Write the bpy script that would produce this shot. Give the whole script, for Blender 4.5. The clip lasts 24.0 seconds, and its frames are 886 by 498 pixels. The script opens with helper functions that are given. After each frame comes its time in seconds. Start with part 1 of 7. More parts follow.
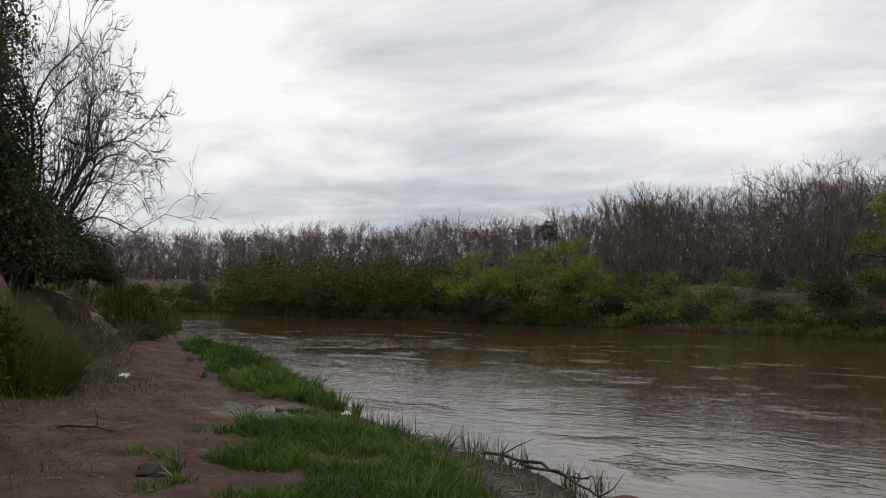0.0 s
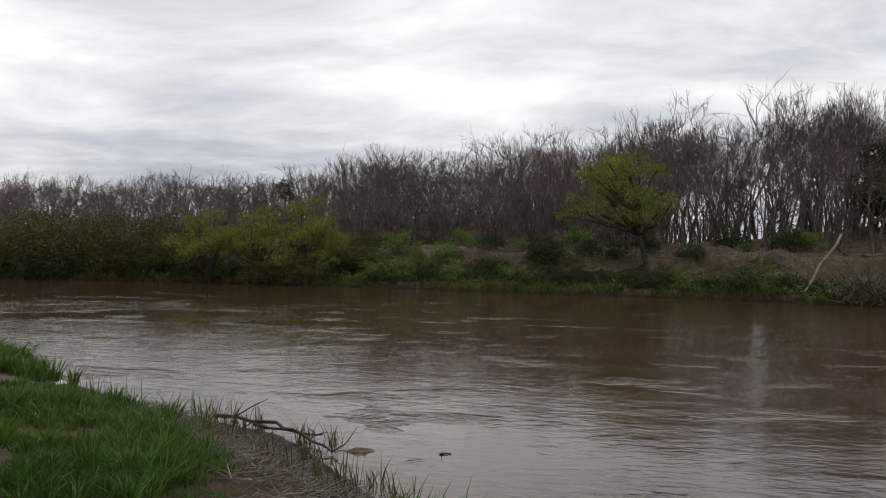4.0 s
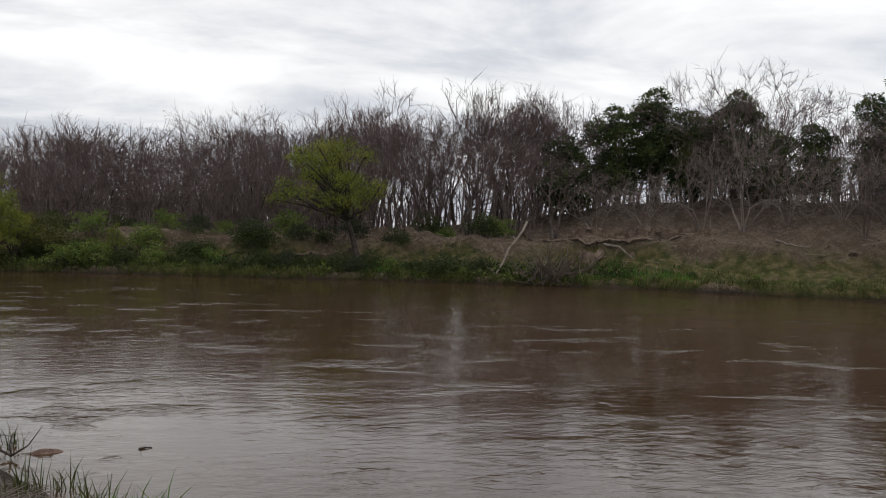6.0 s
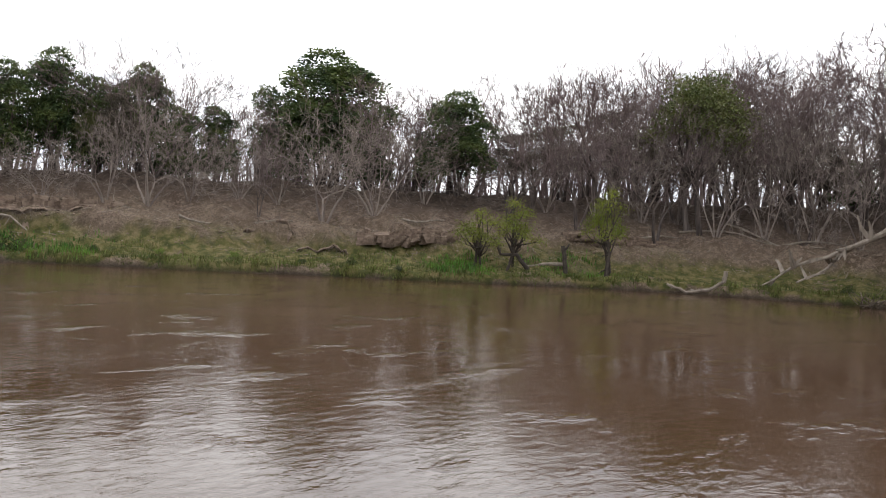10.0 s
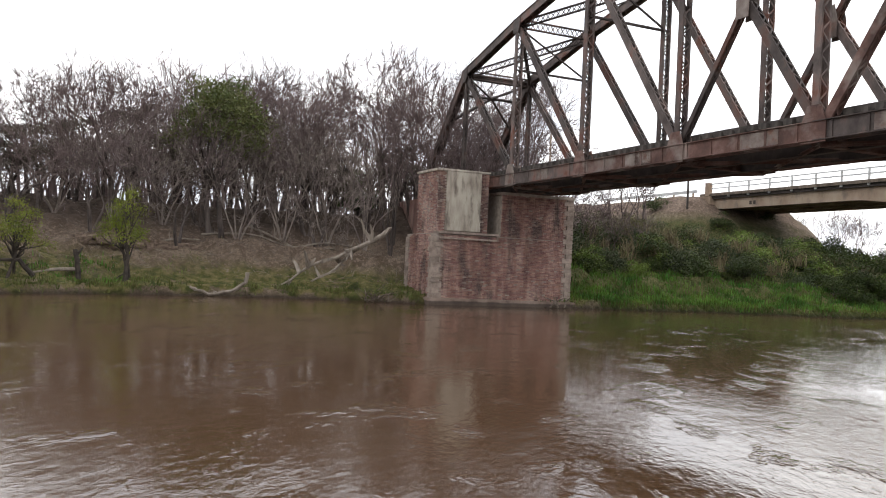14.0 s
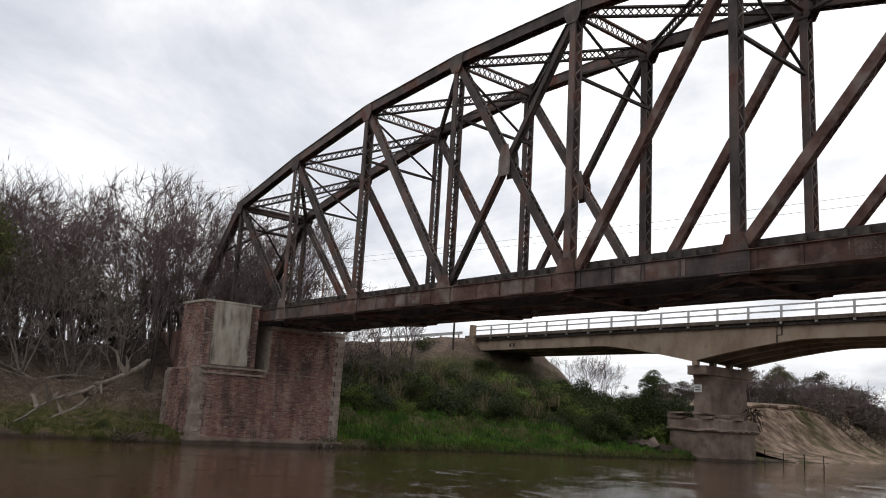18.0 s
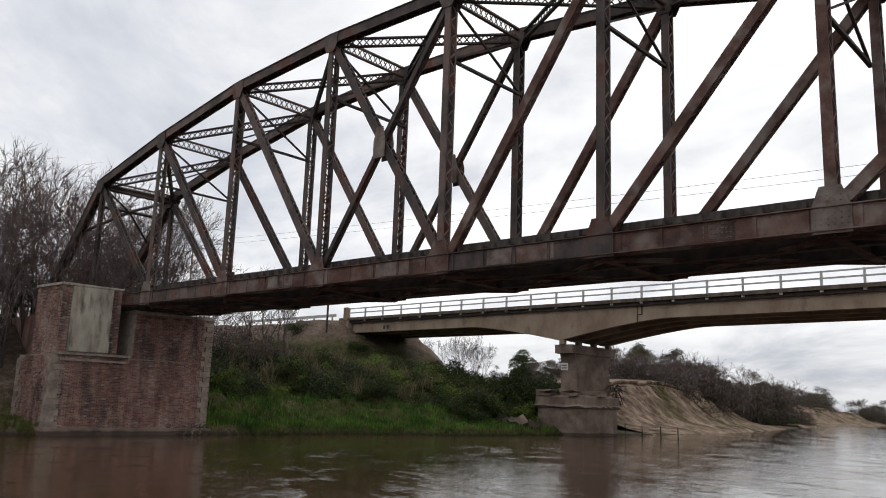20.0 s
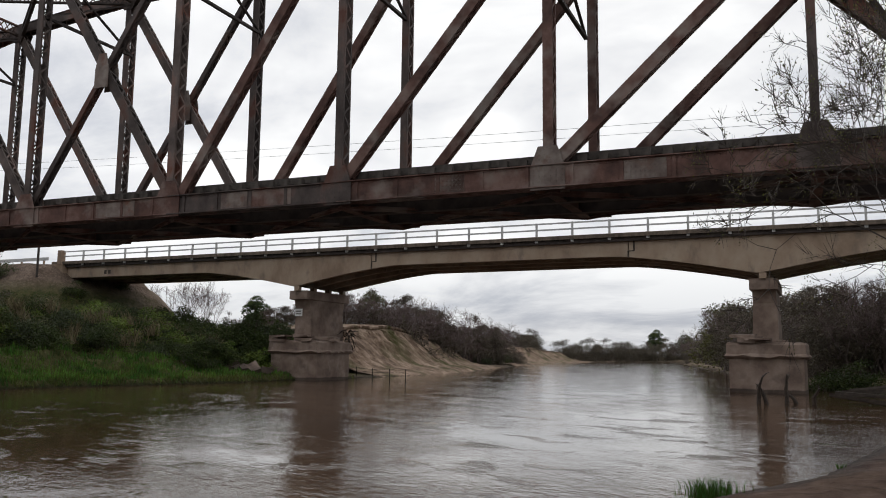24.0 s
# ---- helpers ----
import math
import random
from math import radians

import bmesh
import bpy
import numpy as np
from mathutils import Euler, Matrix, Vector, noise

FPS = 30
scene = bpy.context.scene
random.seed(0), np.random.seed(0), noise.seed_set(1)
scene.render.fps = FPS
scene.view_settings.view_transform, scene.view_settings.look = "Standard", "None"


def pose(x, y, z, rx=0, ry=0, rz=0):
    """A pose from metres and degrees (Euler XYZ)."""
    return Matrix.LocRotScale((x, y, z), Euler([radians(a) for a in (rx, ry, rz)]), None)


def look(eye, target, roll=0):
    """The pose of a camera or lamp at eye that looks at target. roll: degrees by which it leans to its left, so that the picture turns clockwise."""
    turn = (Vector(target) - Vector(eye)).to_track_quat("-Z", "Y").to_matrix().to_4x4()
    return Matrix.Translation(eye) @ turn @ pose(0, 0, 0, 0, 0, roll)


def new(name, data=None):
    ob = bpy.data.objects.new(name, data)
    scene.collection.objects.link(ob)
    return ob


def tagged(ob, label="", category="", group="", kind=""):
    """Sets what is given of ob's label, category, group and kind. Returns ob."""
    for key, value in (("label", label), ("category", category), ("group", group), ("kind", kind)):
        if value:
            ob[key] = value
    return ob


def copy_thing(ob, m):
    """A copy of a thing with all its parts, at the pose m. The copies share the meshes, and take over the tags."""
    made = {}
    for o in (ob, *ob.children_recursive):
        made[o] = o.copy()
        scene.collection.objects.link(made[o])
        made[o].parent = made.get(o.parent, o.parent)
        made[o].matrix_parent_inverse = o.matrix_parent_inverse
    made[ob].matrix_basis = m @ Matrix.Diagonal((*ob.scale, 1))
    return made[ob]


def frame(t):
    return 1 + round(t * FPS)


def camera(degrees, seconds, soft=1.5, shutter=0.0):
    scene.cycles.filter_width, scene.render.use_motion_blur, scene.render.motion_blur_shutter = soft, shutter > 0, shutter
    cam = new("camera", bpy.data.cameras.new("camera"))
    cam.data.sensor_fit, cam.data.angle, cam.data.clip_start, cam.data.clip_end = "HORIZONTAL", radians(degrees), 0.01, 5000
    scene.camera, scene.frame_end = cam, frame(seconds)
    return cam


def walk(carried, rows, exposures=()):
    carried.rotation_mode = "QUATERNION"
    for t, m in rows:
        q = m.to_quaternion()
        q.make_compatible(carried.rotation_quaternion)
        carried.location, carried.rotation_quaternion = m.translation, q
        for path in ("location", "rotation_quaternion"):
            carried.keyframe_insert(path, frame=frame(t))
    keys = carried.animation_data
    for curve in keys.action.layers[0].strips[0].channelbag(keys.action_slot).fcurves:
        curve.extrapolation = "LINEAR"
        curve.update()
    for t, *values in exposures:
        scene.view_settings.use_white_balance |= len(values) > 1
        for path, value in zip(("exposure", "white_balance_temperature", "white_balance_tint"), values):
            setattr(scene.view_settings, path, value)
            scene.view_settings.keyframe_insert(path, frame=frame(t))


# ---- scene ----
# The camera stands at the water's edge and turns on the spot.
EYE = 2.2
cam = camera(56.9, 24.0, soft=1.0)
PATH = [
    (0, 92.45, -0.75, 27.60), (0.5, 92.45, -1.03, 26.42), (1, 92.38, -1.17, 25.16), (1.5, 92.08, -1.11, 23.73),
    (3.5, 90.61, -0.79, 14.68), (4, 89.87, -0.93, 9.28), (4.5, 89.66, -1.11, 3.55), (5, 89.69, -1.17, -1.99),
    (5.5, 89.69, -1.34, -7.02), (6, 89.15, -1.48, -10.85), (6.5, 88.50, -1.78, -14.85), (7, 88.35, -2.10, -19.64),
    (7.5, 88.10, -2.12, -24.07), (8, 87.85, -2.05, -28.03), (8.5, 87.99, -2.40, -32.32), (9, 88.21, -2.71, -38.21),
    (9.5, 88.64, -3.05, -44.64), (10, 89.11, -3.46, -50.94), (10.5, 89.13, -3.88, -56.75), (12.5, 90.69, -3.27, -71.66),
    (13, 90.76, -3.09, -75.58), (13.5, 90.71, -2.93, -79.42), (14, 91.09, -2.78, -83.55), (14.5, 91.55, -2.71, -87.99),
    (15, 92.63, -2.95, -91.45), (15.5, 93.87, -3.17, -93.23), (16, 96.23, -3.04, -93.33), (16.5, 98.46, -3.15, -93.79),
    (17, 99.48, -3.52, -95.49), (17.5, 100.71, -3.61, -97.52), (19.5, 101.14, -2.33, -105.79), (20, 100.66, -1.98, -108.26),
    (20.5, 100.17, -1.60, -111.90), (21, 99.59, -1.28, -114.67), (21.5, 99.05, -1.38, -117.20), (22, 98.68, -1.35, -119.44),
    (22.5, 98.28, -1.34, -121.18), (23, 97.93, -1.27, -123.08), (23.5, 97.61, -0.95, -124.83), (24, 97.33, -0.63, -126.56),
]
walk(cam, [(t, pose(0, 0, EYE, rx, ry, rz)) for t, rx, ry, rz in PATH],
     exposures=[(0.0, -0.34), (2.5, -0.30), (5.0, -0.23), (7.0, 0.08), (8.0, 0.66), (9.0, 0.92), (14.0, 0.95), (16.0, 0.40), (20.0, -0.12), (24.0, -0.22)])

# ---- light: an overcast sky and a weak, wide sun ----
world = bpy.data.worlds.new("overcast_sky")
scene.world = world
world.use_nodes = True


def nod(tree, kind, **inputs):
    n = tree.nodes.new(kind)
    for k, v in inputs.items():
        n.inputs[k.replace("_", " ")].default_value = v
    return n


def ramp(tree, fac, stops):
    r = tree.nodes.new("ShaderNodeValToRGB")
    while len(r.color_ramp.elements) < len(stops):
        r.color_ramp.elements.new(0.5)
    for e, (p, c) in zip(r.color_ramp.elements, stops):
        e.position = p
        e.color = (*c, 1) if len(c) == 3 else c
    tree.links.new(fac, r.inputs[0])
    return r.outputs[0]


def mix(tree, fac, a, b, blend="MIX"):
    m = tree.nodes.new("ShaderNodeMix")
    m.data_type, m.blend_type = "RGBA", blend
    for sock, v in ((m.inputs[0], fac), (m.inputs[6], a), (m.inputs[7], b)):
        if isinstance(v, (int, float)):
            sock.default_value = v
        elif isinstance(v, tuple):
            sock.default_value = (*v, 1)
        else:
            tree.links.new(v, sock)
    return m.outputs[2]


def math_node(tree, op, a, b=0.0):
    m = tree.nodes.new("ShaderNodeMath")
    m.operation = op
    for sock, v in ((m.inputs[0], a), (m.inputs[1], b)):
        if isinstance(v, (int, float)):
            sock.default_value = v
        else:
            tree.links.new(v, sock)
    return m.outputs[0]


def build_world():
    t = world.node_tree
    bg = t.nodes["Background"]
    sky = t.nodes.new("ShaderNodeTexSky")
    sky.sky_type, sky.sun_disc = "NISHITA", False
    sky.sun_elevation, sky.sun_rotation = radians(48), radians(70)
    co = t.nodes.new("ShaderNodeTexCoord")
    sep = t.nodes.new("ShaderNodeSeparateXYZ")
    t.links.new(co.outputs["Generated"], sep.inputs[0])
    zz = math_node(t, "ADD", math_node(t, "MAXIMUM", sep.outputs[2], 0.0), 0.16)
    flat = t.nodes.new("ShaderNodeCombineXYZ")
    t.links.new(math_node(t, "DIVIDE", sep.outputs[0], zz), flat.inputs[0])
    t.links.new(math_node(t, "DIVIDE", sep.outputs[1], zz), flat.inputs[1])
    mp = t.nodes.new("ShaderNodeMapping")
    mp.inputs["Rotation"].default_value = (0, 0, 0.35)
    mp.inputs["Scale"].default_value = (0.75, 1.05, 1)
    t.links.new(flat.outputs[0], mp.inputs[0])
    n1 = nod(t, "ShaderNodeTexNoise", Scale=1.3, Detail=7.0, Roughness=0.58, Distortion=0.35)
    n2 = nod(t, "ShaderNodeTexNoise", Scale=0.45, Detail=2.0, Roughness=0.5)
    for n in (n1, n2):
        t.links.new(mp.outputs[0], n.inputs["Vector"])
    f = math_node(t, "ADD", math_node(t, "MULTIPLY", n1.outputs[0], 0.62), math_node(t, "MULTIPLY", n2.outputs[0], 0.38))
    cloud = ramp(t, f, [(0.36, (0.62, 0.65, 0.73)), (0.44, (0.82, 0.84, 0.89)), (0.51, (1.06, 1.065, 1.08)), (0.58, (1.28, 1.28, 1.27))])
    # thicker cloud towards the horizon
    cloud = mix(t, 1.0, cloud, ramp(t, sep.outputs[2], [(0.0, (0.66, 0.67, 0.70)), (0.05, (0.76, 0.77, 0.80)), (0.13, (1, 1, 1))]), "MULTIPLY")
    sky_dim = mix(t, 1.0, sky.outputs[0], (0.1, 0.1, 0.1), "MULTIPLY")
    col = mix(t, 0.93, sky_dim, cloud)
    t.links.new(col, bg.inputs[0])
    bg.inputs[1].default_value = 1.0


build_world()
sun_data = bpy.data.lights.new("sun", "SUN")
sun_data.energy, sun_data.angle, sun_data.color = 0.6, radians(25), (1.0, 0.96, 0.9)
sun = new("sun", sun_data)
sun.matrix_world = look((0, 0, 60), (-36, -16, 0))

# ---- materials ----


def material(name, colours, rough=0.8, metal=0.0, scale=3.0, detail=6.0, bump=0.3, bump_scale=None, distance=0.02,
             second=None, stretch=(1, 1, 1), spread=0.0, island=0.0, spec=0.4, coords="Object", waterline=0.0):
    """Noise-driven colour at two scales with a fine relief."""
    m = bpy.data.materials.new(name)
    m.use_nodes = True
    t = m.node_tree
    b = t.nodes["Principled BSDF"]
    b.inputs["Roughness"].default_value, b.inputs["Metallic"].default_value = rough, metal
    b.inputs["Specular IOR Level"].default_value = spec
    co = t.nodes.new("ShaderNodeTexCoord")
    mp = t.nodes.new("ShaderNodeMapping")
    mp.inputs["Scale"].default_value = stretch
    t.links.new(co.outputs[coords], mp.inputs[0])
    n1 = nod(t, "ShaderNodeTexNoise", Scale=scale, Detail=detail, Roughness=0.62)
    t.links.new(mp.outputs[0], n1.inputs["Vector"])
    k = len(colours) - 1
    col = ramp(t, n1.outputs[0], [(0.36 + 0.28 * i / k, c) for i, c in enumerate(colours)])
    if second:
        c2, s2, lo, hi = second
        n2 = nod(t, "ShaderNodeTexNoise", Scale=s2, Detail=4.0, Roughness=0.6)
        t.links.new(mp.outputs[0], n2.inputs["Vector"])
        fac = ramp(t, n2.outputs[0], [(lo, (0, 0, 0)), (hi, (1, 1, 1))])
        col = mix(t, fac, col, c2)
    if spread:
        oi = t.nodes.new("ShaderNodeObjectInfo")
        hs = t.nodes.new("ShaderNodeHueSaturation")
        t.links.new(math_node(t, "ADD", math_node(t, "MULTIPLY", oi.outputs["Random"], spread), 1 - spread / 2), hs.inputs["Value"])
        t.links.new(col, hs.inputs["Color"])
        col = hs.outputs[0]
    if island:
        ge = t.nodes.new("ShaderNodeNewGeometry")
        hs = t.nodes.new("ShaderNodeHueSaturation")
        t.links.new(math_node(t, "ADD", math_node(t, "MULTIPLY", ge.outputs["Random Per Island"], island), 1 - island / 2), hs.inputs["Value"])
        t.links.new(math_node(t, "ADD", math_node(t, "MULTIPLY", ge.outputs["Random Per Island"], island * 0.06), 0.5 - island * 0.03), hs.inputs["Hue"])
        t.links.new(col, hs.inputs["Color"])
        col = hs.outputs[0]
    if waterline:
        sz = t.nodes.new("ShaderNodeSeparateXYZ")
        t.links.new(co.outputs["Object"], sz.inputs[0])
        edge = math_node(t, "ADD", sz.outputs[2], math_node(t, "MULTIPLY", n1.outputs[0], 0.2))
        col = mix(t, 1.0, col, ramp(t, edge, [(waterline, (0.35, 0.35, 0.35)), (waterline + 0.08, (1, 1, 1))]), "MULTIPLY")
    t.links.new(col, b.inputs["Base Color"])
    if bump:
        nb = nod(t, "ShaderNodeTexNoise", Scale=bump_scale or scale * 4, Detail=6.0, Roughness=0.65)
        t.links.new(mp.outputs[0], nb.inputs["Vector"])
        bm = nod(t, "ShaderNodeBump", Strength=bump, Distance=distance)
        t.links.new(nb.outputs[0], bm.inputs["Height"])
        t.links.new(bm.outputs[0], b.inputs["Normal"])
    return m


def leaf_material(name, colours, island=0.6):
    m = material(name, colours, rough=0.6, scale=0.6, detail=2.0, bump=0, island=island, spec=0.25)
    t = m.node_tree
    b, out = t.nodes["Principled BSDF"], t.nodes["Material Output"]
    tr = t.nodes.new("ShaderNodeBsdfTranslucent")
    t.links.new(b.inputs["Base Color"].links[0].from_socket, tr.inputs[0])
    ms = t.nodes.new("ShaderNodeMixShader")
    ms.inputs[0].default_value = 0.3
    t.links.new(b.outputs[0], ms.inputs[1])
    t.links.new(tr.outputs[0], ms.inputs[2])
    t.links.new(ms.outputs[0], out.inputs[0])
    return m


def water_material():
    m = bpy.data.materials.new("river_water")
    m.use_nodes = True
    t = m.node_tree
    b = t.nodes["Principled BSDF"]
    b.inputs["Roughness"].default_value = 0.03
    b.inputs["IOR"].default_value = 1.48
    co = t.nodes.new("ShaderNodeTexCoord")
    big = nod(t, "ShaderNodeTexNoise", Scale=0.05, Detail=3.0)
    mid = nod(t, "ShaderNodeTexNoise", Scale=0.20, Detail=7.0, Roughness=0.62, Distortion=0.5)
    mp = t.nodes.new("ShaderNodeMapping")
    mp.inputs["Rotation"].default_value = (0, 0, radians(35))
    mp.inputs["Scale"].default_value = (0.55, 1.0, 1.0)
    t.links.new(co.outputs["Object"], mp.inputs[0])
    rip = nod(t, "ShaderNodeTexNoise", Scale=6.5, Detail=4.0, Roughness=0.62, Distortion=0.4)
    swell = nod(t, "ShaderNodeTexNoise", Scale=1.9, Detail=3.0, Roughness=0.55)
    for n in (big, mid, rip, swell):
        t.links.new(mp.outputs[0], n.inputs["Vector"])
    col = ramp(t, big.outputs[0], [(0.3, (0.055, 0.030, 0.016)), (0.7, (0.072, 0.042, 0.023))])
    t.links.new(col, b.inputs["Base Color"])
    rough = ramp(t, mid.outputs[0], [(0.40, (0.26, 0.26, 0.26)), (0.68, (1, 1, 1))])
    gust = nod(t, "ShaderNodeTexNoise", Scale=0.8, Detail=5.0, Roughness=0.6, Distortion=0.3)
    t.links.new(mp.outputs[0], gust.inputs["Vector"])
    rough = math_node(t, "ADD", rough, math_node(t, "MULTIPLY", ramp(t, gust.outputs[0], [(0.57, (0, 0, 0)), (0.68, (1, 1, 1))]), 1.1))
    h = math_node(t, "ADD", math_node(t, "MULTIPLY", math_node(t, "MULTIPLY", rip.outputs[0], rough), 0.022), math_node(t, "MULTIPLY", math_node(t, "MULTIPLY", swell.outputs[0], rough), 0.022))
    bm = nod(t, "ShaderNodeBump", Strength=0.55, Distance=1.0)
    t.links.new(h, bm.inputs["Height"])
    t.links.new(bm.outputs[0], b.inputs["Normal"])
    return m


WATER = water_material()
BARK = material("grey_brown_bark", [(0.035, 0.027, 0.024), (0.085, 0.066, 0.059), (0.145, 0.118, 0.105)], rough=0.9, scale=2.0, stretch=(1, 1, 0.25), bump=0.5, spread=0.5)
TWIG = material("bare_twigs", [(0.078, 0.054, 0.052), (0.158, 0.117, 0.112)], rough=0.9, scale=0.7, bump=0, island=0.4, spread=0.35)
PALE_TWIG = material("pale_grey_twigs", [(0.135, 0.108, 0.095), (0.25, 0.206, 0.182)], rough=0.9, scale=0.7, bump=0, island=0.4)
DARK_LEAF = leaf_material("dark_evergreen_leaves", [(0.020, 0.036, 0.014), (0.054, 0.078, 0.026), (0.10, 0.122, 0.036)])
OLIVE_LEAF = leaf_material("olive_leaves", [(0.06, 0.075, 0.022), (0.115, 0.12, 0.04)])
WILLOW_LEAF = leaf_material("fresh_willow_leaves", [(0.105, 0.128, 0.016), (0.22, 0.235, 0.034)])
BUSH_LEAF = leaf_material("bush_leaves", [(0.024, 0.038, 0.010), (0.062, 0.080, 0.021)])
GRASS = leaf_material("river_grass", [(0.036, 0.086, 0.012), (0.105, 0.178, 0.028)], island=1.0)
SCRUB_LEAF = leaf_material("grey_brown_scrub", [(0.056, 0.047, 0.034), (0.115, 0.096, 0.070)])
OLIVE_GRASS = leaf_material("olive_grass", [(0.058, 0.072, 0.018), (0.125, 0.132, 0.036)], island=0.8)
SAND_CLIFF = material("sandy_cliff_earth", [(0.11, 0.076, 0.055), (0.215, 0.153, 0.112), (0.34, 0.255, 0.195)], rough=0.95, scale=0.7, stretch=(1, 1, 0.6), bump=1.0, bump_scale=3.5, distance=0.25, spec=0.15,
                      second=((0.085, 0.078, 0.036), 0.22, 0.50, 0.64))
BROWN_OLIVE_LEAF = leaf_material("brown_olive_leaves", [(0.062, 0.064, 0.017), (0.130, 0.126, 0.036)])
MUD = material("trodden_mud", [(0.095, 0.060, 0.047), (0.155, 0.100, 0.079), (0.21, 0.142, 0.115)], rough=0.9, scale=5, bump=0.6, spec=0.3)
NEAR_SAND = material("pale_pink_sand", [(0.16, 0.109, 0.085), (0.27, 0.190, 0.150), (0.38, 0.285, 0.23)], rough=0.95, scale=1.4, bump=1.0, bump_scale=7, distance=0.12, spec=0.15)
LIGHT_LEAF = leaf_material("light_green_leaves", [(0.080, 0.125, 0.020), (0.175, 0.22, 0.050)])
SAGE_LEAF = leaf_material("grey_green_leaves", [(0.032, 0.042, 0.019), (0.066, 0.080, 0.038)])
EARTH = material("broken_earth", [(0.085, 0.061, 0.046), (0.155, 0.113, 0.087), (0.23, 0.175, 0.138)], rough=0.95, scale=2.2, bump=1.0, bump_scale=6, distance=0.1, coords="Object", spec=0.2)
DRY_GRASS = leaf_material("dry_grass", [(0.11, 0.09, 0.05), (0.19, 0.155, 0.09)], island=0.6)
BRICK = material("worn_red_brick", [(0.165, 0.088, 0.073), (0.265, 0.148, 0.124), (0.35, 0.235, 0.20)], rough=0.9, scale=1.5, island=0.55, bump=0.4, bump_scale=18, stretch=(1, 1, 0.28),
                 second=((0.095, 0.066, 0.058), 1.3, 0.50, 0.66))
MORTAR = material("old_mortar", [(0.22, 0.18, 0.15), (0.33, 0.28, 0.24)], rough=0.95, scale=4)
QUOIN = material("pale_stone_quoins", [(0.18, 0.138, 0.115), (0.31, 0.25, 0.21)], rough=0.9, scale=2.5, island=0.3, spread=0.3, bump=0.3)
PLASTER = material("stained_cement_render", [(0.17, 0.145, 0.12), (0.33, 0.29, 0.24), (0.44, 0.40, 0.335)], rough=0.9, scale=1.3, stretch=(1, 1, 0.3), bump=0.4,
                   second=((0.13, 0.105, 0.088), 2.4, 0.52, 0.72))
CONCRETE = material("weathered_concrete", [(0.215, 0.152, 0.108), (0.295, 0.220, 0.160), (0.35, 0.277, 0.208)], rough=0.85, scale=0.5, stretch=(1, 1, 0.6), bump=0.15, bump_scale=9,
                    second=((0.15, 0.12, 0.10), 0.9, 0.55, 0.75))
PIER_CONCRETE = material("muddy_pier_concrete", [(0.14, 0.098, 0.077), (0.205, 0.15, 0.12), (0.26, 0.20, 0.165)], rough=0.9, scale=0.7, bump=0.3,
                         second=((0.115, 0.083, 0.067), 0.8, 0.52, 0.70), waterline=0.28)
STEEL = material("grey_rusty_steel", [(0.042, 0.030, 0.027), (0.088, 0.068, 0.061), (0.19, 0.160, 0.145)], rough=0.7, metal=0.15, scale=0.8, stretch=(1, 1, 0.7), bump=0.2, bump_scale=10,
                 second=((0.105, 0.042, 0.028), 0.8, 0.50, 0.64), spread=0.6)
RUST = material("rust_red_steel", [(0.055, 0.029, 0.023), (0.105, 0.054, 0.043), (0.17, 0.108, 0.090)], rough=0.8, metal=0.1, scale=1.1, bump=0.3, bump_scale=14,
                second=((0.20, 0.165, 0.145), 0.7, 0.52, 0.68), spread=0.3)
PALE_STEEL = material("pale_weathered_steel", [(0.095, 0.068, 0.058), (0.155, 0.123, 0.107), (0.22, 0.186, 0.165)], rough=0.75, metal=0.1, scale=1.4, bump=0.2, bump_scale=12, second=((0.13, 0.065, 0.045), 1.3, 0.54, 0.66), spread=0.3)
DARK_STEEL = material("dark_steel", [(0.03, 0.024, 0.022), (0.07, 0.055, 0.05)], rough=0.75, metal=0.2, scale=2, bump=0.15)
TIMBER = material("dark_sleepers", [(0.03, 0.025, 0.022), (0.08, 0.068, 0.06)], rough=0.9, scale=3, bump=0.3, spread=0.4)
RAILING = material("white_painted_railing", [(0.34, 0.34, 0.34), (0.52, 0.52, 0.51)], rough=0.6, scale=3, bump=0.1)
DRIFT = material("bleached_driftwood", [(0.12, 0.098, 0.078), (0.25, 0.21, 0.175)], rough=0.9, scale=3, stretch=(1, 1, 0.3), bump=0.4)
DARK_DRIFT = material("brown_driftwood", [(0.065, 0.05, 0.038), (0.16, 0.125, 0.098)], rough=0.9, scale=3, stretch=(1, 1, 0.3), bump=0.4)
STUMP = material("dark_wet_wood", [(0.028, 0.022, 0.018), (0.065, 0.05, 0.04)], rough=0.85, scale=3, bump=0.4)
PAPER = material("white_litter", [(0.55, 0.55, 0.54), (0.75, 0.75, 0.74)], rough=0.6, scale=6, bump=0.2)

# ---- helpers of this scene ----


def part(name, geo, mat, parent, label=""):
    ob = new(name, geo.mesh(name, mat) if isinstance(geo, Geo) else geo)
    ob.parent = parent
    return tagged(ob, label) if label else ob


def thing(name, label, category, m=None, group="", kind="", geo=None, mat=None):
    ob = new(name, geo.mesh(name, mat) if geo is not None else None)
    if m is not None:
        ob.matrix_world = m
    return tagged(ob, label, category, group, kind)


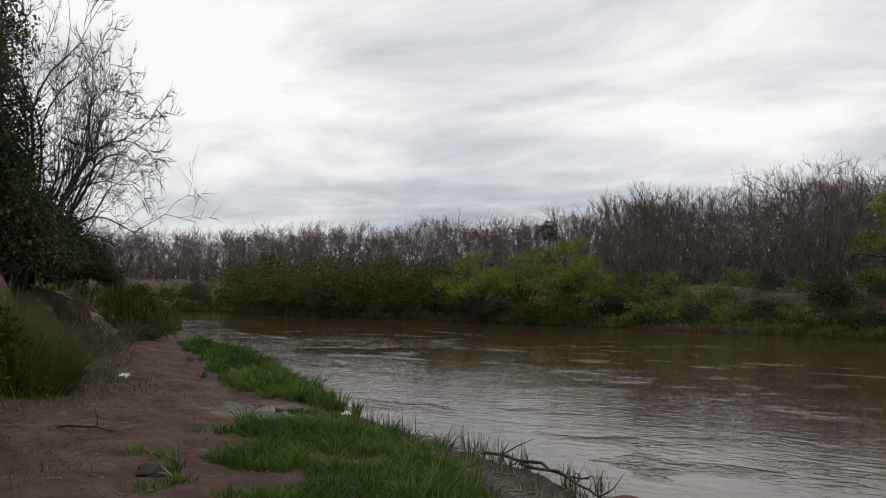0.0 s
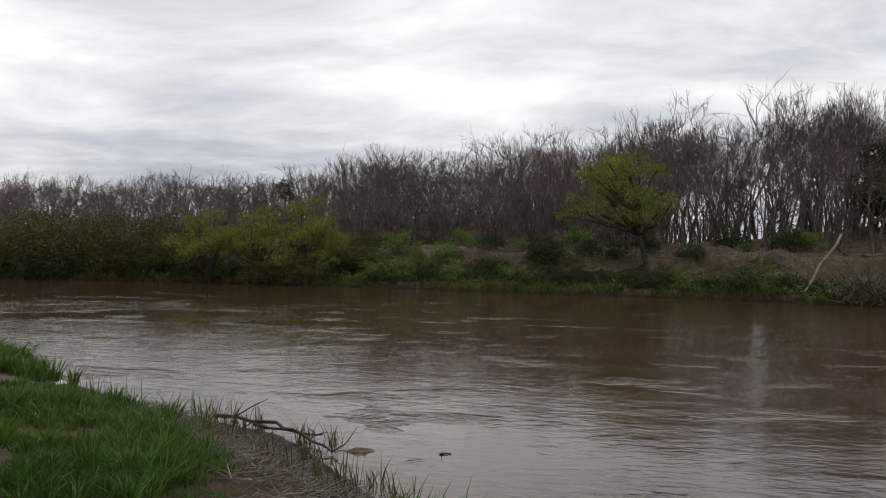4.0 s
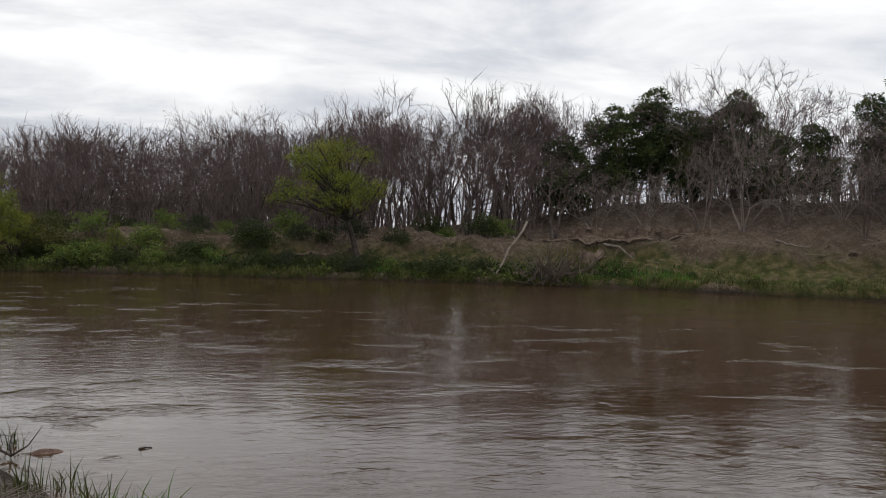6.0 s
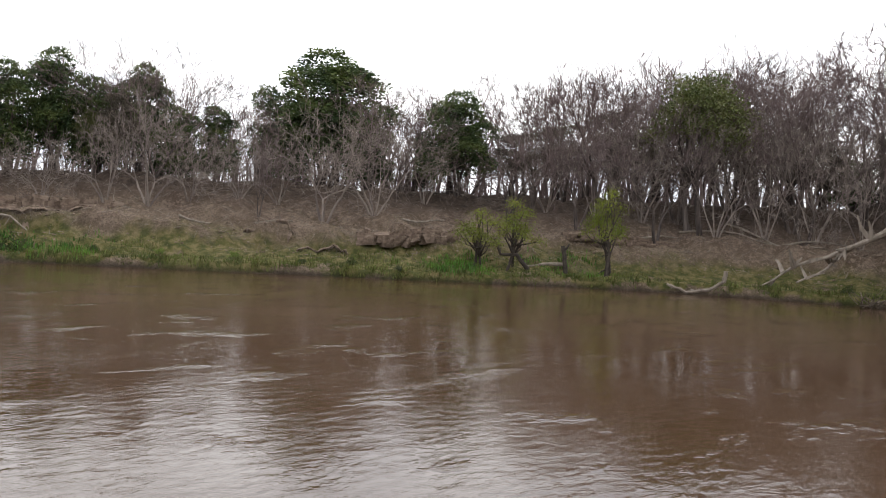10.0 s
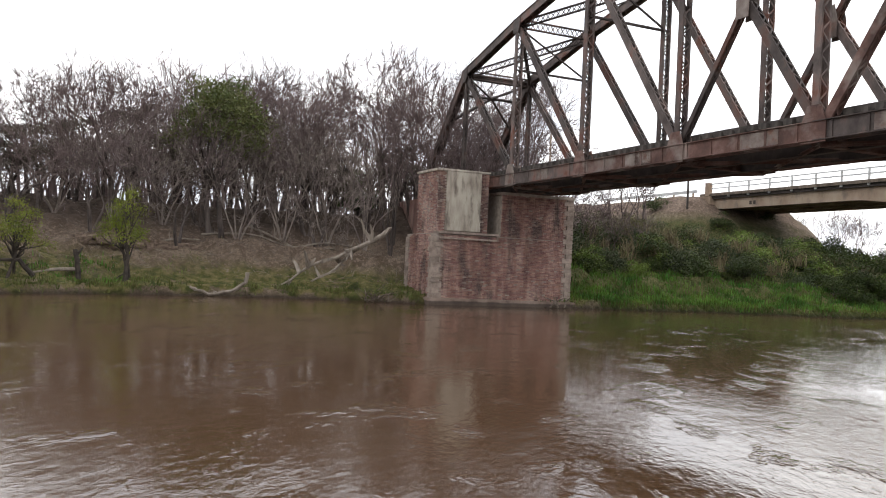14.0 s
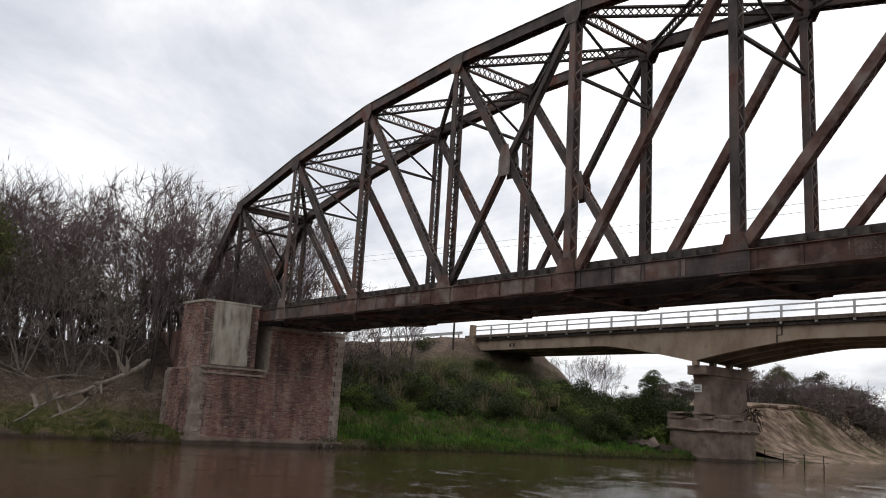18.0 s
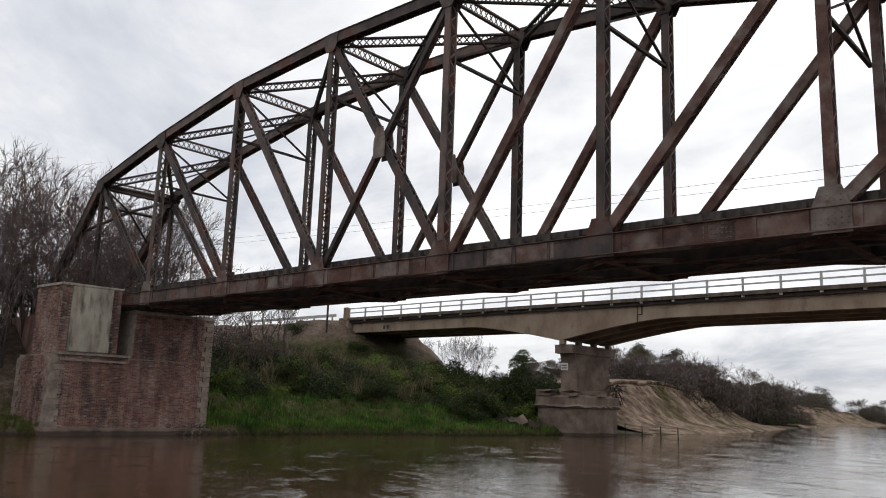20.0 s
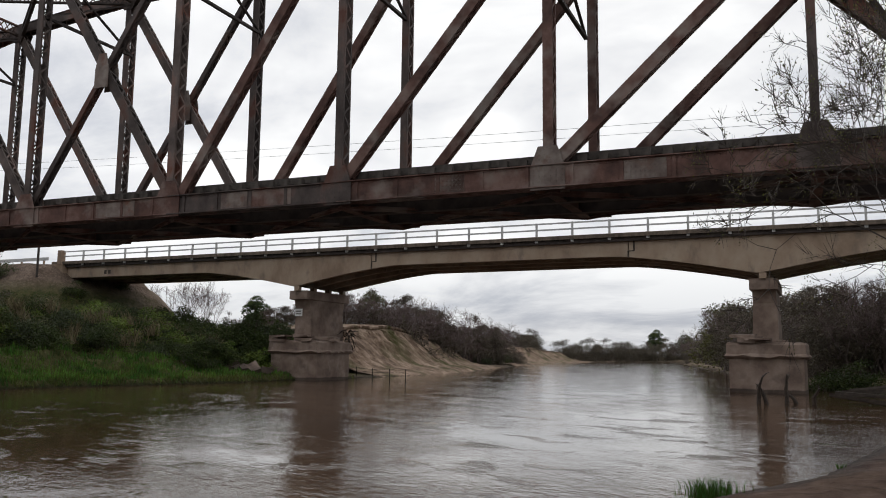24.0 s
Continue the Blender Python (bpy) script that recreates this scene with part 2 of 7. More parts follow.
class Geo:
    """Collects vertices and faces, then makes one mesh."""

    def __init__(self):
        self.v, self.f = [], []

    def mesh(self, name, mat, smooth=False):
        me = bpy.data.meshes.new(name)
        me.from_pydata(self.v, [], self.f)
        me.materials.append(mat)
        if smooth:
            me.polygons.foreach_set("use_smooth", [True] * len(me.polygons))
        me.update()
        return me

    def box(self, x0, y0, z0, x1, y1, z1, jig=0.0, rnd=None):
        k = len(self.v)
        j = (lambda: rnd.uniform(-jig, jig)) if jig else (lambda: 0.0)
        self.v += [(x + j(), y + j(), z + j()) for x, y, z in ((x0, y0, z0), (x1, y0, z0), (x1, y1, z0), (x0, y1, z0), (x0, y0, z1), (x1, y0, z1), (x1, y1, z1), (x0, y1, z1))]
        self.f += [(k, k + 3, k + 2, k + 1), (k + 4, k + 5, k + 6, k + 7), (k, k + 1, k + 5, k + 4), (k + 1, k + 2, k + 6, k + 5), (k + 2, k + 3, k + 7, k + 6), (k + 3, k, k + 4, k + 7)]

    def beam(self, a, b, w, h, side=(0, 1, 0)):
        """A bar from a to b, w wide along side and h deep across it."""
        a, b = Vector(a), Vector(b)
        d = (b - a).normalized()
        s = Vector(side)
        s = (s - d * s.dot(d)).normalized()
        n = d.cross(s)
        k = len(self.v)
        for p in (a, b):
            for i, j in ((-1, -1), (1, -1), (1, 1), (-1, 1)):
                self.v.append(tuple(p + s * (i * w / 2) + n * (j * h / 2)))
        self.f += [(k, k + 3, k + 2, k + 1), (k + 4, k + 5, k + 6, k + 7)] + [(k + i, k + (i + 1) % 4, k + 4 + (i + 1) % 4, k + 4 + i) for i in range(4)]

    def tube(self, pts, radii, sides=5, cap=False):
        k, n = len(self.v), len(pts)
        for i, p in enumerate(pts):
            d = (pts[min(i + 1, n - 1)] - pts[max(i - 1, 0)]).normalized()
            s = d.orthogonal().normalized() if i == 0 else (s - d * s.dot(d)).normalized()
            c = d.cross(s)
            for j in range(sides):
                a = 2 * math.pi * j / sides
                self.v.append(tuple(p + (s * math.cos(a) + c * math.sin(a)) * radii[i]))
        for i in range(n - 1):
            for j in range(sides):
                o, q = k + i * sides, (j + 1) % sides
                self.f.append((o + j, o + q, o + sides + q, o + sides + j))
        if cap:
            self.f.append(tuple(k + (n - 1) * sides + j for j in range(sides)))
            self.f.append(tuple(k + sides - 1 - j for j in range(sides)))

    def cone(self, pts, r):
        """A fine shoot: three-sided, drawn to a point."""
        k, n = len(self.v), len(pts)
        for i in range(n - 1):
            d = (pts[i + 1] - pts[i]).normalized()
            s = d.orthogonal().normalized()
            c = d.cross(s)
            q = r * (1 - 0.45 * i)
            self.v += [tuple(pts[i] + s * q), tuple(pts[i] - s * (q * 0.5) + c * (q * 0.87)), tuple(pts[i] - s * (q * 0.5) - c * (q * 0.87))]
        self.v.append(tuple(pts[-1]))
        for i in range(n - 2):
            o = k + 3 * i
            self.f += [(o + j, o + (j + 1) % 3, o + 3 + (j + 1) % 3, o + 3 + j) for j in range(3)]
        o, t = k + 3 * (n - 2), len(self.v) - 1
        self.f += [(o, o + 1, t), (o + 1, o + 2, t), (o + 2, o, t)]

    def leaf(self, p, d, w, ln, rnd):
        """A folded leaf of two triangles."""
        s = d.cross(Vector((rnd.uniform(-1, 1), rnd.uniform(-1, 1), rnd.uniform(-1, 1))))
        s = s.normalized() if s.length > 1e-3 else Vector((1, 0, 0))
        k = len(self.v)
        self.v += [tuple(p), tuple(p + d * (ln * 0.5) + s * (w / 2)), tuple(p + d * ln), tuple(p + d * (ln * 0.5) - s * (w / 2))]
        self.f.append((k, k + 1, k + 2, k + 3))

    def blade(self, p, lean, h, w, rnd):
        """A grass blade that bends over."""
        a = rnd.uniform(0, 6.283)
        s = Vector((math.cos(a), math.sin(a), 0)) * (w / 2)
        m = p + Vector((0, 0, h * 0.6)) + lean * 0.35
        t = p + Vector((0, 0, h)) + lean
        k = len(self.v)
        self.v += [tuple(p - s), tuple(p + s), tuple(m + s * 0.8), tuple(m - s * 0.8), tuple(t)]
        self.f += [(k, k + 1, k + 2, k + 3), (k + 3, k + 2, k + 4)]


def vec3(rnd, s=1.0):
    return Vector((rnd.gauss(0, 1), rnd.gauss(0, 1), rnd.gauss(0, 1))).normalized() * s


# ---- the plan: shorelines, heights ----
FAR_SHORE = np.array([(-400, 60), (-160, 30), (-95, 38), (-62, 45), (-50, 44.5), (-40, 44.5), (-31, 42.5), (-23, 43.3), (-16, 42.8), (-10, 42.3), (-4.6, 41), (0.8, 40.1), (6.3, 39.3),
                      (12, 37.4), (16.5, 35.7), (20.2, 32.4), (25, 29.2), (31, 24.6), (36.4, 21), (41, 16.2), (43.3, 11), (44, 6.5), (46.5, 1.5), (49, -3.5), (52.5, -10), (54.5, -17),
                      (57, -24), (60.5, -30), (64, -38), (69.5, -48), (79, -61), (112, -98), (149, -137), (209, -226), (226, -294), (215, -400), (200, -900)])
NEAR_SHORE = np.array([(-400, 30), (-160, 5), (-80, 22), (-46, 33), (-34, 31), (-27, 26.5), (-20.3, 22.2), (-14.4, 17.5), (-10, 13.3), (-8, 11.8), (-5.7, 10.2), (-3.3, 9.0), (-2.4, 7.9),
                       (-1.5, 6.7), (0.3, 5.2), (2, 4.3), (3.8, 2.6), (5, 0), (6, -4), (7.9, -9.6), (8.2, -12.0), (8.4, -15), (12, -27), (19, -42), (26, -53), (33, -59.8), (44, -70), (59, -87), (90, -127),
                       (152, -200), (156, -240), (148, -300), (135, -400), (120, -900)])
RIVER = np.concatenate([FAR_SHORE, NEAR_SHORE[::-1]])
CREST_AZ = np.array([-180, -150, -128, -118, -108, -100, -92, -80, -64, -50, -36, -24, -18, -10, 0, 20, 60, 180])
CREST_Z = np.array([4, 4, 4.2, 4.0, 4.2, 4.6, 5.2, 5.3, 5.3, 5.0, 4.8, 4.6, 3.5, 2.5, 2.3, 2.2, 2.0, 3])
REACH_AZ = np.array([-150, -142, -137, -134, -131, -129.5, -126, -121, -118, -114])
REACH_Z = np.array([2.0, 2.0, 2.6, 3.8, 4.6, 4.9, 5.3, 5.4, 5.0, 4.4])
BRIDGE = pose(0, 0, 0, 0, 0, -149.83)
ROAD = pose(0, 0, 0, 0, 0, -151.12)


def hash2(ix, iy, seed):
    h = np.sin(ix * 127.1 + iy * 311.7 + seed * 74.7) * 43758.5453
    return h - np.floor(h)


def vnoise(x, y, seed=0):
    ix, iy = np.floor(x), np.floor(y)
    fx, fy = x - ix, y - iy
    fx, fy = fx * fx * (3 - 2 * fx), fy * fy * (3 - 2 * fy)
    a, b = hash2(ix, iy, seed), hash2(ix + 1, iy, seed)
    c, d = hash2(ix, iy + 1, seed), hash2(ix + 1, iy + 1, seed)
    return (a + (b - a) * fx) * (1 - fy) + (c + (d - c) * fx) * fy


def fbm(x, y, seed=0, octaves=4):
    return sum(vnoise(x * 2 ** o, y * 2 ** o, seed + o) / 2 ** o for o in range(octaves)) / 1.875 - 0.5


def dist_line(x, y, line):
    best = np.full(x.shape, 1e9)
    for (ax, ay), (bx, by) in zip(line[:-1], line[1:]):
        dx, dy = bx - ax, by - ay
        t = np.clip(((x - ax) * dx + (y - ay) * dy) / (dx * dx + dy * dy), 0, 1)
        best = np.minimum(best, np.hypot(x - ax - t * dx, y - ay - t * dy))
    return best


def in_river(x, y):
    inside = np.zeros(x.shape, bool)
    n = len(RIVER)
    for i in range(n):
        (ax, ay), (bx, by) = RIVER[i], RIVER[(i + 1) % n]
        if ay == by:
            continue
        inside ^= ((ay > y) != (by > y)) & (x < (bx - ax) * (y - ay) / (by - ay) + ax)
    return inside


def ground_height(x, y):
    """Height of the ground: river bed, beach, scarps, terraces and the two embankments."""
    x, y = np.asarray(x, float), np.asarray(y, float)
    df, dn = dist_line(x, y, FAR_SHORE), dist_line(x, y, NEAR_SHORE)
    wet = in_river(x, y)
    az = np.degrees(np.arctan2(-x, y))
    crest = np.interp(az, CREST_AZ, CREST_Z)
    wob = fbm(x * 0.22, y * 0.22, 5)
    d = np.maximum(df + wob * 1.6 * np.clip(df / 2, 0, 1), 0)
    ledge = np.interp(d, [0, 0.25, 2.6, 4.2, 4.9, 7.5, 13, 16, 40, 200], [0, 0.40, 0.6, 0.95, 1.45, 1.95, 0, 0, 0, 0])
    far = np.where(d < 7.5, ledge * np.clip(crest / 4.4, 0.85, 1.2), 0)
    up = np.clip((d - 7.5) / 6.5, 0, 1)
    far = np.where(d >= 7.5, 1.95 * np.clip(crest / 4.4, 0.85, 1.2) * (1 - up) + crest * up, far)
    far = far + fbm(x * 0.5, y * 0.5, 9) * 0.9 * np.clip(d / 4, 0, 1) + fbm(x * 1.7, y * 1.7, 3) * 0.35 * np.clip(d / 2, 0, 1)
    far = far + fbm(x * 0.9, y * 0.9, 15, 3) * 0.5 * np.clip(d / 3, 0, 1)
    far = far + np.abs(fbm(x * 0.75, y * 0.75, 13)) * 0.9 * np.interp(d, [2.5, 5, 12, 20], [0, 1, 0.8, 0.3])
    # scarps: short broken steps along the slope
    scar = fbm(x * 0.16, y * 0.16, 21)
    far = far + np.clip((scar - 0.0) * 14, 0, 1) * np.interp(d, [4.6, 5.0, 7.5, 9.5], [0, 1, 0.7, 0]) * 0.6
    # cliffs of the far reach
    reach = np.clip((-116 - az) / 4, 0, 1) * (az > -150)
    top = np.interp(az, REACH_AZ, REACH_Z)
    cliff = np.interp(df + wob * 1.2, [0, 0.6, 4.5, 9.5, 12.5], [0, 0.12, 0.35, 0.6, 1.0])
    cliff = np.where(cliff < 0.6, cliff, 0.6 + (cliff - 0.6) / 0.4 * (top - 0.7))
    far = far * (1 - reach) + (cliff + fbm(x * 0.4, y * 0.4, 9) * 0.25 * np.clip(df / 12, 0, 1)) * reach
    # embankments of the road and of the railway
    rs, rn = 0.8755 * x + 0.4830 * y, 0.4830 * x - 0.8755 * y
    road = 10.3 - np.maximum(0, np.abs(rn - 59.5) - 5.5) * 0.62 - np.maximum(0, 66.0 - rs) * 0.8 + fbm(x * 0.35, y * 0.35, 31) * 1.3 * (np.abs(rn - 59.5) > 5)
    ts, tn = 0.86455 * x + 0.50255 * y, 0.50255 * x - 0.86455 * y
    rail = 6.1 - np.maximum(0, np.abs(tn - 23.2) - 3.2) * 0.6 - np.maximum(0, 53.5 - ts) * 0.9 + fbm(x * 0.35, y * 0.35, 33) * 0.6
    far = np.maximum(far, np.where(rs > 30, np.minimum(road, 0.25 + df * 0.95), -9))
    far = np.maximum(far, np.where(ts > 44, np.minimum(rail, 0.25 + df * 0.95), -9))
    # the near bank: a low muddy shelf, then a steep bank
    e = np.maximum(dn + fbm(x * 0.3, y * 0.3, 41) * 1.8 * np.clip(dn / 3, 0, 1), 0)
    near = np.interp(e, [0, 0.3, 1.2, 3.0, 5.4, 6.2, 7.2, 9.5, 30, 200], [0, 0.10, 0.30, 0.46, 0.60, 1.5, 3.4, 4.6, 5.2, 5.2])
    near = near + fbm(x * 1.3, y * 1.3, 43) * 0.16 * np.clip(dn / 2, 0, 1) + fbm(x * 3.3, y * 3.3, 47, 4) * 0.11 * np.clip(dn, 0, 1)
    dry = np.where(df < dn, far, near)
    bed = -np.minimum(0.9, 0.05 + np.minimum(df, dn) * 0.35)
    return np.where(wet, bed, dry)


def gz(x, y):
    return float(ground_height(np.array([x]), np.array([y]))[0])


def at(az, r):
    a = radians(az)
    return -math.sin(a) * r, math.cos(a) * r


SHORE_AZ = [-86, -80, -73, -67, -60, -52, -44, -36, -30, -24, -18, -9, -1, 6, 13, 20, 28, 36, 42, 46, 60]
SHORE_R = [45, 44.5, 44.5, 44, 42, 39.5, 38.5, 38.5, 39.5, 39.5, 39, 40, 40.1, 41.5, 43.5, 45.5, 49, 52, 60, 62, 72]
TOP_AZ = [-84, -79.5, -77, -74.5, -71.7, -66.9, -63, -59, -56, -52, -48, -45, -41, -37, -34.5, -31.5, -27, -21.5, -18.6, -16, -12.6, -10.3, -5.2, -0.9, 2.3, 5.4, 9.5, 13.6, 17, 20, 24, 28, 31, 36, 41, 48, 60]
TOP_EL = [14.3, 14.4, 13.4, 13.9, 14.2, 13.9, 13.6, 12.8, 12.2, 11.2, 10.3, 10.8, 10.4, 9.4, 10.6, 11.0, 9.8, 10.0, 9.8, 11.0, 10.9, 9.4, 9.3, 8.0, 8.5, 7.6, 6.9, 7.2, 6.3, 5.4, 4.9, 5.2, 4.2, 4.5, 4.0, 3.7, 3.5]


def shore_r(az):
    return float(np.interp(az, SHORE_AZ, SHORE_R))


def top_el(az):
    return float(np.interp(az, TOP_AZ, TOP_EL))


# ---- ground and water ----


def build_ground():
    az = np.concatenate([np.arange(-158, 62, 0.44), np.arange(62, 202, 4.0)])
    rad = np.concatenate([[0.5], np.geomspace(1.2, 30, 140), np.arange(30.4, 66, 0.36), np.arange(66.4, 72, 0.6), np.geomspace(72.6, 180, 70), np.geomspace(183, 260, 15), np.geomspace(275, 3500, 22)])
    A, Rr = np.meshgrid(np.radians(az), rad)
    X, Y = -np.sin(A) * Rr, np.cos(A) * Rr
    Z = ground_height(X.ravel(), Y.ravel())
    co = np.stack([X.ravel(), Y.ravel(), Z], 1)
    n, m = len(az), len(rad)
    i = np.arange(n * m).reshape(m, n)
    nxt = np.roll(i, -1, axis=1)
    faces = np.stack([i[:-1], i[1:], nxt[1:], nxt[:-1]], -1).reshape(-1, 4)
    g = Geo()
    g.v, g.f = co.tolist(), faces.tolist() + [[int(k) for k in i[0]]]
    me = g.mesh("ground", GROUND)
    return tagged(new("ground", me), "brown eroded earth river bank with patches of green grass", "ground", kind="structure")


def ground_material():
    m = bpy.data.materials.new("bank_earth")
    m.use_nodes = True
    t = m.node_tree
    b = t.nodes["Principled BSDF"]
    b.inputs["Roughness"].default_value = 0.92
    b.inputs["Specular IOR Level"].default_value = 0.16
    co = t.nodes.new("ShaderNodeTexCoord")
    sep = t.nodes.new("ShaderNodeSeparateXYZ")
    t.links.new(co.outputs["Object"], sep.inputs[0])

    def noi(scale, detail=5.0, rough=0.6):
        n = nod(t, "ShaderNodeTexNoise", Scale=scale, Detail=detail, Roughness=rough)
        t.links.new(co.outputs["Object"], n.inputs["Vector"])
        return n.outputs[0]
    soil = ramp(t, noi(0.8), [(0.36, (0.105, 0.074, 0.056)), (0.5, (0.170, 0.122, 0.095)), (0.64, (0.25, 0.186, 0.148))])
    soil = mix(t, ramp(t, noi(14.0, 6.0, 0.7), [(0.42, (0.85, 0.85, 0.85)), (0.50, (0, 0, 0))]), soil, (0.075, 0.053, 0.038))
    soil = mix(t, ramp(t, noi(5.0), [(0.35, (0, 0, 0)), (0.7, (0.5, 0.5, 0.5))]), soil, (0.075, 0.056, 0.044))
    soil = mix(t, ramp(t, noi(3.6, 8.0, 0.8), [(0.50, (0, 0, 0)), (0.60, (0.85, 0.85, 0.85))]), soil, (0.27, 0.202, 0.160))
    litter = ramp(t, noi(0.25), [(0.42, (0, 0, 0)), (0.62, (0.8, 0.8, 0.8))])
    soil = mix(t, math_node(t, "MULTIPLY", litter, 0.5), soil, (0.145, 0.106, 0.078))
    # shade under the wood, put into the terrace soil as dark leaf-litter colour
    litter_shade = ramp(t, math_node(t, "MULTIPLY", math_node(t, "ADD", sep.outputs[2], math_node(t, "MULTIPLY", noi(0.5), 1.6)), 0.1), [(0.40, (0, 0, 0)), (0.50, (0.85, 0.85, 0.85))])
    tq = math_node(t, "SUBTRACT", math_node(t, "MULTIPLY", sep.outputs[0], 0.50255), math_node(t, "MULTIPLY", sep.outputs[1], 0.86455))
    litter_shade = math_node(t, "MULTIPLY", litter_shade, ramp(t, math_node(t, "MULTIPLY", math_node(t, "ADD", tq, 100.0), 0.005), [(0.60, (1, 1, 1)), (0.63, (0, 0, 0))]))
    soil = mix(t, litter_shade, soil, ramp(t, noi(3.0), [(0.35, (0.045, 0.033, 0.027)), (0.65, (0.105, 0.078, 0.064))]))
    turf = ramp(t, noi(2.2), [(0.38, (0.050, 0.058, 0.015)), (0.5, (0.096, 0.093, 0.028)), (0.62, (0.165, 0.134, 0.062))])
    # turf grows low on the bank, in ragged patches
    zf = math_node(t, "ADD", sep.outputs[2], math_node(t, "MULTIPLY", math_node(t, "SUBTRACT", noi(0.30, 6.0, 0.65), 0.5), 4.4))
    fac = ramp(t, math_node(t, "MULTIPLY", zf, 0.25), [(0.0, (0.15, 0.15, 0.15)), (0.06, (1, 1, 1)), (0.30, (0.9, 0.9, 0.9)), (0.50, (0.12, 0.12, 0.12)), (0.9, (0.0, 0.0, 0.0))])
    # bare mud on the shelf where the camera stands
    gx = math_node(t, "ADD", math_node(t, "MULTIPLY", sep.outputs[0], sep.outputs[0]), math_node(t, "MULTIPLY", sep.outputs[1], sep.outputs[1]))
    bare = ramp(t, math_node(t, "MULTIPLY", gx, 1 / 2500.0), [(0.35, (0.12, 0.12, 0.12)), (0.5, (1, 1, 1))])
    trod = ramp(t, noi(1.7, 8.0, 0.7), [(0.36, (0.100, 0.060, 0.047)), (0.5, (0.200, 0.128, 0.102)), (0.66, (0.30, 0.205, 0.168))])
    soil = mix(t, math_node(t, "SUBTRACT", 1.0, bare), soil, trod)
    col = mix(t, math_node(t, "MULTIPLY", fac, bare), soil, turf)
    # green slope between the two bridges, pale sand on the far reach
    tn = math_node(t, "SUBTRACT", math_node(t, "MULTIPLY", sep.outputs[0], 0.50255), math_node(t, "MULTIPLY", sep.outputs[1], 0.86455))
    tn = math_node(t, "ADD", tn, math_node(t, "MULTIPLY", math_node(t, "SUBTRACT", noi(0.4), 0.5), 12.0))
    green = ramp(t, math_node(t, "MULTIPLY", tn, 0.01), [(0.26, (0, 0, 0)), (0.29, (0.9, 0.9, 0.9)), (0.60, (0.9, 0.9, 0.9)), (0.67, (0, 0, 0))])
    high = ramp(t, math_node(t, "MULTIPLY", math_node(t, "ADD", sep.outputs[2], noi(0.6)), 0.1), [(0.78, (1, 1, 1)), (0.92, (0, 0, 0))])
    col = mix(t, math_node(t, "MULTIPLY", green, high), col, mix(t, 0.5, turf, (0.03, 0.048, 0.012)))
    sand = ramp(t, math_node(t, "MULTIPLY", tn, 0.01), [(0.66, (0, 0, 0)), (0.72, (0.85, 0.85, 0.85))])
    col = mix(t, sand, col, ramp(t, noi(0.7), [(0.3, (0.10, 0.073, 0.050)), (0.5, (0.17, 0.128, 0.090)), (0.7, (0.25, 0.195, 0.142))]))
    # wet edge
    wet = ramp(t, sep.outputs[2], [(0.04, (0.30, 0.30, 0.30)), (0.30, (1, 1, 1))])
    col = mix(t, 1.0, col, wet, "MULTIPLY")
    t.links.new(col, b.inputs["Base Color"])
    dull = ramp(t, math_node(t, "ADD", sep.outputs[2], math_node(t, "MULTIPLY", math_node(t, "SUBTRACT", noi(0.9), 0.5), 0.5)), [(0.10, (0.50, 0.50, 0.50)), (0.36, (0.93, 0.93, 0.93))])
    # standing wet on the trodden mud beside the grass
    pd = nod(t, "ShaderNodeVectorMath")
    pd.operation = "DISTANCE"
    t.links.new(co.outputs["Object"], pd.inputs[0])
    pd.inputs[1].default_value = (-7.5, 9.4, 0.4)
    pool = math_node(t, "ADD", pd.outputs["Value"], math_node(t, "MULTIPLY", noi(1.1, 5.0, 0.7), 3.0))
    soak = ramp(t, math_node(t, "MULTIPLY", pool, 0.25), [(0.52, (0.2, 0.2, 0.2)), (0.66, (1, 1, 1))])
    dull = mix(t, math_node(t, "MULTIPLY", bare, 1.0), math_node(t, "MULTIPLY", dull, soak), (0.93, 0.93, 0.93))
    t.links.new(dull, b.inputs["Roughness"])
    bm = nod(t, "ShaderNodeBump", Strength=1.0, Distance=0.3)
    t.links.new(math_node(t, "ADD", noi(1.3, 8.0, 0.75), math_node(t, "MULTIPLY", noi(7.0, 8.0, 0.8), 0.5)), bm.inputs["Height"])
    t.links.new(bm.outputs[0], b.inputs["Normal"])
    return m


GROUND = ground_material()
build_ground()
wg = Geo()
wg.v = [(-900, -1500, 0), (900, -1500, 0), (900, 600, 0), (-900, 600, 0)]
wg.f = [(0, 1, 2, 3)]
tagged(new("water", wg.mesh("water", WATER)), "brown murky slow river water with ripples", "water", kind="structure")


# ---- cliffs of bare earth ----


def walk_line(line, step):
    """Points every step metres along a line, each with the direction to its left."""
    out = []
    for (ax, ay), (bx, by) in zip(line[:-1], line[1:]):
        k = math.hypot(bx - ax, by - ay)
        n = max(1, int(k / step))
        out += [(ax + (bx - ax) * i / n, ay + (by - ay) * i / n, -(by - ay) / k, (bx - ax) / k) for i in range(n)]
    return out


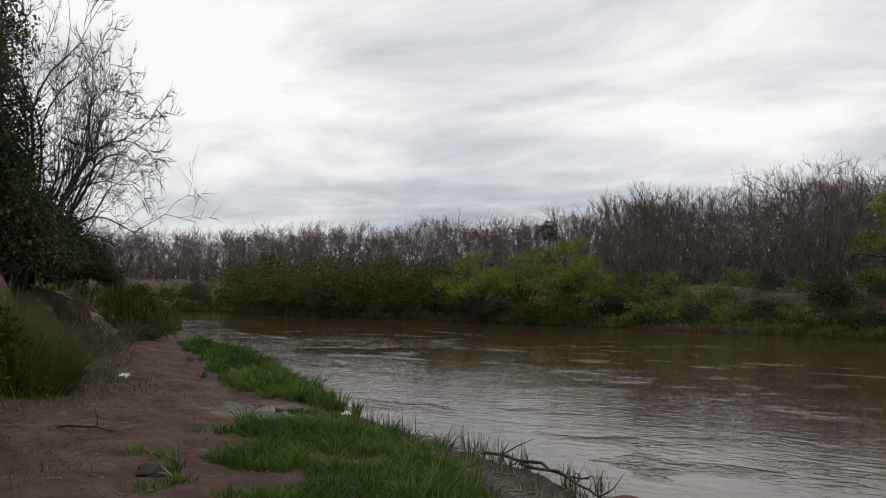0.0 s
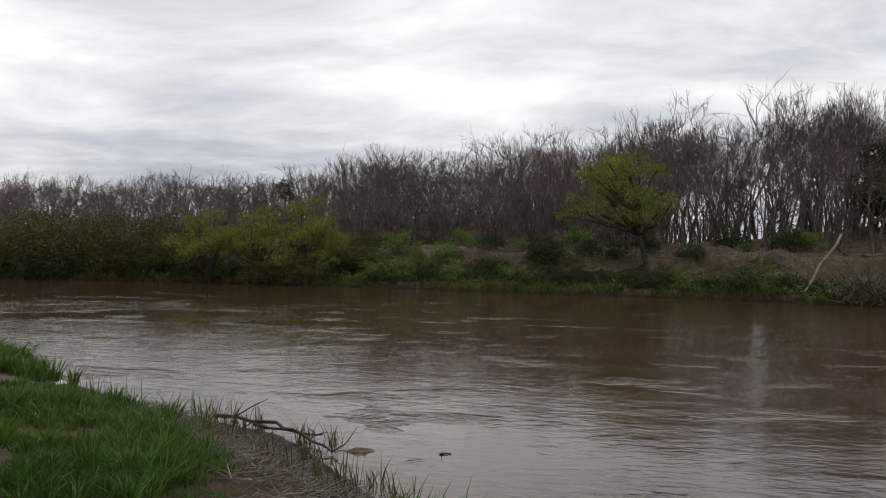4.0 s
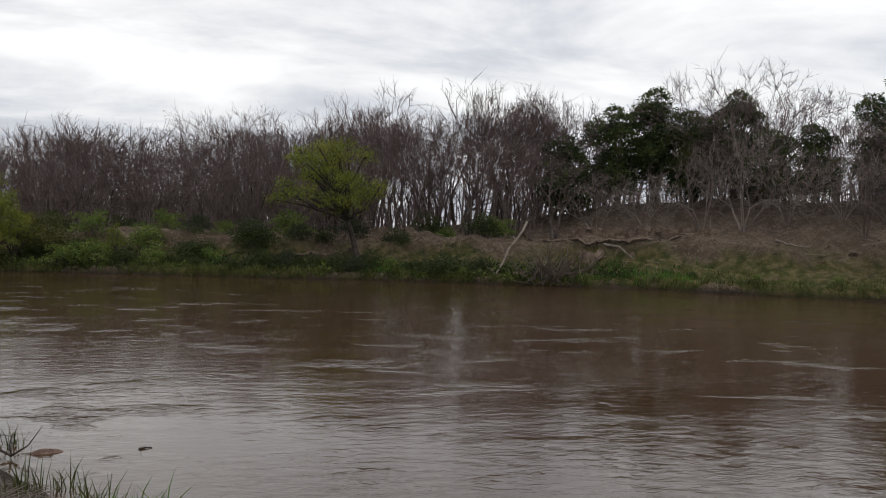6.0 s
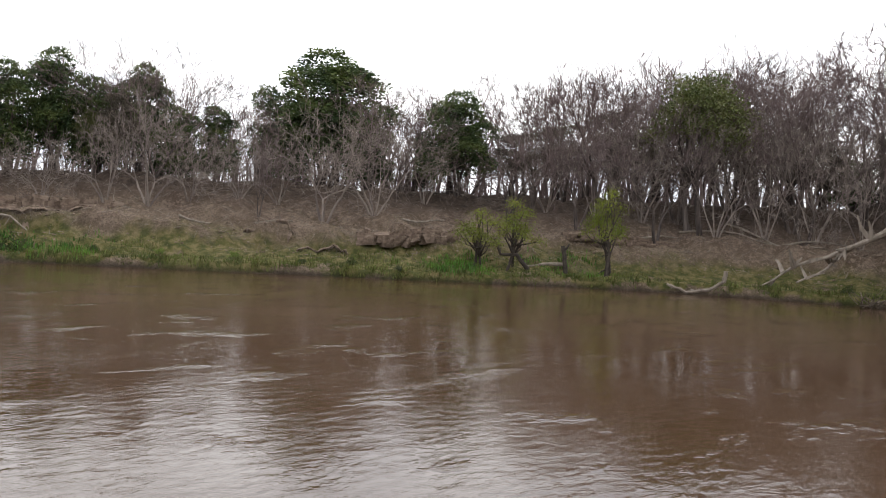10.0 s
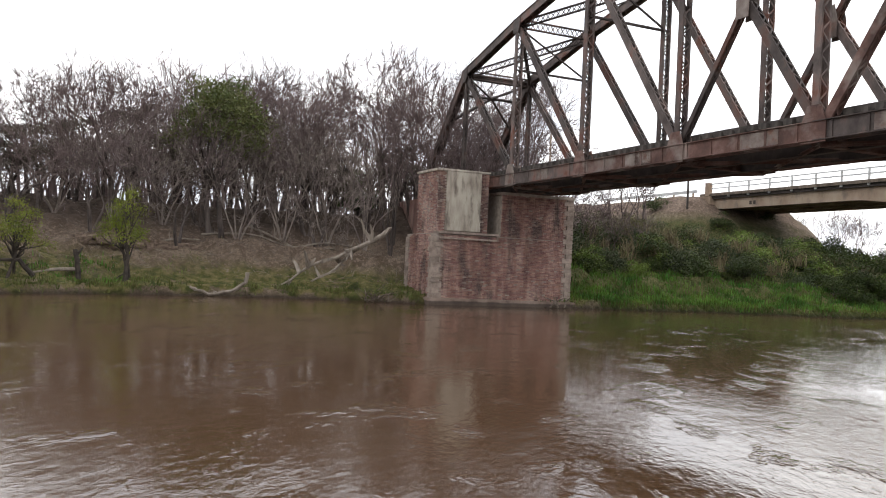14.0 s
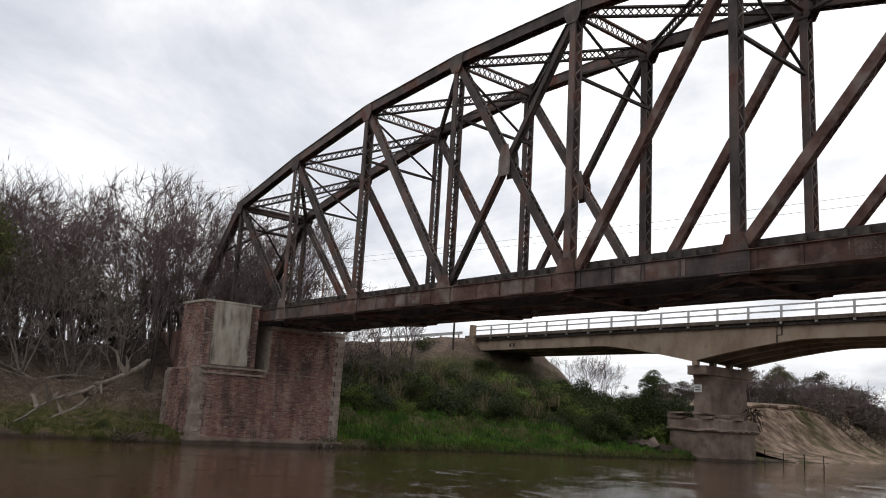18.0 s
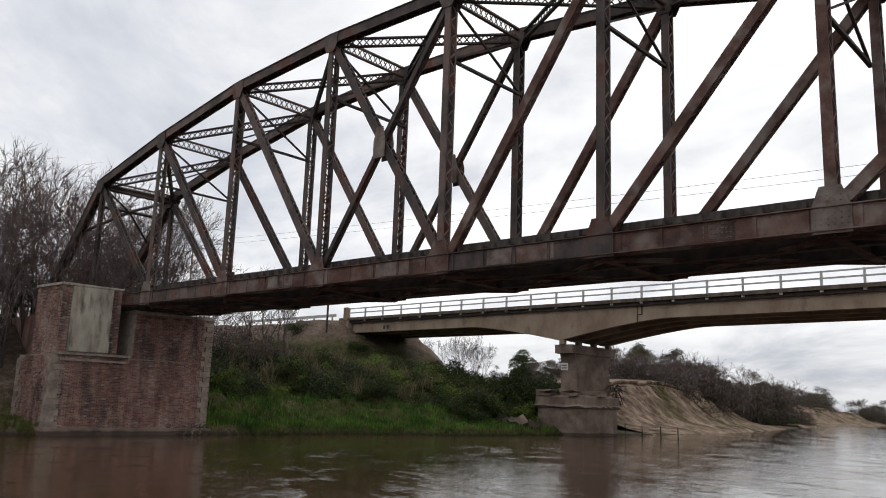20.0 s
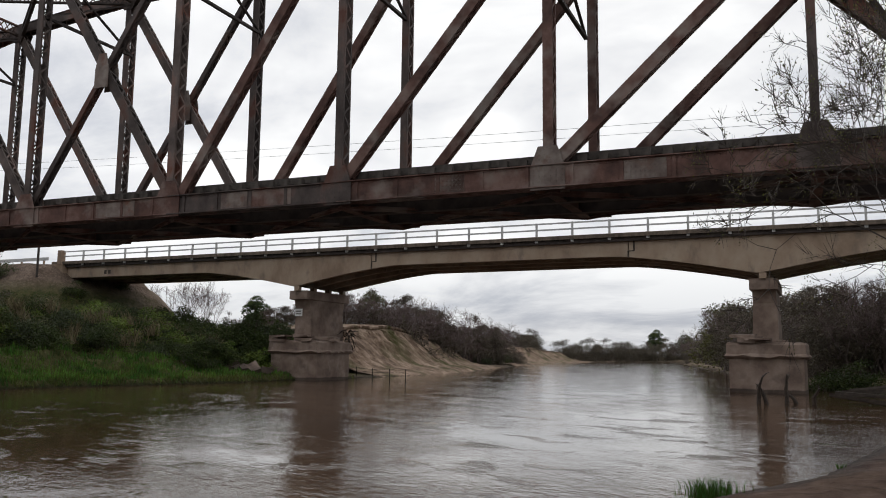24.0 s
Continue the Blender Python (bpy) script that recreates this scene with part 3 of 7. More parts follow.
def build_cliff(name, label, foot, step, height, depth, rib, seed, mat):
    """A gullied face with an undercut turf lip, a fan of fallen earth and a low beach."""
    pts = walk_line(foot, step)
    n = len(pts)
    nx = np.array([p[2] for p in pts])
    ny = np.array([p[3] for p in pts])
    w = max(3, int(6.0 / step))
    kern = np.ones(2 * w + 1) / (2 * w + 1)
    nx, ny = [np.convolve(np.pad(q, w, mode="edge"), kern, "valid") for q in (nx, ny)]
    s = np.arange(n) * step
    px, py = np.array([p[0] for p in pts]), np.array([p[1] for p in pts])
    crest = np.interp(s / s[-1], [f for f, _ in height], [h for _, h in height])
    crest = crest * (1 + fbm(s * 0.12, s * 0 + seed, seed) * 0.16) + fbm(s * 0.9, s * 0, seed + 5) * 0.2
    prof = [(1.9, 1.0), (1.45, 1.01), (1.12, 1.01), (1.02, 1.0), (0.985, 0.985), (0.99, 0.95), (1.01, 0.92), (0.985, 0.87), (0.965, 0.80), (0.93, 0.74), (0.88, 0.68), (0.83, 0.61), (0.78, 0.54), (0.73, 0.47), (0.68, 0.40), (0.62, 0.33),
            (0.56, 0.27), (0.49, 0.21), (0.42, 0.165), (0.35, 0.13), (0.27, 0.11), (0.18, 0.085), (0.09, 0.05), (0.02, 0.0), (-0.05, -0.08)]
    g = Geo()
    for a, f in prof:
        lift = min(1.0, max(0.0, f * 2.2))
        ridge = np.abs(fbm(s * rib + f * 0.8, s * 0 + f * 0.7, seed + 11)) * 2.6 + np.abs(fbm(s * rib * 2.7, s * 0 + f * 2.0, seed + 13)) * 1.1
        wander = fbm(s * 0.05, s * 0, seed + 17) * 2.4
        d = depth * a + (ridge - 0.7) * depth * 0.13 * lift * (0.35 if f > 0.9 else 1.0) + wander * min(1.0, a * 1.5) + fbm(s * 1.9, s * 0 + f * 9, seed + 19) * 0.35 * lift
        z = crest * f + fbm(s * 1.1, s * 0 + a * 14, seed + 23) * 0.30 * (1 if 0.06 < f < 0.8 else 0.25)
        g.v += list(zip((px + nx * d).tolist(), (py + ny * d).tolist(), z.tolist()))
    m = len(prof)
    i = np.arange(n * m).reshape(m, n)
    g.f = np.stack([i[:-1, :-1], i[:-1, 1:], i[1:, 1:], i[1:, :-1]], -1).reshape(-1, 4).tolist()
    return tagged(new(name, g.mesh(name, mat)), label, "cliff", kind="structure")


build_cliff("river_cliff", "pale gullied earth cliff above a sandy beach", [(66, -41.5), (69.5, -48), (79, -61), (108, -93.5)], 0.3, [(0, 4.6), (0.25, 5.4), (0.75, 5.3), (0.9, 4.4), (1, 1.6)], 9.0, 1.1, 301, SAND_CLIFF)
build_cliff("far_cliff", "low pale earth cliff farther down the river", [(120, -107), (149, -137), (209, -226), (222, -275)], 0.9, [(0, 4.2), (0.25, 4.8), (0.55, 3.7), (0.75, 2.5), (1, 1.8)], 9.5, 0.5, 331, SAND_CLIFF)
build_cliff("right_beach", "low pale stony beach under the scrub", [(152, -200), (90, -127), (59, -87), (44, -70), (33, -59.8)], 0.8, [(0, 1.4), (0.6, 1.2), (1, 1.1)], 7.0, 0.3, 361, SAND_CLIFF)
NEAR_FOOT = [at(58, 17), at(54.5, 22), at(52.3, 26), at(49.2, 26.6), at(46.6, 26.2), at(45.6, 28), at(45.2, 30)]
build_cliff("near_scarp", "bare sandy scarp at the foot of the near bank", NEAR_FOOT, 0.12, [(0, 2.9), (0.40, 2.5), (0.62, 2.4), (0.76, 1.5), (0.88, 0.7), (1, 0.4)], 2.4, 0.9, 391, NEAR_SAND)

# ---- railway bridge: a riveted steel truss of nine panels ----
PANEL, TRUSS_X0 = 6.5693, -51.88
NEAR_Y, FAR_Y = 21.0, 25.4
TOPS = [None, 14.0, 15.5, 16.7, 17.2, 17.2, 16.7, 15.1, 13.5, None]
CHORD_Z = 6.98
NODE_SHIFT = [0, 0.1, 0.2, 0.0, -0.15, -0.17, -0.03, 0.05, 0.05, 0]


FAR_SHIFT = [0, 0, 0, 0, 0.13, 0.12, 0.0, -0.22, -0.1, 0]


def node_x(k, far=False):
    return TRUSS_X0 + PANEL * k - NODE_SHIFT[k] - (FAR_SHIFT[k] if far else 0)


def laced(a, b, y, wide, deep, bars=True, pitch=0.3):
    """Two channels in the plane of the truss, joined by zigzag lacing on both edges."""
    g = Geo()
    a, b = Vector((a[0], y, a[1])), Vector((b[0], y, b[1]))
    d = (b - a).normalized()
    n = Vector((0, 1, 0)).cross(d)
    for s in (-1, 1):
        off = Vector((0, s * (wide / 2 - 0.015), 0))
        g.beam(a + off, b + off, 0.03, deep)
        for e in (-1, 1):
            o2 = off + n * (e * (deep / 2 - 0.012)) - Vector((0, s * 0.025, 0))
            g.beam(a + o2, b + o2, 0.055, 0.024)
    if bars:
        k = max(2, int((b - a).length / pitch))
        for e in (-1, 1):
            for i in range(k):
                s = 1 if i % 2 else -1
                p = a.lerp(b, i / k) + n * (e * deep / 2) + Vector((0, s * wide * 0.42, 0))
                q = a.lerp(b, (i + 1) / k) + n * (e * deep / 2) - Vector((0, s * wide * 0.42, 0))
                g.beam(p, q, 0.06, 0.014, side=n.cross((q - p).normalized()))
    return g


def lattice(a, b, height, up, pitch=0.34, flange=0.07):
    """A light double-lattice girder from a to b."""
    g = Geo()
    a, b, up = Vector(a), Vector(b), Vector(up).normalized()
    d = (b - a).normalized()
    side = d.cross(up)
    for s in (-1, 1):
        g.beam(a + up * (s * height / 2), b + up * (s * height / 2), 0.14, flange, side=side)
    k = max(3, int((b - a).length / pitch))
    for i in range(k):
        p, q = a.lerp(b, i / k), a.lerp(b, (i + 1) / k)
        for s in (-1, 1):
            g.beam(p + up * (s * height / 2), q - up * (s * height / 2), 0.045, 0.016, side=side.cross((q - p + up * (-s * height)).normalized()))
    return g


def gusset(x, y, z, w, h, top=True, rivets=True, bottom=None):
    """A riveted plate on either side of the truss plane."""
    g = Geo()
    for s in (-1, 1):
        yy = y + s * 0.235
        o = [(-w / 2, -h / 2), (w / 2, -h / 2), (w / 2, 0.05), (w * 0.28, h / 2), (-w * 0.28, h / 2), (-w / 2, 0.05)]
        if not top:
            o = [(p, -q) for p, q in o][::-1]
        k = len(g.v)
        g.v += [(x + p, yy - 0.014, z + q) for p, q in o] + [(x + p, yy + 0.014, z + q) for p, q in o]
        n = len(o)
        g.f += [tuple(k + i for i in range(n)), tuple(k + n + n - 1 - i for i in range(n))] + [(k + (i + 1) % n, k + i, k + n + i, k + n + (i + 1) % n) for i in range(n)]
        if rivets and s < 0:
            nx, nz = int(w / 0.14), int(h / 0.14)
            for i in range(nx):
                for j in range(nz):
                    px, pz = (i + 0.5) / nx - 0.5, (j + 0.5) / nz - 0.5
                    lim = 0.46 if (pz < 0.05) == top else 0.46 - abs(pz - 0.05 * (1 if top else -1)) * 0.5
                    if abs(px) > lim:
                        continue
                    k = len(g.v)
                    cx, cz, r = x + px * w, z + pz * h, 0.022
                    g.v += [(cx - r, yy - 0.014, cz - r), (cx + r, yy - 0.014, cz - r), (cx + r, yy - 0.014, cz + r), (cx - r, yy - 0.014, cz + r), (cx, yy - 0.036, cz)]
                    g.f += [(k, k + 1, k + 4), (k + 1, k + 2, k + 4), (k + 2, k + 3, k + 4), (k + 3, k, k + 4)]
    return g


def build_railway_bridge():
    br = thing("railway_bridge", "riveted steel truss railway bridge, grey and rust-red, on brick piers", "bridge", BRIDGE)
    rnd = random.Random(4)
    steel_pick = [STEEL, STEEL, STEEL, RUST]
    for y in (NEAR_Y, FAR_Y):
        near = y == NEAR_Y
        # lower chord: riveted plate sections, panel by panel
        for k in range(9):
            g = Geo()
            xa, xb = node_x(k, not near), node_x(k + 1, not near)
            for s in (-1, 1):
                g.box(xa, y + s * 0.19 - 0.015, CHORD_Z - 0.31, xb, y + s * 0.19 + 0.015, CHORD_Z + 0.30)
                g.box(xa, y + s * 0.19 - 0.02 + min(0, s) * 0.08, CHORD_Z - 0.33, xb, y + s * 0.19 + 0.02 + max(0, s) * 0.08, CHORD_Z - 0.30)
                g.box(xa, y + s * 0.19 - 0.02 + min(0, s) * 0.08, CHORD_Z + 0.27, xb, y + s * 0.19 + 0.02 + max(0, s) * 0.08, CHORD_Z + 0.30)
            for i in range(5):
                xx = xa + (i + 0.5) / 5 * PANEL
                g.box(xx - 0.05, y - 0.24, CHORD_Z - 0.29, xx + 0.05, y - 0.205, CHORD_Z + 0.26)
            if near:
                for row in (CHORD_Z - 0.24, CHORD_Z + 0.20):
                    for i in range(44):
                        cx, r, yy = xa + (i + 0.5) / 44 * PANEL, 0.02, y - 0.206
                        q = len(g.v)
                        g.v += [(cx - r, yy, row - r), (cx + r, yy, row - r), (cx + r, yy, row + r), (cx - r, yy, row + r), (cx, yy - 0.02, row)]
                        g.f += [(q, q + 1, q + 4), (q + 1, q + 2, q + 4), (q + 2, q + 3, q + 4), (q + 3, q, q + 4)]
            chord = part("lower_chord", g, RUST if k in (3, 4, 6, 7, 8) else STEEL, br)
            if near:
                for a in range(rnd.randint(1, 2)):
                    g = Geo()
                    wx = rnd.uniform(0.8, 1.9)
                    cx = xa + rnd.uniform(0.25, 0.75) * PANEL
                    g.box(cx - wx / 2, y - 0.222, CHORD_Z - 0.27, cx + wx / 2, y - 0.208, CHORD_Z + 0.24)
                    for i in range(int(wx / 0.12)):
                        for j in range(4):
                            px, pz, r, yy = cx - wx / 2 + (i + 0.5) * 0.12, CHORD_Z - 0.21 + j * 0.135, 0.02, y - 0.222
                            q = len(g.v)
                            g.v += [(px - r, yy, pz - r), (px + r, yy, pz - r), (px + r, yy, pz + r), (px - r, yy, pz + r), (px, yy - 0.02, pz)]
                            g.f += [(q, q + 1, q + 4), (q + 1, q + 2, q + 4), (q + 2, q + 3, q + 4), (q + 3, q, q + 4)]
                    part("splice_plate", g, PALE_STEEL if a == 0 else RUST, chord, "riveted splice plate")
        # upper chord and end posts
        pts = [(node_x(0), CHORD_Z)] + [(node_x(k, not near), TOPS[k]) for k in range(1, 9)] + [(node_x(9), CHORD_Z)]
        for i, (a, b) in enumerate(zip(pts[:-1], pts[1:])):
            g = laced(a, b, y, 0.42, 0.42, pitch=0.36)
            d = Vector((b[0] - a[0], 0, b[1] - a[1])).normalized()
            up = Vector((0, -1, 0)).cross(d) if d.x > 0 else Vector((0, 1, 0)).cross(d)
            up = up if up.z > 0 else -up
            g.beam(Vector((a[0], y, a[1])) + up * 0.215, Vector((b[0], y, b[1])) + up * 0.215, 0.52, 0.025)
            part("end_post" if i in (0, 8) else "upper_chord", g, STEEL, br)
        # posts
        for k in range(1, 9):
            slim = k in (1, 8)
            part("vertical_post", laced((node_x(k, not near), CHORD_Z + 0.2), (node_x(k, not near), TOPS[k] - 0.1), y, 0.24 if slim else 0.42, 0.2 if slim else 0.27, pitch=0.36), RUST if k == 7 else STEEL, br)
        # diagonals
        runs = [((1, 1), (2, 0)), ((2, 1), (3, 0)), ((3, 1), (4, 0)), ((4, 1), (5, 0)), ((4, 0), (5, 1)), ((5, 0), (6, 1)), ((6, 0), (7, 1)), ((7, 0), (8, 1))]
        for (ka, ta), (kb, tb) in runs:
            a = (node_x(ka, not near) + (0.3 if (ka, ta) == (5, 0) else 0), TOPS[ka] - 0.2 if ta else CHORD_Z + 0.2)
            b = (node_x(kb, not near), TOPS[kb] - 0.2 if tb else CHORD_Z + 0.2)
            thin = (ka, ta) == (4, 0)
            yy = y + (0.0 if not thin else 0.03)
            part("diagonal", laced(a, b, yy, 0.26 if thin else 0.30, 0.2 if thin else 0.32), RUST if ka >= 5 else STEEL, br)
        for k in range(1, 9):
            part("gusset_plate", gusset(node_x(k, not near), y, CHORD_Z + 0.2, 0.95, 1.2, True, near), PALE_STEEL if k in (2, 7) else RUST if k in (3, 4, 5) else STEEL, br, "riveted gusset plate")
            part("gusset_plate", gusset(node_x(k, not near), y, TOPS[k] - 0.2, 0.8, 0.8, False, near), STEEL, br)
        xm = (node_x(4, not near) + node_x(5, not near)) / 2
        part("gusset_plate", gusset(xm, y, 12.0, 0.62, 1.25, True, False), PALE_STEEL, br)
    # bracing between the trusses
    for k in range(1, 9):
        x, z = node_x(k), TOPS[k]
        part("top_strut", lattice((x, NEAR_Y, z - 0.05), (x, FAR_Y, z - 0.05), 0.44, (0, 0, 1), pitch=0.3), STEEL, br)
        if k < 8:
            x2, z2 = node_x(k + 1), TOPS[k + 1]
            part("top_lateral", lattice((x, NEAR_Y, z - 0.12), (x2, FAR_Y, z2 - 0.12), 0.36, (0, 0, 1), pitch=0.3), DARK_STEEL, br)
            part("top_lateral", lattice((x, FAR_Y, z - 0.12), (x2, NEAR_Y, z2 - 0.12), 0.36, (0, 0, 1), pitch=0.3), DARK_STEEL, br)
        if 2 <= k <= 7:
            low = z - 2.6
            g = Geo()
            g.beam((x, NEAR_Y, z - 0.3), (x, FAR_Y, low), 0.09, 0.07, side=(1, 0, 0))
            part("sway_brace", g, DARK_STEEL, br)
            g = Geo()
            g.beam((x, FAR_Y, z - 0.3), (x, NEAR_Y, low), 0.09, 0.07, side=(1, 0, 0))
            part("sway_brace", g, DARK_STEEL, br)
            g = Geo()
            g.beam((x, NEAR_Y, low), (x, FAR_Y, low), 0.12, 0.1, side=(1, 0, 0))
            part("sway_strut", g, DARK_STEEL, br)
    for k, ke in ((1, 0), (8, 9)):
        f = lambda t, y: Vector((node_x(k) + (node_x(ke) - node_x(k)) * t, y, TOPS[k] + (CHORD_Z - TOPS[k]) * t))
        mid = (NEAR_Y + FAR_Y) / 2
        for a, b, w in ((f(0.02, NEAR_Y), f(0.02, FAR_Y), 0.4), (f(0.16, NEAR_Y), f(0.16, FAR_Y), 0.14), (f(0.38, NEAR_Y), f(0.16, mid), 0.12), (f(0.38, FAR_Y), f(0.16, mid), 0.12),
                        (f(0.02, NEAR_Y), f(0.16, mid), 0.1), (f(0.02, FAR_Y), f(0.16, mid), 0.1)):
            g = Geo()
            g.beam(a, b, w, 0.14, side=f(1, 0) - f(0, 0))
            part("portal_brace", g, STEEL if w > 0.3 else DARK_STEEL, br)
    # floor
    for k in range(10):
        x = node_x(k)
        g = Geo()
        g.box(x - 0.015, NEAR_Y + 0.2, 6.52, x + 0.015, FAR_Y - 0.2, 7.0)
        for z in (6.52, 7.0):
            g.box(x - 0.15, NEAR_Y + 0.2, z - 0.02, x + 0.15, FAR_Y - 0.2, z + 0.02)
        part("floor_beam", g, RUST, br)
    for y in (22.3, 24.1):
        g = Geo()
        prof = [(-0.14, 6.49), (0.14, 6.49), (0.14, 6.52), (0.012, 6.52), (0.012, 7.33), (0.14, 7.33), (0.14, 7.36), (-0.14, 7.36), (-0.14, 7.33), (-0.012, 7.33), (-0.012, 6.52), (-0.14, 6.52)]
        g.v = [(x, y + a, z) for x in (node_x(0), node_x(9)) for a, z in prof]
        g.f = [(i, (i + 1) % 12, 12 + (i + 1) % 12, 12 + i) for i in range(12)]
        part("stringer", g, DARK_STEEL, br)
        g = Geo()
        g.box(node_x(0) - 6, y - 0.035, 7.58, node_x(9) + 6, y + 0.035, 7.72)
        part("rail", g, RUST, br, "rusty steel rail")
    for k in range(9):
        for ya, yb in ((NEAR_Y + 0.1, FAR_Y - 0.1), (FAR_Y - 0.1, NEAR_Y + 0.1)):
            g = Geo()
            g.beam((node_x(k), ya, 6.55), (node_x(k + 1), yb, 6.55), 0.16, 0.03, side=(0, 0, 1))
            g.beam((node_x(k), ya, 6.55), (node_x(k + 1), yb, 6.55), 0.03, 0.16, side=(0, 0, 1))
            part("bottom_lateral", g, RUST, br)
    g = Geo()
    g.box(-0.12, -0.25, 0, 0.12, 3.5, 0.2)
    me = g.mesh("sleeper", TIMBER)
    n = int(PANEL * 9 / 0.56)
    for i in range(n):
        ob = part("sleeper", me, None, br)
        ob.location = (TRUSS_X0 + 0.3 + i * 0.56, 21.4 + rnd.uniform(-0.08, 0.08), 7.37 + rnd.uniform(0, 0.03))
    g = Geo()
    for y in (21.32, 24.9):
        g.box(node_x(0), y, 7.45, node_x(9), y + 0.16, 7.66)
    part("guard_timber", g, TIMBER, br)
    return br


build_railway_bridge()


# ---- the brick pier ----


def brick_wall(origin, along, up_n, length, z0, z1, batter0, rnd, keep=lambda s, z: True, bw=0.25, bh=0.078, gap=0.014):
    """Courses of single bricks on one face; along and up_n are unit vectors in plan."""
    g = Geo()
    z, row = z0, 0
    while z + bh <= z1 + 1e-6:
        s = -bw / 2 if row % 2 else 0.0
        while s < length:
            a, b = max(s, 0), min(s + bw - gap, length)
            if b - a > 0.05 and keep((a + b) / 2, z) and rnd.random() > 0.03:
                out = rnd.uniform(0.006, 0.042) - (rnd.random() < 0.12) * 0.04
                p0 = [origin[i] + along[i] * a for i in (0, 1)]
                p1 = [origin[i] + along[i] * b for i in (0, 1)]
                bt = batter0 * (z - z0)
                k = len(g.v)
                j = lambda: rnd.uniform(-0.006, 0.006)
                for zz in (z, z + bh - gap):
                    for (px, py), o in ((p0, -0.05), (p1, -0.05), (p1, out), (p0, out)):
                        g.v.append((px + up_n[0] * (o - bt) + j(), py + up_n[1] * (o - bt) + j(), zz + j()))
                g.f += [(k + 4, k + 5, k + 6, k + 7), (k + 3, k + 2, k + 1, k), (k + 2, k + 3, k + 7, k + 6), (k, k + 4, k + 7, k + 3), (k + 1, k + 2, k + 6, k + 5)]
            s += bw
        z += bh
        row += 1
    return g


def build_pier():
    rnd = random.Random(11)
    X0, X1, Y0, Y1 = -45.0, -41.0, 17.35, 26.2
    p = thing("bridge_pier", "weathered red brick bridge pier with pale stone quoins", "bridge pier", BRIDGE)
    g = Geo()
    g.box(X0 - 0.25, Y0 - 0.25, -1.2, X1 + 0.25, Y1 + 0.25, 0.36, 0.03, rnd)
    part("footing", g, PIER_CONCRETE, p, "muddy concrete footing")
    g = Geo()
    g.box(X0 + 0.04, Y0 + 0.04, 0.3, X1 - 0.04, Y1 - 0.04, 3.9)
    g.box(X0 + 0.1, 21.55, 3.9, X1 - 0.06, Y1 - 0.06, 6.3)
    part("core", g, MORTAR, p)
    keep_f = lambda s, z: 0.55 < s < 8.85 - 0.5
    tagged(part("brickwork", brick_wall((X1, Y0), (0, 1), (1, 0), Y1 - Y0, 0.36, 3.92, 0.0, rnd, keep_f), BRICK, p), kind="stuff")
    tagged(part("brickwork", brick_wall((X0, Y0), (1, 0), (0, -1), X1 - X0, 0.36, 3.92, 0.0, rnd, lambda s, z: 0.5 < s < 3.5), BRICK, p), kind="stuff")
    tagged(part("brickwork", brick_wall((X1, 21.5), (0, 1), (1, 0), Y1 - 21.5, 3.92, 6.35, 0.0, rnd, lambda s, z: s < 4.2), BRICK, p), kind="stuff")
    # quoins, long and short by turns
    h, z, i = 0.28, 0.36, 0
    while z < 6.3:
        long_, short = (0.62, 0.4) if i % 2 else (0.4, 0.62)
        if z + h < 4.0:
            g = Geo()
            g.box(X1 - long_, Y0 - 0.035, z + 0.008, X1 + 0.035, Y0 + short, z + h - 0.008, 0.012, rnd)
            part("quoin", g, QUOIN, p)
            g = Geo()
            g.box(X0 - 0.035, Y0 - 0.035, z + 0.008, X0 + short, Y0 + long_, z + h - 0.008, 0.012, rnd)
            part("quoin", g, QUOIN, p)
        g = Geo()
        g.box(X1 - long_, Y1 - short, z + 0.008, X1 + 0.035, Y1 + 0.035, z + h - 0.008, 0.012, rnd)
        part("quoin", g, QUOIN, p)
        z += h
        i += 1
    g = Geo()
    g.box(X0 - 0.1, 21.45, 6.34, X1 + 0.06, Y1 + 0.06, 6.5, 0.04, rnd)
    part("cap", g, MORTAR, p)
    # the tall rendered block
    g = Geo()
    g.box(X0 + 0.75, 17.65, 3.85, X1 - 0.32, 20.75, 7.4)
    part("block_core", g, MORTAR, p)
    g = Geo()
    g.box(X1 - 0.4, 18.12, 4.1, X1 - 0.2, 20.25, 7.38, 0.02, rnd)
    part("render_panel", g, PLASTER, p, "pale stained cement panel")
    tagged(part("brickwork", brick_wall((X1 - 0.3, 17.65), (0, 1), (1, 0), 3.1, 3.95, 7.4, 0.0, rnd, lambda s, z: s < 0.46 or s > 2.6), BRICK, p), kind="stuff")
    tagged(part("brickwork", brick_wall((X0 + 0.75, 17.65), (1, 0), (0, -1), 2.9, 3.95, 7.4, 0.0, rnd), BRICK, p), kind="stuff")
    g = Geo()
    g.box(X0 + 0.7, 17.55, 7.4, X1 - 0.2, 20.8, 7.52, 0.03, rnd)
    part("cap", g, PLASTER, p)
    # ledge with a thin concrete frame under the block
    g = Geo()
    g.box(X1 - 0.6, 17.6, 3.92, X1 + 0.12, 21.35, 4.05, 0.015, rnd)
    part("ledge", g, QUOIN, p)
    g = Geo()
    g.box(X1 + 0.03, 17.7, 3.62, X1 + 0.13, 21.3, 3.72)
    g.box(X1 + 0.03, 21.2, 3.62, X1 + 0.13, 21.3, 4.05)
    part("ledge_frame", g, QUOIN, p)
    # bearing wall behind, under the ends of the trusses
    b = thing("bridge_abutment", "brick bearing wall under the truss end, half hidden in the bank", "abutment", BRIDGE)
    g = Geo()
    g.box(-54.0, 20.2, 0.5, -50.6, 26.2, 6.5, 0.03, rnd)
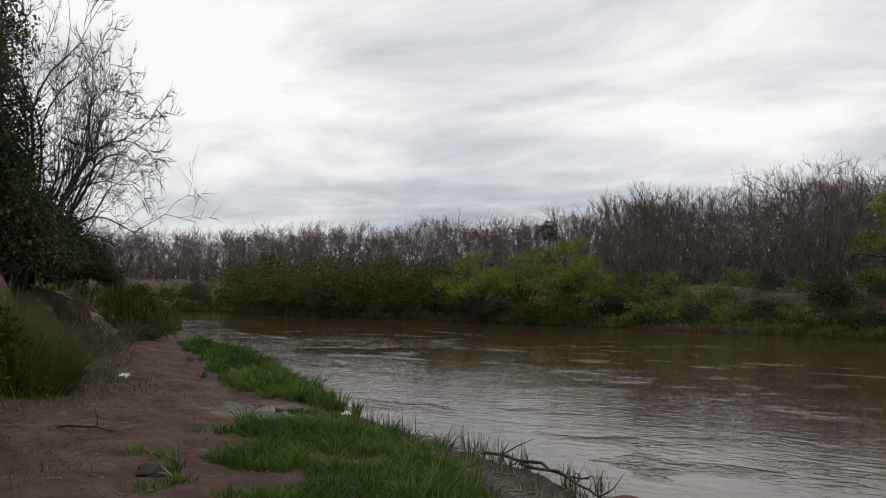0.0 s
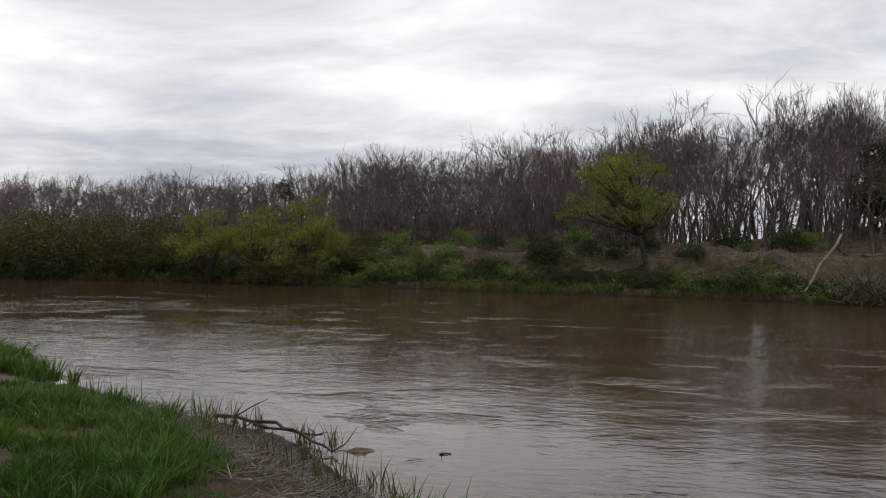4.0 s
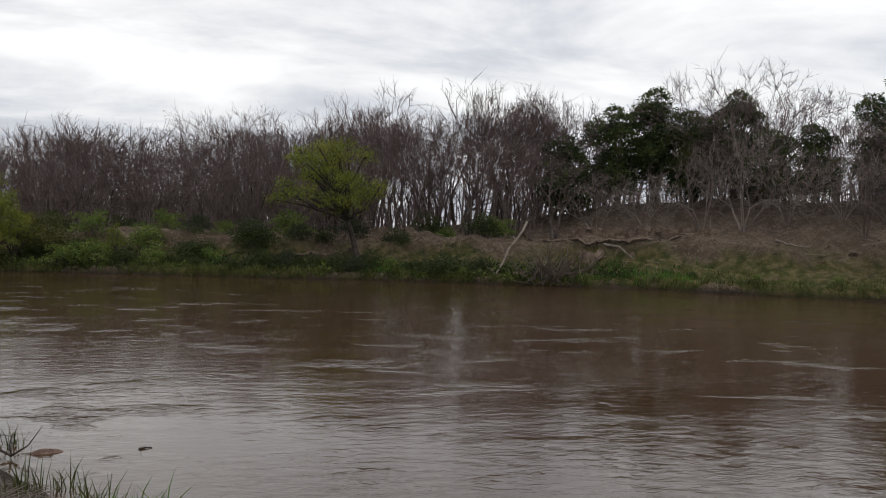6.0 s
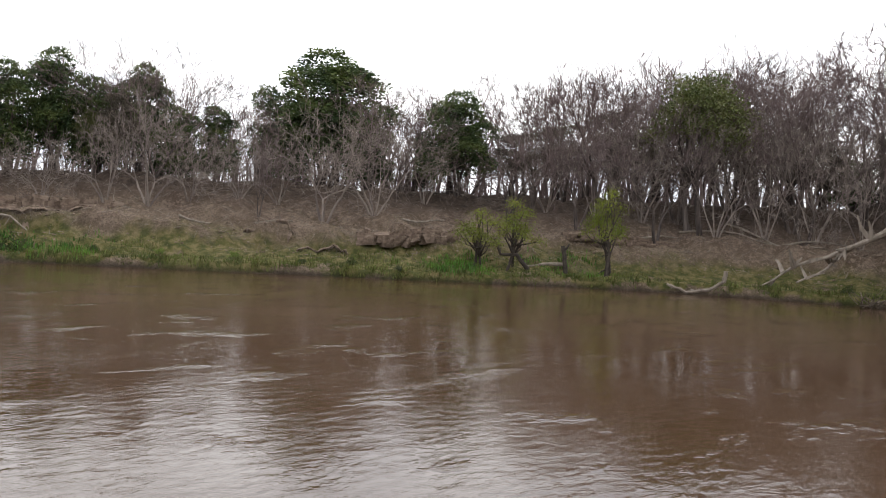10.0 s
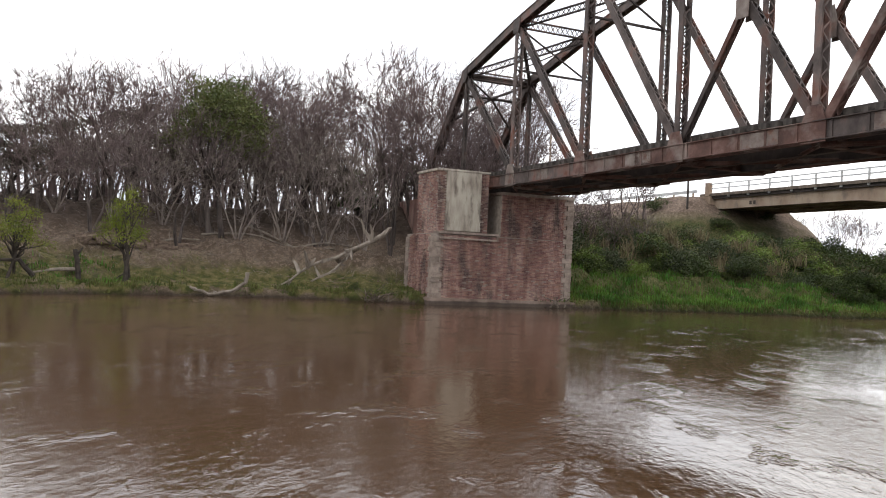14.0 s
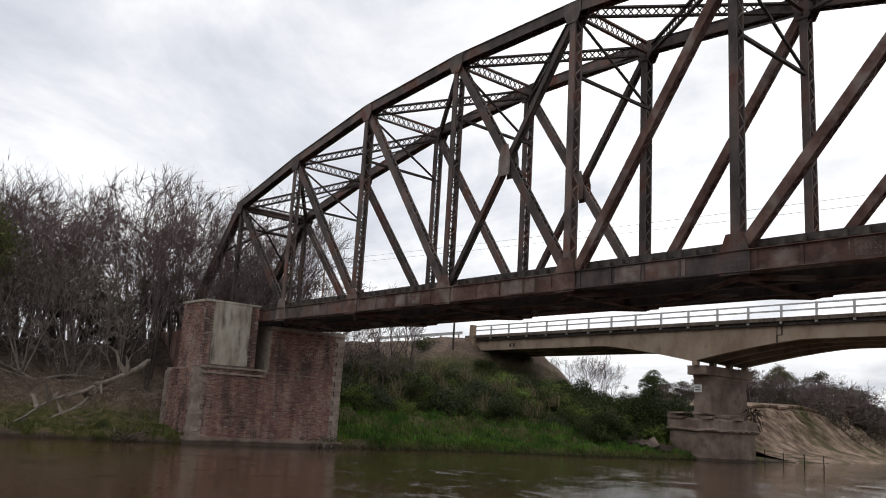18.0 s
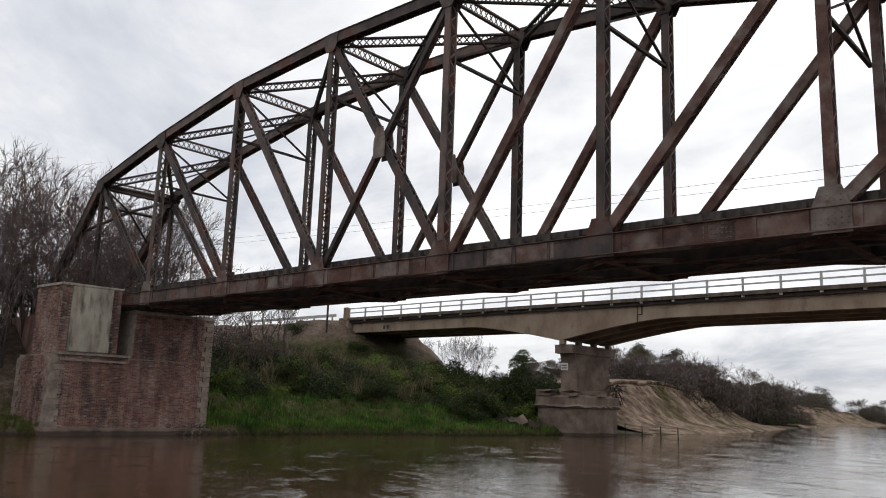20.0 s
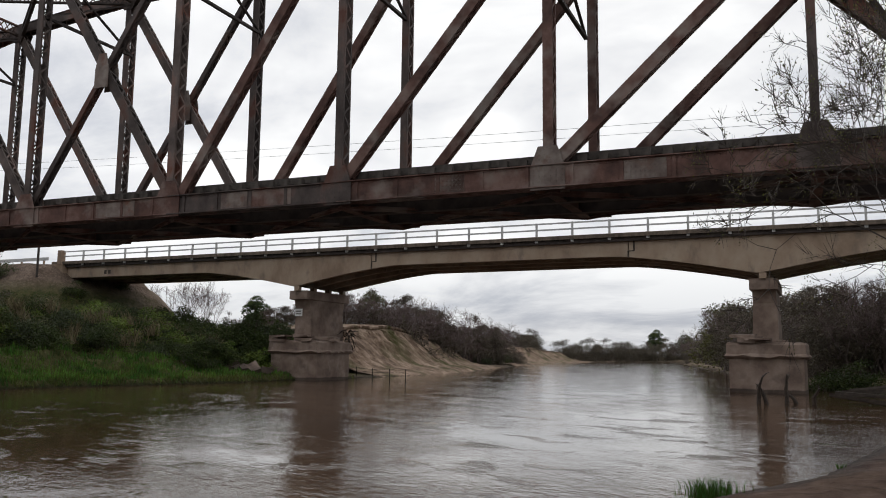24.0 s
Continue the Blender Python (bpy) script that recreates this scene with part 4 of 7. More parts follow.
    part("wall", g, BRICK, b)
    for y in (NEAR_Y, FAR_Y):
        g = Geo()
        g.box(-52.3, y - 0.35, 6.5, -51.4, y + 0.35, 6.62)
        part("bearing", g, DARK_STEEL, b)
    b = thing("bridge_abutment", "brick bearing wall under the near truss end", "abutment", BRIDGE)
    g = Geo()
    g.box(6.0, 19.6, -0.5, 9.6, 27, 6.5, 0.03, rnd)
    part("wall", g, BRICK, b)
    for y in (NEAR_Y, FAR_Y):
        g = Geo()
        g.box(6.8, y - 0.35, 6.5, 7.7, y + 0.35, 6.62)
        part("bearing", g, DARK_STEEL, b)


build_pier()


# ---- the road bridge ----


def soffit(s):
    """Height of the girder's lower edge along the bridge."""
    d1, d2 = abs(s - 38.9), abs(s - 3.3)
    d = min(d1, d2)
    return 9.0 - 1.45 * max(0.0, 1 - d / 9.5) ** 1.35


def build_road_bridge():
    rnd = random.Random(21)
    b = thing("road_bridge", "pale concrete road bridge with haunched girders and a white railing", "bridge", ROAD)
    joints = [-32.0, 11.6, 31.7, 64.9]
    for row, y in enumerate((55.9, 58.2, 60.5, 62.8)):
        for s0, s1 in zip(joints[:-1], joints[1:]):
            g = Geo()
            n = max(8, int((s1 - s0) / 0.8))
            for i in range(n + 1):
                s = s0 + 0.04 + (s1 - s0 - 0.08) * i / n
                zb = soffit(s)
                for yy in (y - 0.22, y + 0.22):
                    g.v += [(-s, yy, zb), (-s, yy, 10.3)]
                if i:
                    k = len(g.v) - 8
                    g.f += [(k, k + 4, k + 5, k + 1), (k + 2, k + 3, k + 7, k + 6), (k, k + 2, k + 6, k + 4), (k + 1, k + 5, k + 7, k + 3)]
            e = len(g.v) - 4
            g.f += [(0, 1, 3, 2), (e, e + 2, e + 3, e + 1)]
            part("girder", g, CONCRETE, b)
        for s in (11.6, 31.7):
            g = Geo()
            g.box(-s - 0.06, y - 0.235, soffit(s) - 0.02, -s + 0.06, y - 0.215, 9.35)
            g.box(-s - 0.035, y - 0.235, 9.3, -s + 0.42, y - 0.215, 9.37)
            g.box(-s + 0.33, y - 0.235, 9.35, -s + 0.45, y - 0.215, 10.1)
            if row == 0:
                part("half_joint", g, STUMP, b, "dark stepped joint between the girders")
    g = Geo()
    g.box(-66.5, 55.2, 10.3, 32, 63.5, 10.55)
    part("deck_slab", g, CONCRETE, b)
    # dark strip that stands in for the shade under the slab's overhang
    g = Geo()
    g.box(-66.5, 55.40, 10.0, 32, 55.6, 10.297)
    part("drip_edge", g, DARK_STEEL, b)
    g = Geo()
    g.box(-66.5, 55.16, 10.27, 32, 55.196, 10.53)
    part("fascia", g, DARK_DRIFT, b, "dark strip along the edge of the deck")
    for y in (55.35, 63.3):
        g = Geo()
        for z in (10.98, 11.42):
            g.box(-65.5, y - 0.035, z, 32, y + 0.035, z + 0.11)
        part("handrail", g, RAILING, b, "faded white handrail")
    g = Geo()
    g.box(-0.07, -0.06, 0, 0.07, 0.06, 1.14)
    g.box(-0.1, -0.1, -0.28, 0.1, 0.02, 0.06)
    me = g.mesh("railing_post", RAILING)
    for y in (55.35, 63.3):
        s = 65.2
        while s > -31:
            ob = part("railing_post", me, None, b)
            ob.location = (-s, y, 10.4)
            s -= 2.62
    # abutment
    g = Geo()
    g.box(-68.0, 55.1, 8.2, -64.95, 63.6, 10.3, 0.02, rnd)
    g.box(-65.6, 55.0, 10.3, -65.1, 55.5, 11.6)
    part("abutment_wall", g, CONCRETE, b)

    def pier(s, top):
        p = thing("road_bridge_pier", "concrete bridge pier on a wide cracked caisson standing in the river", "bridge pier", ROAD, group="road bridge piers")
        lo = [(-2.2, 55.6), (2.2, 55.6), (2.35, 58.2), (2.2, 60.6), (-2.2, 60.6), (-2.35, 58.2)]
        rim = []
        for (x0, y0), (x1, y1) in zip(lo, lo[1:] + lo[:1]):
            rim += [(x0 + (x1 - x0) * i / 9, y0 + (y1 - y0) * i / 9) for i in range(9)]
        n = len(rim)

        def drum(name, rings, label):
            c = Geo()
            for z, k, rag in rings:
                for x, y in rim:
                    kk = k + rnd.uniform(-0.5, 0.5) * rag * 0.25
                    c.v.append((-s + x * kk, 58.1 + (y - 58.1) * kk, z + rnd.uniform(-1, 1) * rag))
            for q in range(len(rings) - 1):
                for i in range(n):
                    c.f.append((q * n + i, q * n + (i + 1) % n, (q + 1) * n + (i + 1) % n, (q + 1) * n + i))
            c.f.append(tuple((len(rings) - 1) * n + i for i in range(n)))
            part(name, c, PIER_CONCRETE, p, label)

        drum("caisson", ((-1.5, 1.0, 0.0), (1.2, 1.0, 0.02), (2.1, 1.0, 0.04), (2.16, 0.96, 0.05)), "cracked caisson standing in the river")
        drum("collar", ((2.05, 0.95, 0.05), (2.2, 1.07, 0.10), (2.28, 1.12, 0.09), (2.42, 1.07, 0.05), (3.0, 1.06, 0.03), (3.1, 1.03, 0.06), (3.16, 0.9, 0.07)), "broken collar with a ragged lower lip")
        sh = Geo()
        for z, hx, hy in ((3.1, 0.8, 2.55), (5.7, 0.72, 2.5), (6.5, 0.72, 2.75), (6.55, 0.86, 3.3), (top, 0.86, 3.3)):
            sh.v += [(-s + i * hx, 59.3 + j * hy, z) for i, j in ((-1, -1), (1, -1), (1, 1), (-1, 1))]
        for q in range(4):
            for i in range(4):
                sh.f.append((q * 4 + i, q * 4 + (i + 1) % 4, (q + 1) * 4 + (i + 1) % 4, (q + 1) * 4 + i))
        sh.f.append((16, 17, 18, 19))
        part("shaft", sh, PIER_CONCRETE, p)
        for y in (55.9, 58.2, 60.5, 62.8):
            g = Geo()
            g.box(-s - 0.22, y - 0.2, top - 0.02, -s + 0.22, y + 0.2, soffit(s) + 0.02)
            part("bearing", g, CONCRETE, p)
        for i in range(11):
            g = Geo()
            a, e = rnd.uniform(-2.5, 1.5), rnd.uniform(-0.45, 3.6)
            e = e if a > 0.7 or e < 0.6 else e * 0.15 - 0.3
            z = 3.12 + 0.16 * (i % 3)
            g.box(-s + a, 55.4 + e, z, -s + a + rnd.uniform(0.6, 1.6), 56.2 + e + rnd.uniform(0, 0.7), z + rnd.uniform(0.12, 0.26), 0.07, rnd)
            part("broken_slab", g, PIER_CONCRETE, p)
        return p

    pier(38.7, 7.25)
    pier(3.1, 7.25)


build_road_bridge()

# ---- vegetation ----


class Species:
    """One built tree, set down and then copied."""

    def __init__(self, name, label, category, parts, height, group):
        self.args, self.parts, self.height, self.group, self.first = (name, label, category), parts, height, group, None

    def plant(self, x, y, height, turn, sink=0.1, stretch=1.0):
        k = height / self.height
        m = Matrix.Translation((x, y, gz(x, y) - sink)) @ Matrix.Rotation(turn, 4, "Z") @ Matrix.Diagonal((k * stretch, k * stretch, k, 1))
        if self.first is None:
            name, label, category = self.args
            self.first = thing(name, label, category, None, self.group)
            for pn, geo, mat in self.parts:
                part(pn, geo, mat, self.first)
            self.first.matrix_world = m
            return self.first
        ob = copy_thing(self.first, Matrix())
        ob.matrix_basis = m
        return ob


def crown_leaves(rnd, ends, per, radius, size, flat=0.8, droop=0.0, slim=1.0):
    """Leaf clumps round the ends of the shoots."""
    g = Geo()
    for p, d in ends:
        r = radius * rnd.uniform(0.6, 1.25)
        for _ in range(int(per * rnd.uniform(0.6, 1.4))):
            o = vec3(rnd, r * rnd.random() ** 0.45)
            o.z *= flat
            q = p + o
            dirn = (o.normalized() + vec3(rnd, 0.7) + Vector((0, 0, -droop))).normalized()
            g.leaf(q, dirn, size * slim * rnd.uniform(0.5, 0.9), size * rnd.uniform(0.8, 1.5), rnd)
    return g


def vase(rnd, height, stems=3, levels=5, split=0.42, up=0.10, wob=0.09, fan=0.30, trunk_r=0.13, twigs=5, thin=0.012, ratio=0.80, lean=(0, 0), forks=0.35, first=1.0, drop=0.0):
    """A tree that forks again and again from several stems, its crown rounded by equal shoots."""
    wood, fine, ends = Geo(), Geo(), []

    def grow(p, d, length, r, level):
        seg = (4, 3, 3, 2, 2, 2, 2)[level]
        pts, rad = [p.copy()], [r]
        for i in range(seg):
            d = (d + vec3(rnd, wob * (1 + 0.25 * level)) + Vector((0, 0, up * 0.4))).normalized()
            p = p + d * (length / seg)
            pts.append(p.copy())
            rad.append(r * (1 - 0.34 * (i + 1) / seg))
        if level >= levels:
            fine.cone(pts, r)
            for _ in range(twigs):
                q = pts[0].lerp(pts[-1], rnd.uniform(0.1, 1.0))
                nd = (d + vec3(rnd, 0.75) + Vector((0, 0, up))).normalized()
                fine.cone([q, q + nd * (length * rnd.uniform(0.45, 0.95))], thin)
            ends.append((pts[-1], d))
            return
        (wood if level <= 1 else fine).tube(pts, rad, (7, 5, 4, 3, 3, 3)[level])
        n = 3 if rnd.random() < forks else 2
        turn = rnd.random() * 6.283
        s = d.orthogonal().normalized()
        c = d.cross(s)
        for i in range(n):
            a = turn + 6.283 * i / n + rnd.uniform(-0.4, 0.4)
            nd = (d + (s * math.cos(a) + c * math.sin(a)) * (split * rnd.uniform(0.6, 1.35)) + Vector((0, 0, up - drop))).normalized()
            grow(pts[-1], nd, length * ratio * rnd.uniform(0.78, 1.12), max(rad[-1] * rnd.uniform(0.66, 0.85), thin), level + 1)
        if level and rnd.random() < 0.75:
            k = rnd.randrange(1, seg)
            a = rnd.random() * 6.283
            nd = (d + (s * math.cos(a) + c * math.sin(a)) * (split * 1.8) + Vector((0, 0, up))).normalized()
            grow(pts[k], nd, length * ratio * rnd.uniform(0.6, 0.95), max(rad[k] * 0.5, thin), min(level + 2, levels))

    for i in range(stems):
        a = 6.283 * (i + rnd.random() * 0.5) / stems
        f = fan * rnd.uniform(0.5, 1.2)
        d = Vector((math.cos(a) * f + lean[0], math.sin(a) * f + lean[1], 1)).normalized()
        grow(Vector((math.cos(a) * 0.12, math.sin(a) * 0.12, -0.15)), d, height * 0.24 * first, trunk_r * rnd.uniform(0.7, 1.1), 0)
    k = height / max(v[2] for v in fine.v)
    for g in (wood, fine):
        g.v = [(x * k, y * k, z * k) for x, y, z in g.v]
    return wood, fine, [(p * k, d) for p, d in ends]


def bare_species(seed, pale=False, label="", **kw):
    rnd = random.Random(seed)
    w, f, e = vase(rnd, 10.0, **kw)
    return Species("bare_tree", label or ("pale leafless shrubby tree with many fine grey branches" if pale else "tall leafless grey-brown tree with fine upright twigs"), "tree",
                   [("trunk", w, PALE_TWIG if pale else BARK), ("crown", f, PALE_TWIG if pale else TWIG)], 10.0, "leafless trees of the far bank")


def clump_species(seed, name, label, mat, height, width, lobes, leaf, per, group="", base=0.35, stems=4, flat=0.8, wood=None, lean=(0, 0), lobe=(0.17, 0.26), slim=0.62, hollow=0.72, droop=0.2, trunk_r=0.14, ragged=0.25, skirt=False):
    """A leafy tree: stems that reach up into a dome of rounded clumps of small leaves."""
    rnd = random.Random(seed)
    w, g = Geo(), Geo()
    foot = [Vector((rnd.uniform(-1, 1) * 0.12 * width * (stems > 1), rnd.uniform(-1, 1) * 0.12 * width * (stems > 1), -0.2)) for _ in range(stems)]
    top = Vector((lean[0] * height, lean[1] * height, 0))
    fork = [f + (top - f) * 0.55 + Vector((0, 0, height * base * rnd.uniform(0.75, 1.1))) + vec3(rnd, 0.05 * height) for f in foot]
    for f, q in zip(foot, fork):
        m = f.lerp(q, 0.5) + vec3(rnd, 0.03 * height)
        w.tube([f, m, q], [trunk_r, trunk_r * 0.8, trunk_r * 0.62], 7)
    for i in range(lobes):
        u = math.sqrt((i + 0.5) / lobes)
        a = i * 2.39996 + rnd.uniform(-0.3, 0.3)
        R = width * rnd.uniform(*lobe)
        rad = max(0.0, width / 2 - R * 0.8) * u * rnd.uniform(1 - ragged, 1.05)
        lift = math.sqrt(max(0.0, 1 - (0.92 * u) ** 2))
        layer = rnd.uniform(0.15, 0.7) if skirt and i % 2 else 1.0
        z = height * (base + (1 - base) * lift * layer * rnd.uniform(1 - ragged, 1.0)) - R * flat
        c = top + Vector((math.cos(a) * rad, math.sin(a) * rad, max(z, height * base * 0.8)))
        q = fork[i % stems]
        m = q.lerp(c, 0.55) + vec3(rnd, 0.06 * height)
        w.tube([q, m, c, c + vec3(rnd, R * 0.7)], [trunk_r * 0.55, trunk_r * 0.32, trunk_r * 0.16, 0.01], 5)
        for _ in range(4):
            w.cone([c, c + vec3(rnd, R * 0.9)], trunk_r * 0.13)
        for _ in range(int(per * R * R)):
            d = vec3(rnd, 1.0)
            if d.z < -0.35 and rnd.random() < 0.75:
                d.z = -d.z
            bump = 1 + 0.16 * math.sin(d.x * 5 + i) * math.sin(d.y * 6 + i * 2) + 0.10 * math.sin(d.z * 9 + i)
            p = c + Vector((d.x, d.y, d.z * flat)) * (R * bump * rnd.uniform(hollow, 1.06))
            g.leaf(p, (d * 0.5 + vec3(rnd, 0.9) - Vector((0, 0, droop))).normalized(), leaf * slim * rnd.uniform(0.7, 1.2), leaf * rnd.uniform(0.7, 1.4), rnd)
    return Species(name, label, "tree" if "tree" in name else "bush", [("trunk", w, wood or BARK), ("crown", g, mat)], height, group)


BARE = [bare_species(100 + i, stems=2 + i % 3, levels=5, split=0.36 + 0.05 * (i % 3), up=0.13 - 0.02 * (i % 2), fan=0.20 + 0.08 * (i % 3), trunk_r=0.12, thin=0.0125, twigs=4, ratio=0.80 + 0.02 * (i % 2)) for i in range(6)]
CROOKED = [bare_species(120 + i, label="broad leafless grey tree with spreading crooked branches", stems=2 + i % 2, levels=5, split=0.58, up=0.07, wob=0.15, fan=0.34, trunk_r=0.15, thin=0.0135, twigs=4, ratio=0.83, lean=(0.12 * (-1) ** i, 0.05)) for i in range(3)]
PALE = [bare_species(140 + i, pale=True, stems=5, levels=5, split=0.62, up=0.035, wob=0.20, fan=0.75, trunk_r=0.11, thin=0.016, twigs=4, ratio=0.80, forks=0.15) for i in range(2)]
DOME = clump_species(160, "evergreen_tree", "dark green evergreen tree with a dense domed crown", DARK_LEAF, 10.0, 6.4, 24, 0.20, 620, "evergreen trees of the far bank", base=0.26, stems=4, lobe=(0.15, 0.23), ragged=0.16, skirt=True)
BILLOW = clump_species(161, "evergreen_tree", "dark green evergreen tree of several rounded leafy masses", DARK_LEAF, 10.0, 5.0, 21, 0.19, 620, "evergreen trees of the far bank", base=0.18, stems=5, lobe=(0.16, 0.25), ragged=0.45, skirt=True)
SPIRE = clump_species(162, "evergreen_tree", "narrow dark green evergreen tree among leafless ones", DARK_LEAF, 10.0, 3.2, 12, 0.18, 640, "evergreen trees of the far bank", base=0.22, stems=3, lobe=(0.20, 0.30), ragged=0.45, skirt=True)
DARK = [DOME, BILLOW]
GREY_DOME = clump_species(163, "dusky_tree", "grey-green rounded tree half hidden behind bare branches", SCRUB_LEAF, 10.0, 5.6, 16, 0.17, 420, "dusky trees of the wood", base=0.34, stems=4, lobe=(0.15, 0.24), hollow=0.5, skirt=True)
OLIVE = [clump_species(170, "olive_tree", "round olive-brown tree in fresh thin leaf", OLIVE_LEAF, 10.0, 6.4, 20, 0.15, 420, "olive trees", base=0.32, stems=3, lobe=(0.14, 0.22), hollow=0.4, trunk_r=0.16)]
SCRUB = [clump_species(175 + i, "scrub_tree", "low grey-brown twiggy scrub tree on the distant bank", SCRUB_LEAF, 10.0, 8.0, 18, 0.34, 95, "distant scrub", base=0.08, stems=3, lobe=(0.12, 0.2), slim=0.3, hollow=0.15, droop=0.0, trunk_r=0.12, ragged=0.6) for i in range(2)]
WILLOW = [clump_species(180, "willow_tree", "light yellow-green willow tree with a dark leaning trunk", WILLOW_LEAF, 8.0, 9.0, 34, 0.15, 430, "willows of the far bank", base=0.34, stems=1, flat=0.7, wood=STUMP, lean=(-0.24, 0.0),
                        lobe=(0.075, 0.13), slim=0.4, hollow=0.3, droop=0.5, trunk_r=0.22, ragged=0.55),
          clump_species(181, "willow_tree", "broad yellow-green willow drooping to the water's edge", WILLOW_LEAF, 6.0, 7.0, 30, 0.15, 420, "willows of the far bank", base=0.12, stems=3, flat=0.7, wood=STUMP,
                        lobe=(0.08, 0.15), slim=0.4, hollow=0.3, droop=0.5, trunk_r=0.12, ragged=0.55),
          clump_species(182, "willow_tree", "small thin willow with sparse yellow-green leaves on dark crooked stems", WILLOW_LEAF, 4.0, 3.6, 20, 0.12, 420, "willows of the far bank", base=0.30, stems=2, flat=0.7, wood=STUMP,
                        lobe=(0.13, 0.2), slim=0.34, hollow=0.2, droop=0.5, trunk_r=0.09, ragged=0.5)]
def bush_species(seed, name, label, mat, group, height=2.2, width=2.7, lobes=9, leaf=0.11, per=640, **kw):
    return clump_species(seed, name, label, mat, height, width, lobes, leaf, per, group, base=0.08, stems=3, lobe=(0.15, 0.27), hollow=0.45, trunk_r=0.03, ragged=0.5, **kw)


BUSH = [bush_species(190 + i, "green_bush", "dense dark green bush on the river bank", BUSH_LEAF, "bushes of the banks") for i in range(3)]
OLIVE_BUSH = [bush_species(195, "willow_bush", "brownish olive willow bush on the river bank", BROWN_OLIVE_LEAF, "willow bushes", 3.0, 3.6, 15, 0.12, 520, slim=0.4)]
LIGHT_BUSH = [bush_species(200, "green_bush", "fresh light green bush among the bank's undergrowth", LIGHT_LEAF, "bushes of the banks")]
SAGE_BUSH = [bush_species(205, "green_bush", "grey-green leafy bush among the bank's undergrowth", SAGE_LEAF, "bushes of the banks")]
MIXED = BUSH + [LIGHT_BUSH[0], SAGE_BUSH[0]]


def plant_far_bank():
    rnd = random.Random(7)
    def set_tree(sp, az, el, off, width=0.0, spread=1.0, turn=None):
        """Plants by bearing, by the height angle of the crown's top and by its width in degrees."""
        r = shore_r(az) + off
        x, y = at(az, r)
        h = EYE + r * math.tan(radians(el)) - gz(x, y)
        k = 1.0 if not width else radians(width) * r / (spread * h / sp.height)
        sp.plant(x, y, h, rnd.random() * 6.28 if turn is None else turn, stretch=k)

    # the leafless wood, row behind row
    for row, (off, share) in enumerate(((9.5, 0.70), (12.5, 0.88), (16, 1.0), (21, 1.02))):
        az = 56.0
        while az > -87:
            r = shore_r(az) + off + rnd.uniform(-2, 2) + (2 if az > 22 else 0)
            step = math.degrees(rnd.uniform(2.4, 4.2) / r) * (1.2 if az < -54 else 1.35 if az < -18 else 0.85)
            az -= step
            if -37 < az < -19 and (row < 2 or rnd.random() < 0.6):
                continue
            if (-45.5 < az < -39 or -54 < az < -49) and row < 3:
                continue
            if -54 < az < -20 and row == 0 and rnd.random() < 0.6:
                continue
            x, y = at(az, r)
            zt = EYE + r * math.tan(radians(top_el(az))) * share * rnd.uniform(0.93, 1.07)
            h = zt - gz(x, y)
            if h < 3:
                continue
            sp = CROOKED[rnd.randrange(3)] if rnd.random() < (0.6 if az < -18 else 0.2) else BARE[rnd.randrange(len(BARE))]
            sp.plant(x, y, h, rnd.random() * 6.28, stretch=rnd.uniform(0.85, 1.15))
    # single bare trees that stand out against the sky
    for az, el, off, width in ((-12.6, 11.0, 11, 3.2), (-15.6, 11.2, 12, 4.6), (-17.6, 10.6, 13, 3.0), (-31.5, 12.1, 15, 5.5), (-31.2, 11.9, 13, 4.6), (-29.6, 11.2, 14, 3.6), (-34.0, 11.3, 16, 4.0), (-45.6, 11.6, 14, 3.4), (-47.4, 10.4, 13, 3.5), (-79.8, 14.8, 7, 2.6), (-82.4, 15.0, 8, 3.4),
                               (1.9, 8.7, 13, 3.0), (13.4, 7.3, 13, 3.5), (-5.4, 9.6, 14, 4.2), (-62.4, 13.1, 14, 5.0), (-73.0, 13.3, 12, 4.4)):
        set_tree(CROOKED[rnd.randrange(3)] if az < -30 else BARE[rnd.randrange(6)], az, el, off, width, 5.2)
    # dark evergreens
    for sp, az, el, off, width in ((BILLOW, -19.2, 8.4, 13, 4.6), (SPIRE, -21.2, 9.6, 15, 3.0), (BILLOW, -22.6, 10.4, 14, 4.2), (DOME, -25.2, 10.5, 15, 5.2), (BILLOW, -27.8, 10.0, 15, 4.2), (DOME, -30.4, 10.3, 16, 4.6), (BILLOW, -32.8, 8.4, 16, 4.4),
                                   (BILLOW, -35.3, 8.8, 17, 3.6), (SPIRE, -38.3, 10.8, 17, 2.8), (DOME, -42.6, 12.5, 18, 10.2), (BILLOW, -39.8, 9.0, 18, 4.6), (BILLOW, -45.4, 9.4, 18, 4.4), (DOME, -51.5, 10.3, 14, 6.6), (SPIRE, -49.4, 7.6, 20, 2.4),
                                   (SPIRE, 20.2, 5.4, 24, 2.0), (BILLOW, -77.4, 7.0, 20, 4.0)):
        set_tree(sp, az, el, off, width, {DOME: 6.4, BILLOW: 5.0, SPIRE: 3.2}[sp])
    for az, el, off, width in ((-55.6, 8.2, 17, 4.6), (-58.6, 9.0, 18, 5.0), (-62.6, 10.4, 18, 5.8), (-65.3, 9.0, 19, 4.8), (-70.8, 10.4, 16, 5.6), (-73.6, 9.2, 18, 5.2), (-75.6, 8.2, 17, 4.6), (-80.2, 8.6, 15, 5.0), (-84.0, 8.2, 16, 5.0), (-28.9, 8.8, 13, 3.4)):
        set_tree(GREY_DOME, az, el, off, width, 5.6)
    set_tree(OLIVE[0], -67.9, 13.0, 9, 8.4, 6.4)
    set_tree(OLIVE[0], -27.4, 7.4, 14, 2.8, 6.4)
